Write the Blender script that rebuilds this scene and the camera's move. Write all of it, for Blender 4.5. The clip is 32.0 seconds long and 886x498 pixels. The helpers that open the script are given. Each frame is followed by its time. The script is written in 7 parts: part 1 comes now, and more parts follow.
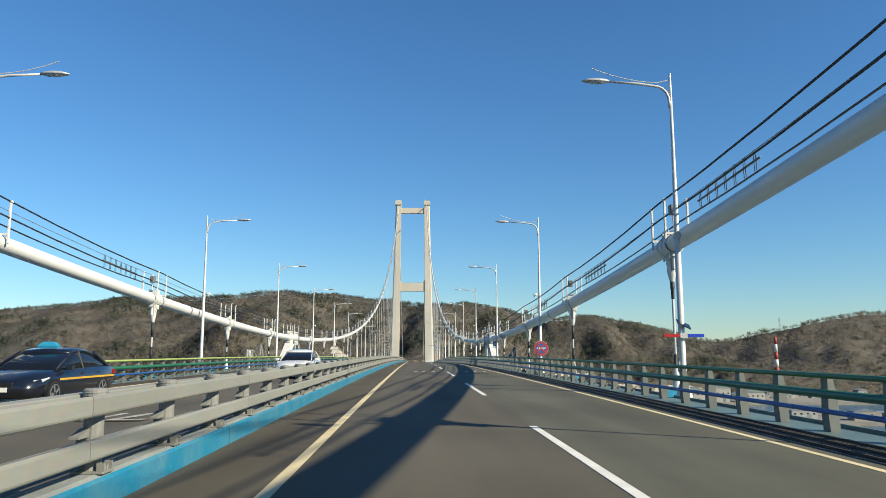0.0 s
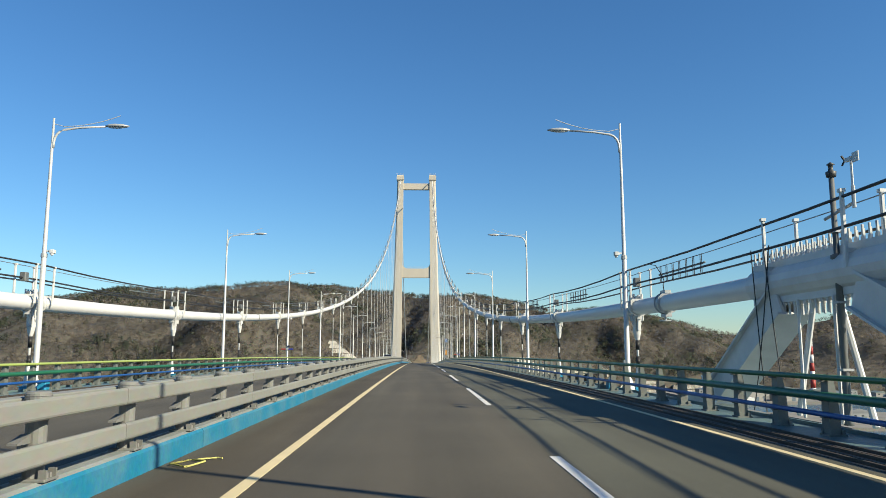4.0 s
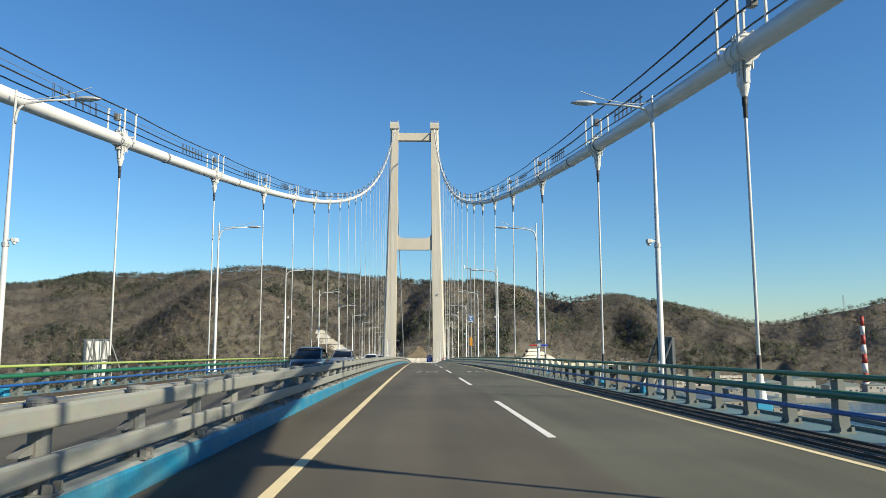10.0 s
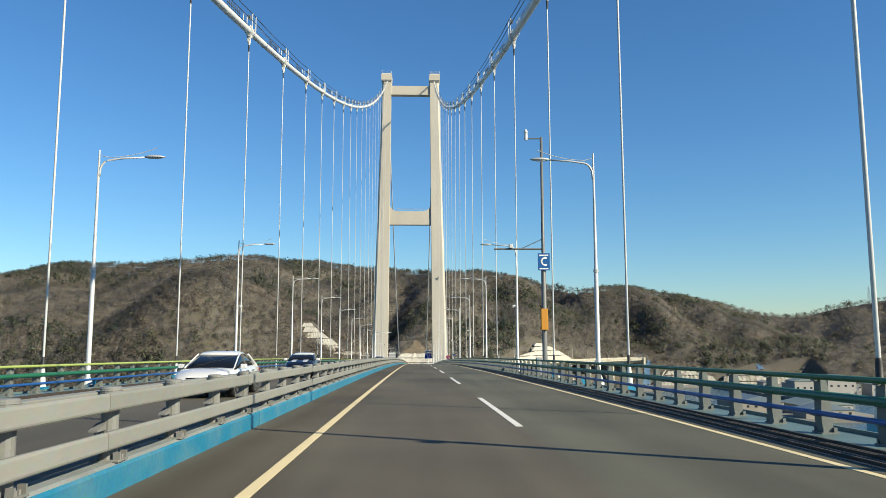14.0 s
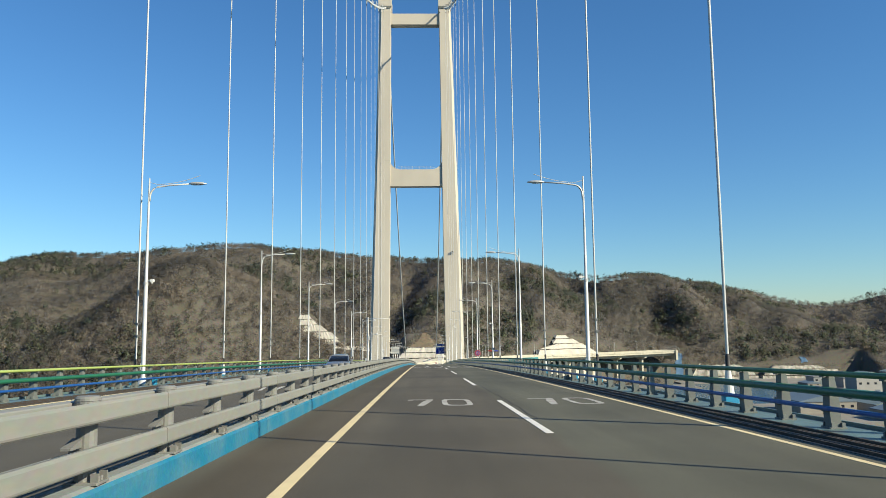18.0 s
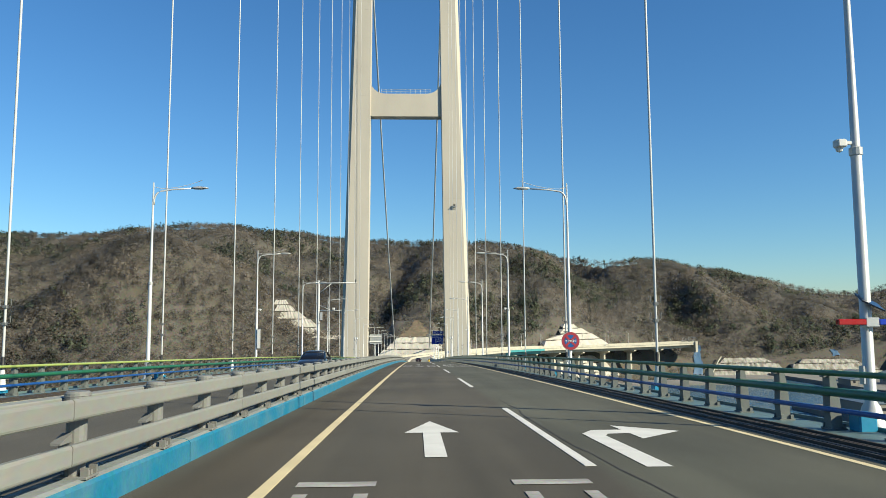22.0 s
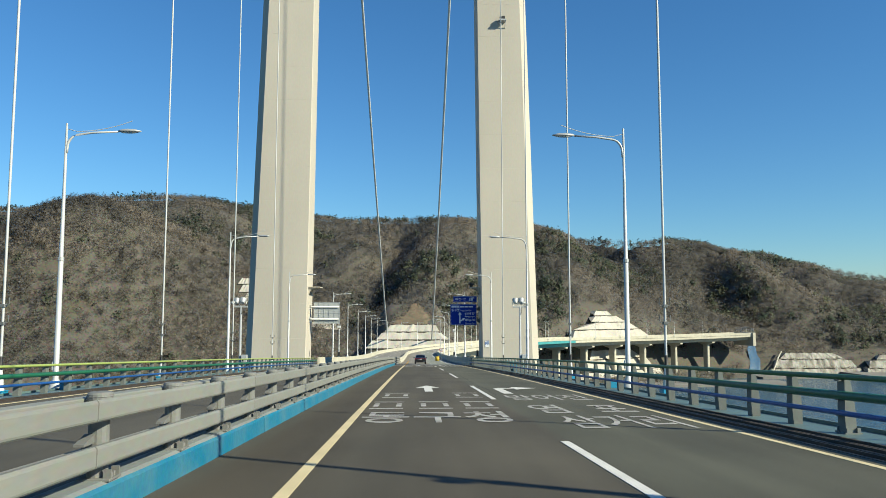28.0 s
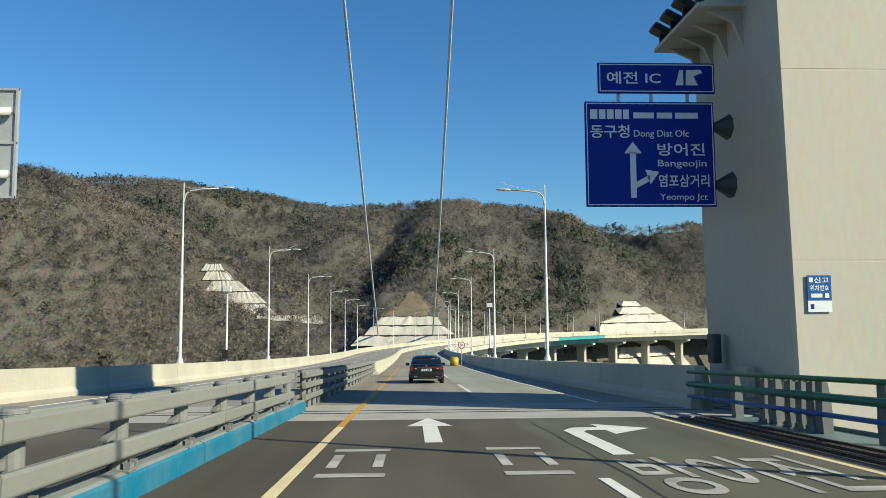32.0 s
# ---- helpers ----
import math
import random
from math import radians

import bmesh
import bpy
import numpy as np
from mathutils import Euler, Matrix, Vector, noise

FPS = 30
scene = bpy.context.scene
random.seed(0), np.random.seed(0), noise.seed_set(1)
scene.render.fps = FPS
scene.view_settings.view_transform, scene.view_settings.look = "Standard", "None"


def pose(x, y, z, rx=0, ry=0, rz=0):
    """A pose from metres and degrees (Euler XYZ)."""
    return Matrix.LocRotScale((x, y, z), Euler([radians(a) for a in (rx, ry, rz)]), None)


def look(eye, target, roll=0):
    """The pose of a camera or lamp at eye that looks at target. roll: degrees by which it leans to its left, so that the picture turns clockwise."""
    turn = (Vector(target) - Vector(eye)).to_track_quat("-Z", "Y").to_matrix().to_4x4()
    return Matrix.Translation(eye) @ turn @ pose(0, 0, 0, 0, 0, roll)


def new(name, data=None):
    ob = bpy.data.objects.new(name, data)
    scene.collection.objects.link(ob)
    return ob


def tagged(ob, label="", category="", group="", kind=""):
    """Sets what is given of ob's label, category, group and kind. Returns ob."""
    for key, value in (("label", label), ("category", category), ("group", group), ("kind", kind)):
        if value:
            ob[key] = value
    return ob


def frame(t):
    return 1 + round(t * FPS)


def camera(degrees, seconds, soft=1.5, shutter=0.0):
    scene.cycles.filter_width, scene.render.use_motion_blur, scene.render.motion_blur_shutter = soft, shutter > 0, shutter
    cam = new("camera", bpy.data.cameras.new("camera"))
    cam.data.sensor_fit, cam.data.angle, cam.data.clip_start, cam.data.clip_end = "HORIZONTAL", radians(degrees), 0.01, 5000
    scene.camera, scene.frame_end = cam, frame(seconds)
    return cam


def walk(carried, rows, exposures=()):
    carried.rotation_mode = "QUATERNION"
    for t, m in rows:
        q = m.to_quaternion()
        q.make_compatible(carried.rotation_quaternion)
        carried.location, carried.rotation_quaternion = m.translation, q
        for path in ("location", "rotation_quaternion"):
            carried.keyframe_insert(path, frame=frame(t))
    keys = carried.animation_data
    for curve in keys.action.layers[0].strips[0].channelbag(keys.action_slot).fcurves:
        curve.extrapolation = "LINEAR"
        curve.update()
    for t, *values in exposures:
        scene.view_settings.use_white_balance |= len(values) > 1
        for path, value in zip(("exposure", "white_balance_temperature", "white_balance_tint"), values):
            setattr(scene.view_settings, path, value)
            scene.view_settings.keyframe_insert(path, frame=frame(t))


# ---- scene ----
cam = camera(62.1, 32.0, soft=0.8)
PATH = [
    (0, pose(3.012, -77.184, 1.117, 98.204, 0.027, -2.125)),
    (0.5, pose(3.119, -67.549, 1.191, 98.069, 0.095, -2.081)),
    (1, pose(3.217, -57.901, 1.255, 97.981, 0.207, -2.140)),
    (1.5, pose(3.269, -48.227, 1.309, 97.899, 0.164, -2.070)),
    (2, pose(3.302, -38.491, 1.353, 97.776, 0.097, -2.010)),
    (2.5, pose(3.337, -28.622, 1.388, 97.693, 0.056, -1.947)),
    (3, pose(3.404, -18.838, 1.412, 97.754, 0.050, -1.887)),
    (3.5, pose(3.433, -9.014, 1.425, 97.743, 0.039, -1.891)),
    (4, pose(3.398, 0.730, 1.429, 97.780, 0.017, -1.768)),
    (4.5, pose(3.332, 10.511, 1.422, 97.719, -0.749, -1.833)),
    (6.5, pose(3.182, 48.995, 1.296, 97.501, -0.390, -1.813)),
    (7, pose(3.190, 58.532, 1.240, 97.583, -0.246, -1.840)),
    (7.5, pose(3.177, 68.038, 1.174, 97.613, -0.157, -1.832)),
    (8, pose(3.144, 77.556, 1.099, 97.578, -0.124, -1.784)),
    (8.5, pose(3.096, 87.114, 1.014, 97.464, -0.068, -1.711)),
    (9, pose(3.054, 96.674, 0.919, 97.352, 0.081, -1.721)),
    (9.5, pose(3.035, 106.172, 0.815, 97.268, 0.074, -1.722)),
    (10, pose(3.031, 115.636, 0.701, 97.084, 0.145, -1.849)),
    (10.5, pose(3.036, 125.054, 0.579, 97.064, 0.216, -1.907)),
    (11, pose(3.072, 134.435, 0.448, 97.062, 0.309, -1.930)),
    (11.5, pose(3.111, 143.829, 0.307, 97.063, 0.481, -2.008)),
    (12, pose(3.147, 153.289, 0.155, 97.006, 0.431, -2.094)),
    (12.5, pose(3.180, 162.811, -0.007, 96.906, 0.291, -2.152)),
    (13, pose(3.172, 172.126, -0.175, 96.865, 0.249, -2.155)),
    (13.5, pose(3.219, 181.598, -0.356, 96.760, 0.140, -2.138)),
    (14, pose(3.244, 191.195, -0.548, 96.694, 0.119, -2.075)),
    (14.5, pose(3.255, 200.904, -0.753, 96.492, 0.202, -2.018)),
    (16.5, pose(3.190, 240.010, -1.681, 96.572, 0.586, -1.470)),
    (17, pose(3.173, 249.920, -1.942, 96.459, 0.634, -1.425)),
    (17.5, pose(3.151, 259.917, -2.216, 96.347, 0.690, -1.440)),
    (18, pose(3.045, 269.957, -2.502, 96.245, 0.579, -1.433)),
    (18.5, pose(2.949, 279.933, -2.797, 96.159, 0.560, -1.520)),
    (19, pose(2.875, 290.249, -3.113, 96.125, 0.377, -1.722)),
    (19.5, pose(2.956, 300.498, -3.439, 96.009, 0.424, -1.756)),
    (20, pose(3.009, 310.698, -3.774, 95.963, 0.400, -1.751)),
    (20.5, pose(3.076, 320.884, -4.119, 95.811, 0.444, -1.906)),
    (21, pose(3.120, 331.060, -4.476, 95.660, 0.457, -2.038)),
    (21.5, pose(3.113, 341.231, -4.843, 95.621, 0.398, -2.028)),
    (22, pose(3.100, 351.440, -5.223, 95.533, 0.311, -2.068)),
    (22.5, pose(3.092, 361.725, -5.617, 95.512, 0.143, -2.041)),
    (23, pose(3.108, 372.091, -6.026, 95.459, -0.021, -2.031)),
    (23.5, pose(3.097, 382.479, -6.447, 95.375, -0.057, -2.027)),
    (24, pose(3.034, 392.827, -6.878, 95.389, -0.170, -1.972)),
    (24.5, pose(2.983, 403.081, -7.316, 95.224, -0.264, -2.013)),
    (26.5, pose(2.910, 443.562, -9.156, 94.962, 0.005, -2.206)),
    (27, pose(2.846, 453.710, -9.645, 94.874, 0.134, -2.198)),
    (27.5, pose(2.852, 463.812, -10.143, 94.849, 0.169, -2.180)),
    (28, pose(2.843, 473.934, -10.652, 94.937, -0.012, -2.182)),
    (28.5, pose(2.833, 483.946, -11.167, 94.760, 0.089, -2.110)),
    (29, pose(2.881, 494.095, -11.700, 94.763, 0.190, -2.132)),
    (29.5, pose(2.909, 504.415, -12.253, 94.814, 0.233, -2.182)),
    (30, pose(2.937, 514.661, -12.814, 94.770, 0.120, -2.272)),
    (30.5, pose(2.972, 524.806, -13.380, 94.734, 0.236, -2.301)),
    (31, pose(2.970, 534.785, -13.947, 94.729, 0.393, -2.309)),
    (31.5, pose(3.010, 544.650, -14.519, 94.871, 0.214, -2.361)),
    (32, pose(3.003, 554.597, -15.106, 94.818, 0.330, -2.401)),
]
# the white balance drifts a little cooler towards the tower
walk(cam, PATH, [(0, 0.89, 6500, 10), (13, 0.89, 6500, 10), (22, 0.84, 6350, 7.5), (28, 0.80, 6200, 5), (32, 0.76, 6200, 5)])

# ---- light ----
SUN_TO = Vector((1.456, -0.903, 1.0)).normalized()
world = bpy.data.worlds.new("sky")
scene.world = world
world.use_nodes = True
wn = world.node_tree
sky = wn.nodes.new("ShaderNodeTexSky")
sky.sky_type = "NISHITA"
sky.sun_disc = False
sky.sun_elevation = radians(30.3)
sky.sun_rotation = radians(121.8)
sky.air_density = 1.2
sky.dust_density = 0.0
sky.ozone_density = 6.0
sky.altitude = 0
hs = wn.nodes.new("ShaderNodeHueSaturation")
hs.inputs["Saturation"].default_value = 1.10
hs.inputs["Hue"].default_value = 0.5
wn.links.new(sky.outputs[0], hs.inputs["Color"])
cool = wn.nodes.new("ShaderNodeMix")
cool.data_type, cool.blend_type = "RGBA", "MULTIPLY"
cool.inputs["Factor"].default_value = 1.0
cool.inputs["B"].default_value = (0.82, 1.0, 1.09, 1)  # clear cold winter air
wn.links.new(hs.outputs[0], cool.inputs["A"])
wn.links.new(cool.outputs["Result"], wn.nodes["Background"].inputs[0])
wn.nodes["Background"].inputs[1].default_value = 0.066
sun = new("sun", bpy.data.lights.new("sun", "SUN"))
sun.data.energy = 5.0
sun.data.angle = radians(0.53)
sun.data.color = (1.0, 0.90, 0.67)
sun.matrix_world = look((300, -200, 190), Vector((300, -200, 190)) - SUN_TO)


# ---- materials ----
def surf(name, base, rough=0.6, metal=0.0, var=0.15, scale=0.6, fine=25.0, bump=0.1, stretch=(1, 1, 1), rand=0.0, tint=None, spec=0.5):
    """A painted, cast or mineral surface: broad stains, fine grain, slight relief, and per-object variation."""
    m = bpy.data.materials.new(name)
    m.use_nodes = True
    n, l = m.node_tree.nodes, m.node_tree.links
    b = n["Principled BSDF"]
    tc = n.new("ShaderNodeTexCoord")
    mp = n.new("ShaderNodeMapping")
    mp.inputs["Scale"].default_value = stretch
    l.new(tc.outputs["Object"], mp.inputs["Vector"])
    big = n.new("ShaderNodeTexNoise")
    big.inputs["Scale"].default_value = scale
    big.inputs["Detail"].default_value = 5
    l.new(mp.outputs[0], big.inputs["Vector"])
    small = n.new("ShaderNodeTexNoise")
    small.inputs["Scale"].default_value = fine
    small.inputs["Detail"].default_value = 3
    l.new(mp.outputs[0], small.inputs["Vector"])
    ramp = n.new("ShaderNodeValToRGB")
    t = tint or tuple(c * 0.55 for c in base)
    ramp.color_ramp.elements[0].position = 0.32
    ramp.color_ramp.elements[0].color = (*[a * (1 - var * 2) + c * var * 2 for a, c in zip(base, t)], 1)
    ramp.color_ramp.elements[1].position = 0.62
    ramp.color_ramp.elements[1].color = (*base, 1)
    l.new(big.outputs["Fac"], ramp.inputs[0])
    mixn = n.new("ShaderNodeMix")
    mixn.data_type = "RGBA"
    mixn.blend_type = "MULTIPLY"
    mixn.inputs["Factor"].default_value = min(1.0, var * 1.6)
    l.new(ramp.outputs[0], mixn.inputs["A"])
    l.new(small.outputs["Color"], mixn.inputs["B"])
    hsv = n.new("ShaderNodeHueSaturation")
    hsv.inputs["Saturation"].default_value = 1.0
    l.new(mixn.outputs["Result"], hsv.inputs["Color"])
    bright = n.new("ShaderNodeMapRange")
    bright.inputs["To Min"].default_value = 1.0 + var * 0.7 - rand
    bright.inputs["To Max"].default_value = 1.0 + var * 0.7 + rand
    oi = n.new("ShaderNodeObjectInfo")
    l.new(oi.outputs["Random"], bright.inputs["Value"])
    l.new(bright.outputs[0], hsv.inputs["Value"])
    l.new(hsv.outputs[0], b.inputs["Base Color"])
    rr = n.new("ShaderNodeMapRange")
    rr.inputs["To Min"].default_value = max(0.02, rough - 0.12)
    rr.inputs["To Max"].default_value = min(1.0, rough + 0.12)
    l.new(small.outputs["Fac"], rr.inputs["Value"])
    l.new(rr.outputs[0], b.inputs["Roughness"])
    b.inputs["Metallic"].default_value = metal
    b.inputs["Specular IOR Level"].default_value = spec
    if bump:
        bp = n.new("ShaderNodeBump")
        bp.inputs["Strength"].default_value = bump
        bp.inputs["Distance"].default_value = 0.02
        l.new(small.outputs["Fac"], bp.inputs["Height"])
        l.new(bp.outputs[0], b.inputs["Normal"])
    return m


def plain(name, base, rough=0.4, metal=0.0, spec=0.5, coat=0.0):
    m = bpy.data.materials.new(name)
    m.use_nodes = True
    b = m.node_tree.nodes["Principled BSDF"]
    b.inputs["Base Color"].default_value = (*base, 1)
    b.inputs["Roughness"].default_value = rough
    b.inputs["Metallic"].default_value = metal
    b.inputs["Specular IOR Level"].default_value = spec
    b.inputs["Coat Weight"].default_value = coat
    return m


def asphalt_surface(name, dark, light, track=0.87):
    """Worn asphalt: aggregate grain, mottling, polished wheel tracks along the lanes and a few tar-filled cracks."""
    m = bpy.data.materials.new(name)
    m.use_nodes = True
    n, l = m.node_tree.nodes, m.node_tree.links
    b = n["Principled BSDF"]
    tc = n.new("ShaderNodeTexCoord")
    grain = n.new("ShaderNodeTexNoise")
    grain.inputs["Scale"].default_value = 90
    grain.inputs["Detail"].default_value = 4
    l.new(tc.outputs["Object"], grain.inputs["Vector"])
    mp = n.new("ShaderNodeMapping")
    mp.inputs["Scale"].default_value = (1.1, 0.05, 1)
    l.new(tc.outputs["Object"], mp.inputs["Vector"])
    streak = n.new("ShaderNodeTexNoise")
    streak.inputs["Scale"].default_value = 1.0
    streak.inputs["Detail"].default_value = 6
    l.new(mp.outputs[0], streak.inputs["Vector"])
    patch = n.new("ShaderNodeTexNoise")
    patch.inputs["Scale"].default_value = 0.22
    patch.inputs["Detail"].default_value = 4
    l.new(tc.outputs["Object"], patch.inputs["Vector"])
    add = n.new("ShaderNodeMath")
    add.operation = "ADD"
    l.new(streak.outputs["Fac"], add.inputs[0])
    l.new(patch.outputs["Fac"], add.inputs[1])
    half = n.new("ShaderNodeMath")
    half.operation = "MULTIPLY"
    half.inputs[1].default_value = 0.5
    l.new(add.outputs[0], half.inputs[0])
    ramp = n.new("ShaderNodeValToRGB")
    ramp.color_ramp.elements[0].position = 0.38
    ramp.color_ramp.elements[0].color = (*dark, 1)
    ramp.color_ramp.elements[1].position = 0.62
    ramp.color_ramp.elements[1].color = (*light, 1)
    l.new(half.outputs[0], ramp.inputs[0])
    # the outer lane was resurfaced paler; oil darkens the middle of each lane and dirt the foot of the kerb
    sep = n.new("ShaderNodeSeparateXYZ")
    l.new(tc.outputs["Object"], sep.inputs[0])
    wob = n.new("ShaderNodeMath")
    wob.operation = "MULTIPLY_ADD"
    wob.inputs[1].default_value = 0.5
    l.new(patch.outputs["Fac"], wob.inputs[0])
    l.new(sep.outputs["X"], wob.inputs[2])
    lane = n.new("ShaderNodeValToRGB")
    cr = lane.color_ramp
    cr.elements[0].position, cr.elements[0].color = 0.0, (0.95, 0.95, 0.95, 1)
    cr.elements[1].position, cr.elements[1].color = 1.0, (0.98, 1.0, 0.98, 1)
    for px_, c in ((0.515, (0.95, 0.95, 0.95)), (0.53, (0.80, 0.74, 0.68)), (0.575, (0.90, 0.86, 0.82)), (0.60, (1.0, 0.99, 0.97)), (0.66, (1.03, 1.0, 0.97)), (0.69, (0.93, 0.91, 0.88)), (0.73, (1.02, 1.0, 0.97)), (0.757, (0.97, 0.95, 0.92)), (0.768, (1.06, 1.16, 1.12)), (0.83, (1.02, 1.12, 1.08)), (0.87, (0.96, 1.05, 1.02)), (0.93, (1.05, 1.14, 1.10))):
        e = cr.elements.new(px_)
        e.color = (*[v * track for v in c], 1)
    for e in (cr.elements[0], cr.elements[len(cr.elements) - 1]):
        e.color = (track, track, track, 1)
    sc = n.new("ShaderNodeMapRange")
    sc.inputs["From Min"].default_value, sc.inputs["From Max"].default_value = -9.75, 10.25
    l.new(wob.outputs[0], sc.inputs["Value"])
    l.new(sc.outputs[0], lane.inputs[0])
    laned = n.new("ShaderNodeMix")
    laned.data_type, laned.blend_type = "RGBA", "MULTIPLY"
    laned.inputs["Factor"].default_value = 1.0
    l.new(ramp.outputs[0], laned.inputs["A"])
    l.new(lane.outputs[0], laned.inputs["B"])
    mixn = n.new("ShaderNodeMix")
    mixn.data_type = "RGBA"
    mixn.blend_type = "OVERLAY"
    mixn.inputs["Factor"].default_value = 0.75
    l.new(laned.outputs["Result"], mixn.inputs["A"])
    l.new(grain.outputs["Fac"], mixn.inputs["B"])
    l.new(mixn.outputs["Result"], b.inputs["Base Color"])
    b.inputs["Roughness"].default_value = 0.82
    b.inputs["Specular IOR Level"].default_value = 0.35
    bp = n.new("ShaderNodeBump")
    bp.inputs["Strength"].default_value = 0.35
    bp.inputs["Distance"].default_value = 0.008
    l.new(grain.outputs["Fac"], bp.inputs["Height"])
    l.new(bp.outputs[0], b.inputs["Normal"])
    return m


ASPHALT = asphalt_surface("asphalt", (0.0628, 0.0563, 0.0421), (0.102, 0.0918, 0.0694))
ASPHALT_OLD = asphalt_surface("approach asphalt", (0.224, 0.209, 0.177), (0.303, 0.285, 0.246))
JOINT_CONC = surf("joint concrete", (0.342, 0.329, 0.296), 0.85, var=0.2, scale=0.8, fine=30, bump=0.25)
LINE_Y = surf("yellow line paint", (0.613, 0.515, 0.306), 0.7, var=0.16, scale=1.2, fine=40, bump=0.2)
LETTER_W = surf("faded road lettering paint", (0.44, 0.43, 0.40), 0.75, var=0.4, scale=1.2, fine=25, bump=0.2, tint=(0.16, 0.15, 0.13))
LINE_AMBER = surf("fresh yellow line paint", (0.494, 0.266, 0.019), 0.7, var=0.2, scale=1.2, fine=40, bump=0.2)
LINE_W = surf("white line paint", (0.633, 0.625, 0.585), 0.7, var=0.17, scale=1.5, fine=40, bump=0.2)
CONCRETE = surf("tower concrete", (0.426, 0.391, 0.329), 0.85, var=0.13, scale=0.12, fine=6, bump=0.15, stretch=(1, 1, 0.35))
PARAPET = surf("parapet concrete", (0.435, 0.412, 0.329), 0.88, var=0.2, scale=0.35, fine=9, bump=0.2, rand=0.04)
STAINED = surf("stained retaining concrete", (0.40, 0.385, 0.335), 0.95, var=0.42, scale=0.3, fine=1.5, bump=0.5, stretch=(1, 1, 0.2), tint=(0.0874, 0.0765, 0.0546))
# dark tone carries the shade of the right-hand panels; also colours bars and hoops
PANEL_GREY = surf("blue-grey for steel and shaded panel sheet", (0.082, 0.099, 0.106), 0.6, var=0.2, scale=0.8, fine=10, bump=0.05)
DARK_POLE = surf("dark grey pole paint", (0.109, 0.117, 0.12), 0.5, var=0.15, scale=1.5, fine=20, bump=0.04)
BRACKET = surf("dark grey bracket paint", (0.0382, 0.0426, 0.0464), 0.55, var=0.2, scale=2, fine=20, bump=0.05)
SHOTCRETE = surf("sprayed concrete", (0.461, 0.435, 0.375), 0.95, var=0.3, scale=0.12, fine=1.2, bump=0.5, stretch=(1, 1, 0.35))
CABLE = surf("white cable wrapping", (0.554, 0.561, 0.561), 0.42, var=0.07, scale=0.5, fine=14, bump=0.03)
HANGER = surf("pale grey hanger sheathing", (0.449, 0.46, 0.464), 0.45, var=0.1, scale=0.5, fine=14, bump=0.03)
CAST = surf("white cast steel", (0.524, 0.531, 0.524), 0.5, var=0.14, scale=2, fine=30, bump=0.1)
GALV = surf("galvanised steel", (0.382, 0.395, 0.402), 0.45, 0.25, var=0.12, scale=2.5, fine=30, bump=0.05)
POLE = surf("painted lamp pole", (0.435, 0.448, 0.448), 0.4, 0.1, var=0.08, scale=1.2, fine=20, bump=0.02)
RAIL_GREY = surf("grey barrier paint", (0.202, 0.207, 0.19), 0.6, var=0.17, scale=0.9, fine=16, bump=0.08, stretch=(1, 0.35, 1), rand=0.05)
POST_GREY = surf("grey post paint", (0.164, 0.167, 0.16), 0.6, var=0.2, scale=3, fine=30, bump=0.1, rand=0.06)
KERB_BLUE = surf("blue kerb paint", (0.0041, 0.14, 0.246), 0.6, var=0.26, scale=1.1, fine=14, bump=0.25, tint=(0.0929, 0.186, 0.219), rand=0.06)
# lime top rail seen from its backlit side, the shade put into the colour
LIME_SHADED = surf("lime rail paint darkened for shade", (0.0325, 0.126, 0.0464), 0.45, var=0.14, scale=1.0, fine=14, bump=0.04)
RAIL_POST = surf("grey-green railing post paint", (0.133, 0.146, 0.138), 0.5, var=0.2, scale=3, fine=30, bump=0.1, rand=0.08)
KERB_TOP = surf("bleached kerb top", (0.225, 0.25, 0.25), 0.7, var=0.25, scale=1.0, fine=20, bump=0.15)
WALK = surf("pale blue deck plate", (0.102, 0.161, 0.166), 0.5, var=0.22, scale=0.6, fine=12, bump=0.06, rand=0.04)
GRATE = surf("worn grate bars", (0.075, 0.058, 0.044), 0.6, 0.3, var=0.3, scale=1.5, fine=30, bump=0.2)
GUTTER = surf("drain channel", (0.024, 0.0218, 0.0197), 0.8, var=0.3, scale=1.5, fine=30, bump=0.3)
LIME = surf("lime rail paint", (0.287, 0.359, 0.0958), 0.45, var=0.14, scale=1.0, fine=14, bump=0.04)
GREEN = surf("green rail paint", (0.0139, 0.111, 0.0558), 0.42, var=0.15, scale=1.0, fine=14, bump=0.04)
BLUE = surf("blue rail paint", (0.0109, 0.071, 0.262), 0.4, var=0.15, scale=1.0, fine=14, bump=0.04)
STEEL_DARK = surf("dark rubber sleeve", (0.0137, 0.0137, 0.0153), 0.6, var=0.2, scale=3, fine=30, bump=0.1)
ROPE = surf("black handrail rope", (0.0191, 0.0202, 0.023), 0.6, var=0.2, scale=5, fine=60, bump=0.3)
WIRE = surf("galvanised wire", (0.186, 0.191, 0.197), 0.5, 0.3, var=0.15, scale=5, fine=60, bump=0.1)
UNDER = surf("girder steel", (0.164, 0.23, 0.246), 0.55, var=0.2, scale=0.3, fine=8, bump=0.05)
TEAL = surf("teal girder paint", (0.0546, 0.262, 0.273), 0.5, var=0.15, scale=0.3, fine=8, bump=0.03)
BOX_BLUE = surf("blue cabinet paint", (0.018, 0.215, 0.371), 0.45, var=0.15, scale=2, fine=25, bump=0.05)
SIGN_BLUE = plain("blue sign sheeting", (0.00656, 0.0246, 0.23), 0.65, spec=0.15)
SIGN_WHITE = plain("white sign sheeting", (0.614, 0.621, 0.628), 0.4)
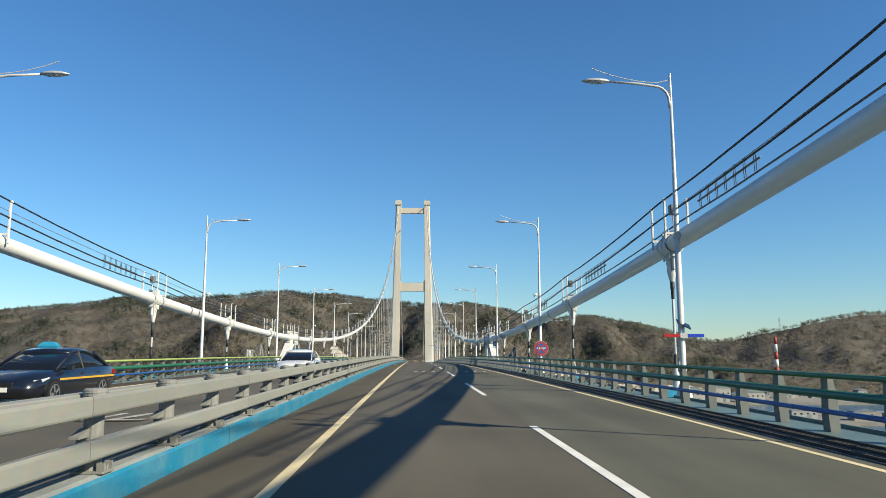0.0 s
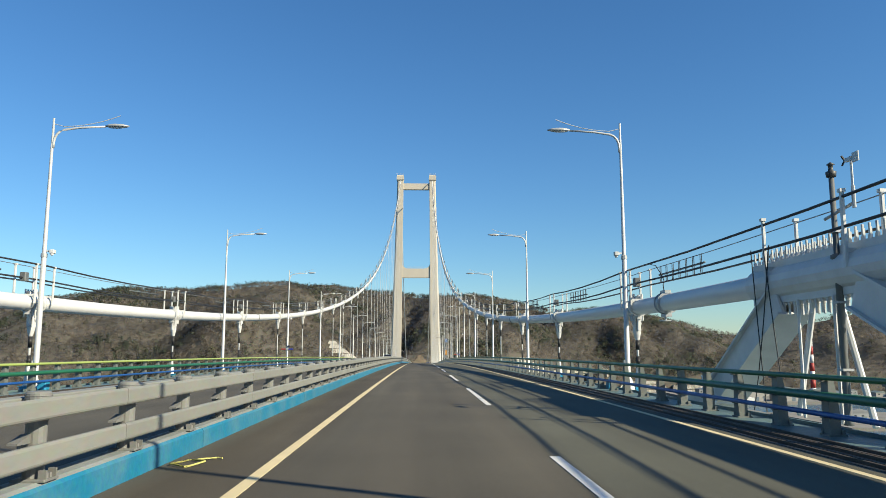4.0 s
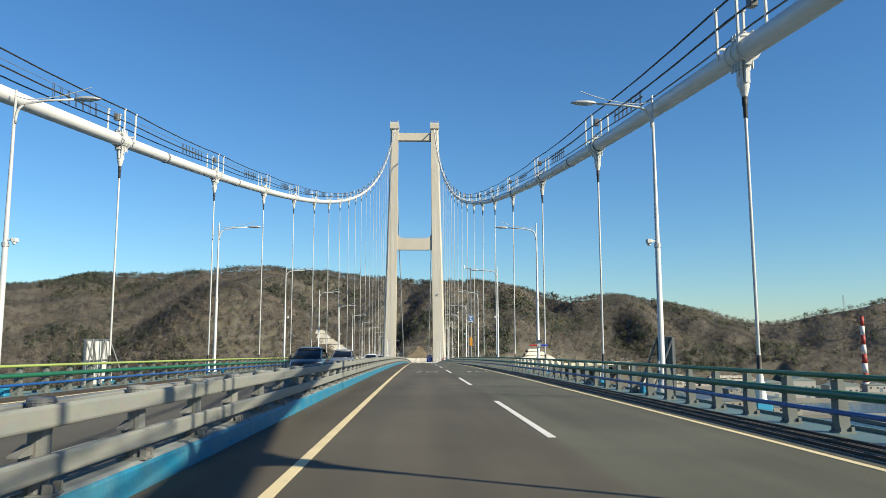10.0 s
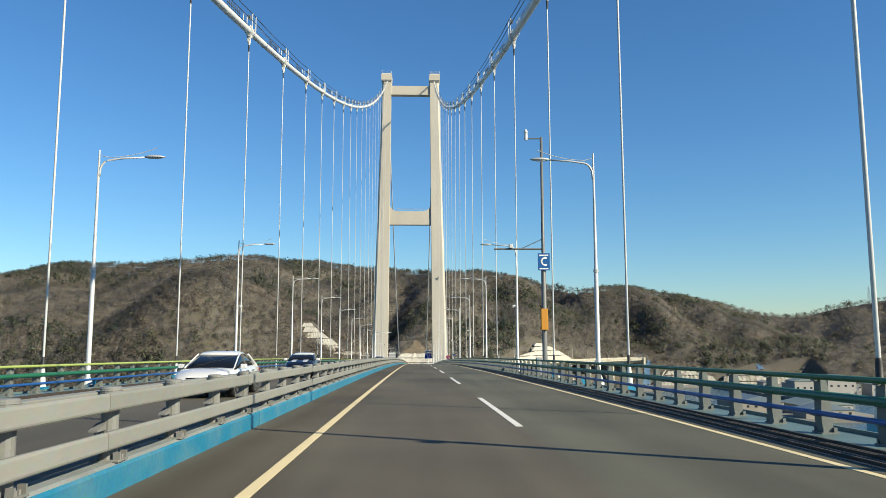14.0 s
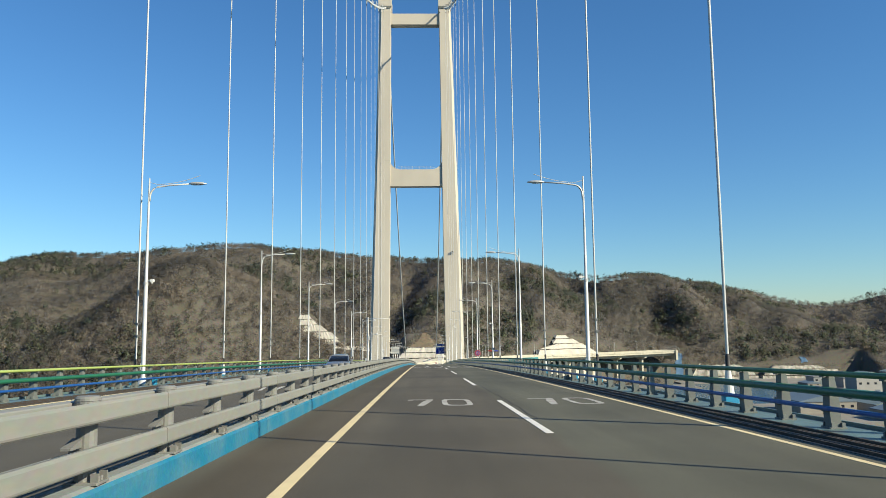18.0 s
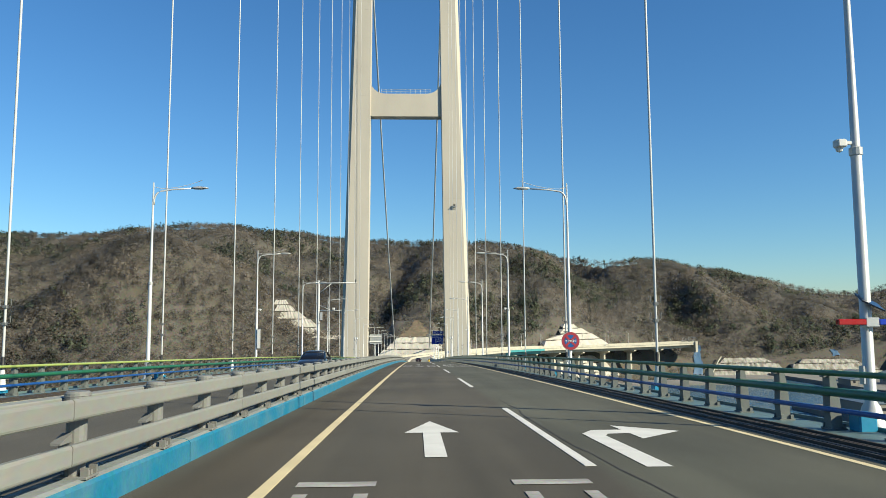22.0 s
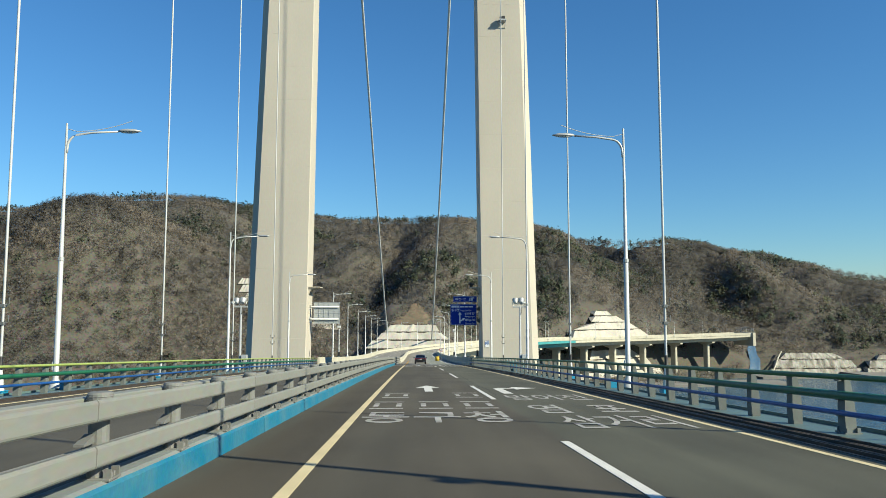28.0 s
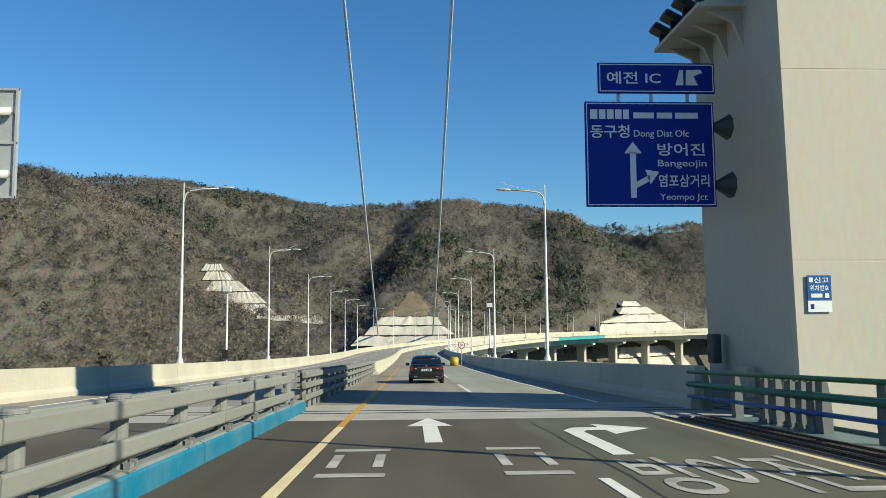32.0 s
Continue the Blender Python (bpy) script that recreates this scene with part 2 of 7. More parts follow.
SIGN_RED = plain("red sign sheeting", (0.273, 0.0376, 0.0512), 0.65, spec=0.15)
SIGN_PALE = plain("light blue sign sheeting", (0.0137, 0.082, 0.246), 0.65, spec=0.15)
SIGN_ORANGE = plain("orange plate paint", (0.449, 0.197, 0.018), 0.5)
SIGN_BACK = surf("sign back aluminium", (0.389, 0.404, 0.397), 0.5, 0.3, var=0.12, scale=2, fine=20, bump=0.03)
RED_PAINT = surf("red band paint", (0.3, 0.0273, 0.0219), 0.6, var=0.2, scale=0.2, fine=3, bump=0.05)
WHITE_PAINT = surf("white band paint", (0.561, 0.561, 0.554), 0.6, var=0.15, scale=0.2, fine=3, bump=0.05)
GLASS_LAMP = plain("lamp lens", (0.412, 0.426, 0.419), 0.12)
BLACK = plain("black plastic", (0.00656, 0.00656, 0.0071), 0.5)
LED_RED = plain("red beacon lens", (0.3, 0.0109, 0.0109), 0.2)
LED_BLUE = plain("blue beacon lens", (0.012, 0.0359, 0.359), 0.2)
SOLAR = plain("solar panel glass", (0.0109, 0.0137, 0.0273), 0.15)
YELLOW = surf("yellow crash cushion", (0.449, 0.299, 0.018), 0.6, var=0.15, scale=2, fine=20, bump=0.05)


# ---- plan: the road's line and level ----
K, KA = 5.358e-5, 9.63e-5  # fall of the deck away from midspan
Y_TOWER = 571.2  # near face of the tower legs
Y_END = 577.0    # end of the suspended deck
R_CURVE, S_CURVE, S_LAST = 340.0, 720.0, 1176.0


def dz(s):
    if s <= Y_END:
        return -K * s * s - KA * s
    u = min(s - Y_END, 327.0)
    v = max(0.0, s - 900.0)  # the curved end dips and climbs again
    return -K * Y_END ** 2 - KA * Y_END - 0.0619 * u + 9.65e-5 * u * u - 1.036e-4 * v * v + 3.945e-7 * v ** 3


def at(s, off, z=0.0):
    """World place at s metres along the road, off metres to its right and z above it."""
    if s <= S_CURVE:
        return (off, s, dz(s) + z)
    a = (s - S_CURVE) / R_CURVE
    return (R_CURVE - (R_CURVE - off) * math.cos(a), S_CURVE + (R_CURVE - off) * math.sin(a), dz(s) + z)


def cable_z(y, s=0):
    """Height of the main cable's axis; the cable on the right hangs a little lower near midspan."""
    low = (0.02 - 0.085 * (1 + s)) * max(0.0, 1 - abs(y) / 420.0) if s else 0.0
    return dz(y) + 3.375 - 0.01578 * y + 4.82e-4 * y * y + low


def slope(y):
    return math.degrees(math.atan2(dz(y + 0.5) - dz(y - 0.5), 1.0))


# ---- mesh helpers ----
def data(name, vs, fs, mats, idx=None, smooth=False):
    me = bpy.data.meshes.new(name)
    me.from_pydata(vs, [], fs)
    for m in mats if isinstance(mats, (list, tuple)) else [mats]:
        me.materials.append(m)
    if idx:
        me.polygons.foreach_set("material_index", idx)
    if smooth:
        me.polygons.foreach_set("use_smooth", [True] * len(me.polygons))
    me.update()
    return me


class Build:
    """Collects solids into one mesh."""

    def __init__(self):
        self.v, self.f, self.i = [], [], []

    def add(self, vs, fs, mi=0):
        o = len(self.v)
        self.v += [tuple(p) for p in vs]
        self.f += [tuple(o + k for k in f) for f in fs]
        self.i += [mi] * len(fs)
        return self

    def box(self, x0, x1, y0, y1, z0, z1, mi=0, m=None, bev=0.0):
        if bev:
            b = bev
            ring = lambda z, i: [(x0 + i + b, y0 + i, z), (x1 - i - b, y0 + i, z), (x1 - i, y0 + i + b, z), (x1 - i, y1 - i - b, z), (x1 - i - b, y1 - i, z), (x0 + i + b, y1 - i, z), (x0 + i, y1 - i - b, z), (x0 + i, y0 + i + b, z)]
            vs = ring(z0, b * 0.5) + ring(z0 + b * 0.5, 0) + ring(z1 - b * 0.5, 0) + ring(z1, b * 0.5)
            fs = [tuple(range(7, -1, -1)), tuple(range(24, 32))]
            for k in range(3):
                fs += [(k * 8 + j, k * 8 + (j + 1) % 8, k * 8 + 8 + (j + 1) % 8, k * 8 + 8 + j) for j in range(8)]
        else:
            vs = [(x, y, z) for z in (z0, z1) for x, y in ((x0, y0), (x1, y0), (x1, y1), (x0, y1))]
            fs = [(3, 2, 1, 0), (4, 5, 6, 7), (0, 1, 5, 4), (1, 2, 6, 5), (2, 3, 7, 6), (3, 0, 4, 7)]
        if m is not None:
            vs = [m @ Vector(p) for p in vs]
        return self.add(vs, fs, mi)

    def tube(self, pts, rad, seg=8, mi=0, caps=True):
        """A round bar along points; rad is one number or one per point."""
        rads = rad if isinstance(rad, (list, tuple)) else [rad] * len(pts)
        P = [Vector(p) for p in pts]
        vs, fs = [], []
        for k, p in enumerate(P):
            d = (P[min(k + 1, len(P) - 1)] - P[max(k - 1, 0)]).normalized()
            a = Vector((1, 0, 0)) if abs(d.x) < 0.9 else Vector((0, 0, 1))
            u = d.cross(a).normalized()
            w = d.cross(u)
            vs += [p + (u * math.cos(2 * math.pi * j / seg) + w * math.sin(2 * math.pi * j / seg)) * rads[k] for j in range(seg)]
        for k in range(len(P) - 1):
            fs += [(k * seg + j, k * seg + (j + 1) % seg, k * seg + seg + (j + 1) % seg, k * seg + seg + j) for j in range(seg)]
        if caps:
            fs += [tuple(range(seg - 1, -1, -1)), tuple(range(len(vs) - seg, len(vs)))]
        return self.add(vs, fs, mi)

    def loft(self, rings, mi=0, caps=True):
        q = len(rings[0])
        vs = [p for r in rings for p in r]
        fs = []
        for k in range(len(rings) - 1):
            fs += [(k * q + j, k * q + (j + 1) % q, k * q + q + (j + 1) % q, k * q + q + j) for j in range(q)]
        if caps:
            fs += [tuple(range(q - 1, -1, -1)), tuple(range(len(vs) - q, len(vs)))]
        return self.add(vs, fs, mi)

    def sweep(self, prof, s0, s1, step=8.0, mi=0):
        """A closed profile of (offset, height) carried along the road."""
        n = max(1, int(math.ceil((s1 - s0) / step)))
        return self.loft([[at(s0 + (s1 - s0) * k / n, o, z) for o, z in prof] for k in range(n + 1)], mi)

    def mesh(self, name, mats, smooth=False):
        return data(name, self.v, self.f, mats, self.i if isinstance(mats, (list, tuple)) and len(mats) > 1 else None, smooth)


def part(name, me, parent, label="", m=None):
    ob = new(name, me)
    ob.parent = parent
    if m is not None:
        ob.matrix_basis = m
    if label:
        ob["label"] = label
    return ob


def thing(name, label, category, group="", kind="", m=None, me=None):
    ob = new(name, me)
    if m is not None:
        ob.matrix_basis = m
    return tagged(ob, label, category, group, kind)


def rect(o0, o1, z0, z1):
    return [(o0, z0), (o1, z0), (o1, z1), (o0, z1)]


def lathe(b, prof, seg=10, mi=0, c=(0, 0)):
    return b.loft([[(c[0] + r * math.cos(2 * math.pi * j / seg), c[1] + r * math.sin(2 * math.pi * j / seg), z) for j in range(seg)] for r, z in prof], mi)


# ---- the bridge deck ----
Y0 = -190.0
B = Build
bm_ = B().sweep([(-8.86, 0), (8.86, 0), (8.86, -0.18), (-8.86, -0.18)][::-1], Y0, 571.6, 6)
road = thing("road", "brown-grey worn asphalt carriageways of the bridge deck", "road", kind="structure", me=bm_.mesh("road", ASPHALT))


def strip(b, s, o0, o1, z0, z1, y1, mi=0):
    """A flat band along one side of the deck."""
    return b.sweep(rect(min(s * o0, s * o1), max(s * o0, s * o1), z0, z1), Y0, y1, 8, mi)


for s in (1, -1):
    b = strip(B(), s, 8.86, 9.95, -0.35, -0.06, 571.6)
    for o, w in ((8.87, 0.05), (9.16, 0.05), (9.24, 0.05), (9.54, 0.05), (9.62, 0.05), (9.88, 0.06)):
        strip(b, s, o, o + w, -0.06, 0.004, 571.6, 1)
    for o in (9.02, 9.40, 9.76):
        strip(b, s, o - 0.07, o + 0.07, -0.06, -0.03, 571.6, 2)
    thing("gutter", "dark steel drain channels with grates beside the carriageway", "gutter", kind="structure", me=b.mesh("gutter", [GUTTER, GRATE, STEEL_DARK]))
    b = strip(B(), s, 9.95, 11.02, -0.4, -0.02, 574)
    strip(b, s, 10.97, 11.02, -0.03, 0.05, 574)
    thing("walkway", "pale blue painted steel maintenance walkway under the railing", "walkway", kind="structure", me=b.mesh("walkway", WALK))
    prof = [(11.03, -0.5), (11.03, -0.2), (13.3, -0.62), (13.3, -0.8)]
    b = B().sweep([(s * o, z) for o, z in (prof if s < 0 else prof[::-1])], Y0, 574, 8)
    strip(b, s, 13.2, 13.28, -0.64, -0.5, 574)
    thing("fairing", "grey-blue sloping steel fairing outside the walkway", "fairing", kind="structure", me=b.mesh("fairing", UNDER))
b = B().sweep([(-13.3, -0.82), (-12.0, -1.9), (-7.5, -3.2), (7.5, -3.2), (12.0, -1.9), (13.3, -0.82), (10.9, -0.42), (-10.9, -0.42)], Y0, 574, 12)
thing("girder", "pale steel box girder under the deck", "girder", kind="structure", me=b.mesh("girder", UNDER))

# lane lines
b = B()
for s in (1, -1):
    b.sweep(rect(s * 1.53 - 0.075, s * 1.53 + 0.075, 0.0, 0.006), Y0, 570.0, 8)
    b.sweep(rect(s * 8.55 - 0.06, s * 8.55 + 0.06, 0.0, 0.006), Y0, 571.5, 8)
thing("edge_lines", "worn cream-yellow solid edge lines on the asphalt", "road line", kind="structure", me=b.mesh("edge_lines", LINE_Y))
lane_lines = thing("lane_lines", "worn white dashed lane line on the asphalt", "road line", kind="structure")
dash = B().box(-0.07, 0.07, 0, 8.9, 0.0, 0.007).mesh("dash", LINE_W)
for y in [-72.0, -53.5, -35.0, -16.6, 2.0, 20.5, 37.0, 54.5, 72.0, 90.2] + [108.6 + 19.38 * k for k in range(24)]:
    if y + 8 < 571:
        for x in (5.22, -5.05):
            part("dash", dash, lane_lines, m=pose(x, y, dz(y) + 0.001 - 0.0, slope(y + 4), 0, 0))

# expansion joint at the tower and tar crack along the lane seam
b = B().sweep(rect(-13.2, 13.2, -0.4, 0.004), 571.6, 577.0, 3)
joint = thing("expansion_joint", "pale concrete expansion joint strip across the road", "road joint", kind="structure", me=b.mesh("expansion_joint", JOINT_CONC))
b = B()
for s in (573.6, 574.4):
    b.sweep(rect(-13.2, 13.2, 0.0, 0.012), s, s + 0.12, 3)
part("seal", b.mesh("seal", STEEL_DARK), joint, "black rubber joint seal")
random.seed(4)
b = B()
for ys, ye in ((286, 302), (345, 372), (424, 449), (498, 519), (551, 570)):
    x = 5.46
    y = ys
    while y < ye:
        L = random.uniform(0.5, 1.5)
        x2 = min(5.6, max(5.4, x + random.uniform(-0.09, 0.1)))
        w = random.uniform(0.008, 0.022)
        b.add([(x - w, y, dz(y) + 0.003), (x + w, y, dz(y) + 0.003), (x2 + w, y + L, dz(y + L) + 0.003), (x2 - w, y + L, dz(y + L) + 0.003)], [(0, 1, 2, 3)])
        x, y = x2, y + L
for x, y, d in ((5.42, 341.0, -2.6), (9.0, 324.5, -3.0), (4.1, 262.0, 2.4), (7.6, 188.0, -2.2), (6.4, 98.0, 2.6), (2.6, 455.0, -1.8)):
    for k in range(7):
        L, dx = random.uniform(0.35, 0.7) * (1 if d > 0 else -1), random.uniform(-0.22, 0.16)
        w = random.uniform(0.012, 0.028)
        b.add([(x - w, y, dz(y) + 0.003), (x + w, y, dz(y) + 0.003), (x + dx + w, y + L, dz(y + L) + 0.003), (x + dx - w, y + L, dz(y + L) + 0.003)], [(0, 1, 2, 3)] if d > 0 else [(3, 2, 1, 0)])
        x, y = x + dx, y + L
thing("lane_seam_cracks", "dark tar-filled cracks along the asphalt seam", "road crack", kind="structure", me=b.mesh("lane_seam_cracks", GUTTER))


# ---- road lettering ----
def text_mesh(name, text, w, h, mat, bold=0.0):
    """Built-in font, centred, scaled to w by h, laid flat, cut to a mesh."""
    cu = bpy.data.curves.new(name, "FONT")
    cu.body = text
    cu.align_x, cu.align_y = "CENTER", "CENTER"
    cu.offset = bold
    cu.resolution_u = 4
    ob = bpy.data.objects.new(name, cu)
    scene.collection.objects.link(ob)
    dg = bpy.context.evaluated_depsgraph_get()
    dg.update()
    me = bpy.data.meshes.new_from_object(ob.evaluated_get(dg))
    bpy.data.objects.remove(ob)
    co = np.zeros(len(me.vertices) * 3)
    me.vertices.foreach_get("co", co)
    co = co.reshape(-1, 3)
    if len(co):
        lo, hi = co.min(0), co.max(0)
        size = np.maximum(hi - lo, 1e-6)
        co = (co - (lo + hi) / 2) * [w / size[0], h / size[1], 1]
        co[:, 2] = 0
        me.vertices.foreach_set("co", co.ravel())
    me.materials.clear()
    me.materials.append(mat)
    me.update()
    return me


def painted(name, me, x, y, label, turn=0):
    ob = thing(name, label, "road marking", "markings painted on the carriageway", m=pose(x, y, dz(y) + 0.008, slope(y), 0, turn), me=me)
    return ob


def road_seventy():
    """Tall square-cut road numerals."""
    b = B()
    b.add([(-0.92, 0.95, 0), (-0.76, 0.95, 0), (-0.76, 1.1, 0), (-0.92, 1.38, 0), (-0.16, 1.38, 0), (-0.16, 1.05, 0), (-0.36, 1.1, 0), (-0.44, -1.38, 0), (-0.62, -1.38, 0), (-0.5, 0.2, 0)], [(0, 1, 2, 3), (3, 2, 6, 4), (4, 6, 5), (8, 7, 9), (9, 7, 5, 6)])
    n = 24
    ring = lambda w, h: [(0.5 + w * math.copysign(abs(math.cos(a)) ** 0.45, math.cos(a)), h * math.copysign(abs(math.sin(a)) ** 0.45, math.sin(a)), 0) for a in [(k + 0.5) * 2 * math.pi / n for k in range(n)]]
    b.add(ring(0.42, 1.38) + ring(0.27, 1.08), [(k, (k + 1) % n, n + (k + 1) % n, n + k) for k in range(n)])
    return b.mesh("speed_number", LETTER_W)


num70 = road_seventy()
for y in (-24.6, 169.2, 291.3):
    for x in (3.45, 7.05):
        painted("speed_number", num70, x, y, "worn white number 70 painted on the asphalt lane")
for y in (-60.5, 120.5, 300.0):
    painted("speed_number", num70, -3.4, y, "worn white number 70 on the opposite lane", 180)

b = B()
b.add([(-0.15, 0, 0), (0.15, 0, 0), (0.15, 2.9, 0), (0.47, 2.9, 0), (0, 4.9, 0), (-0.47, 2.9, 0), (-0.15, 2.9, 0)], [(0, 1, 2, 6), (5, 6, 2, 3, 4)])
arrow_up = b.mesh("straight_arrow", LINE_W)
b = B()
b.add([(-0.38, 0, 0), (-0.06, 0, 0), (-0.06, 3.2, 0), (0.04, 3.45, 0), (0.42, 3.5, 0), (0.42, 2.75, 0), (1.35, 3.75, 0), (0.42, 4.75, 0), (0.42, 4.05, 0), (-0.12, 4.0, 0), (-0.38, 3.5, 0)], [(0, 1, 2, 10), (10, 2, 3, 9), (9, 3, 4, 8), (5, 6, 7, 8, 4)])
arrow_right = b.mesh("turn_arrow", LINE_W)
korean = {w: text_mesh("destination_word", w, ww, 2.75, LETTER_W, 0.012) for w, ww in (("동구청", 3.2), ("방어진", 2.4), ("염  포", 2.4), ("삼거리", 2.3))}


stroke_wide = B().box(-0.42, 0.42, -0.14, 0.14, -0.001, 0.0).mesh("stroke", LETTER_W)
stroke_long = B().box(-0.07, 0.07, -0.62, 0.62, -0.001, 0.0).mesh("stroke", LETTER_W)


def bars(xs, x, y):
    """A word kept as plain strokes: three or four broad bars for each sign."""
    f = painted("road_lettering", None, x, y, "white road lettering in plain broad strokes on the lane")
    for c in xs:
        part("stroke", stroke_wide, f, m=pose(c, 1.2, 0))
        part("stroke", stroke_wide, f, m=pose(c, -1.2, 0))
        part("stroke", stroke_long, f, m=pose(c - 0.3, 0.05, 0))
        part("stroke", stroke_long, f, m=pose(c + 0.3, 0.05, 0))


for base, row, turn_y in ((361.4, -1.0, -1.0), (430.3, 1.1, -2.2), (500.6, -0.1, -1.5), (567.0, 0.0, -1.8)):
    painted("straight_arrow", arrow_up, 3.36, base, "white straight-ahead arrow painted on the lane")
    painted("turn_arrow", arrow_right, 6.25, base + turn_y, "white right-turn arrow painted on the lane")
    bars((-1.05, 1.25), 3.3, base + row - 2.1)
    bars((-1.17, 0.08, 1.25), 3.3, base + row - 6.6)
    painted("destination_word", korean["동구청"], 3.3, base + row - 10.2, "white Korean place name painted on the lane")
    painted("destination_word", korean["방어진"], 6.92, base + row - 3.5, "white Korean place name painted on the lane")
    painted("destination_word", korean["염  포"], 6.95, base + row - 8.1, "white Korean place name painted on the lane")
    painted("destination_word", korean["삼거리"], 7.0, base + row - 11.5, "white Korean junction name painted on the lane")


# ---- median kerb and barrier ----
kerb = thing("median_kerb", "blue-painted kerb with bleached top along the median", "kerb", kind="structure")
kb = B()
KERB = [(-0.2, -0.1), (0.175, -0.1), (0.17, 0.24), (0.145, 0.275), (0.09, 0.295), (-0.16, 0.295), (-0.2, 0.25)]
kb.add([(x, y, z) for y in (0, 9.67) for x, z in KERB], [(6, 5, 4, 3, 2, 1, 0), (7, 8, 9, 10, 11, 12, 13), (1, 2, 9, 8), (2, 3, 10, 9), (5, 6, 13, 12), (6, 0, 7, 13)], 0)
kb.add([(x, y, z) for y in (0, 9.67) for x, z in KERB[3:6]], [(0, 1, 4, 3), (1, 2, 5, 4)], 1)
kerb_me = kb.mesh("kerb_stone", [KERB_BLUE, KERB_TOP])
y = -114.0
while y < 571:
    part("kerb_stone", kerb_me, kerb, m=pose(0, y, dz(y), slope(y + 4.8), 0, 0))
    y += 9.70

barrier = thing("median_barrier", "grey steel beam median barrier with capped round posts", "barrier", kind="structure")
SP = 2.04


def barrier_post(o=(0, 0, 0)):
    """Round capped post on a gusseted foot, with the seats that carry the beams."""
    pb = B()
    lathe(pb, [(0.09, 0.0), (0.09, 0.76)], 14)
    lathe(pb, [(0.105, 0.695), (0.112, 0.705), (0.112, 0.755), (0.095, 0.772), (0.0, 0.778)], 18)
    lathe(pb, [(0.112, 0.728), (0.117, 0.734), (0.112, 0.740)], 18)
    pb.box(-0.14, 0.165, -0.13, 0.13, 0.0, 0.025, bev=0.008)
    pb.box(0.09, 0.16, -0.10, -0.075, 0.025, 0.10)
    pb.box(0.09, 0.16, 0.075, 0.10, 0.025, 0.10)
    for sy in (-1, 1):
        lathe(pb, [(0.018, 0.02), (0.018, 0.07)], 6, 0, (0.13, sy * 0.03))
    z = 0.33
    pb.add([(0.0, -0.08, z), (0.0, -0.30, z), (0.0, -0.30, z + 0.02), (0.0, -0.08, z + 0.08), (-0.09, -0.08, z), (-0.09, -0.30, z), (-0.09, -0.30, z + 0.02), (-0.09, -0.08, z + 0.08)], [(0, 1, 2, 3), (7, 6, 5, 4), (3, 2, 6, 7), (0, 4, 5, 1), (1, 5, 6, 2)])
    for z in (0.25, 0.635):
        pb.box(-0.13, 0.11, -0.06, 0.06, z - 0.07, z + 0.07)
    pb.v = [(x + o[0], y + o[1], q + o[2]) for x, y, q in pb.v]
    return pb


pb = barrier_post()
post_me = pb.mesh("barrier_post", POST_GREY)
BEAM = 3 * SP
bb = B()
prof = [(-0.05, 0.006), (0.028, -0.008), (0.042, 0.006), (0.047, 0.022), (0.047, 0.150), (0.042, 0.166), (0.028, 0.178), (-0.05, 0.166), (-0.055, 0.155), (-0.055, 0.015)]
bb.loft([[(x, y, z) for x, z in prof] for y in (0.008, BEAM - 0.008)])
beam_me = bb.mesh("barrier_beam", RAIL_GREY)
n_post = 0
rest = B()
y = -100.6
k = 0
while y < 574.0:
    zz = dz(y) + 0.293
    if -62 < y < 574 and n_post < 300:
        part("barrier_post", post_me, barrier, m=pose(0, y, zz, 0, 0, 0))
        n_post += 1
    else:
        q = barrier_post((0, y, zz))
        rest.add(q.v, q.f)
    if k % 3 == 0 and y + BEAM < 574.6:
        for z in (0.458, 0.842):
            part("barrier_beam", beam_me, barrier, m=pose(0.15, y - 0.5, dz(y - 0.5) + z, slope(y + BEAM / 2 - 0.5), 0, 0))
    y += SP
    k += 1
tagged(part("post_row", rest.mesh("post_row", POST_GREY), barrier), "grey capped posts of the barrier far away", kind="stuff")
b = B()
for z in (0.37, 0.842):
    b.sweep([(-o - 0.17, z + h) for o, h in prof], -110, 574.5, 6.51)
part("far_beam", b.mesh("far_beam", RAIL_GREY), barrier, "grey beams facing the opposite carriageway")
# lower run of the barrier over the joint, on the approach
b = B()
for z in (0.28, 0.60, 0.88):
    for s in (1, -1):
        b.sweep([(s * (0.13 + o), z + h * 0.85) for o, h in prof][::s], 574.6, 612, 4)
part("approach_beam", b.mesh("approach_beam", RAIL_GREY), barrier)
b = B()
s = 575.2
while s < 612:
    lathe(b, [(0.08, dz(s)), (0.08, dz(s) + 0.98), (0.14, dz(s) + 1.0), (0.14, dz(s) + 1.08), (0, dz(s) + 1.1)], 8, 0, (0, s))
    s += 1.1 if s < 580 else 2.0
part("approach_posts", b.mesh("approach_posts", POST_GREY), barrier)


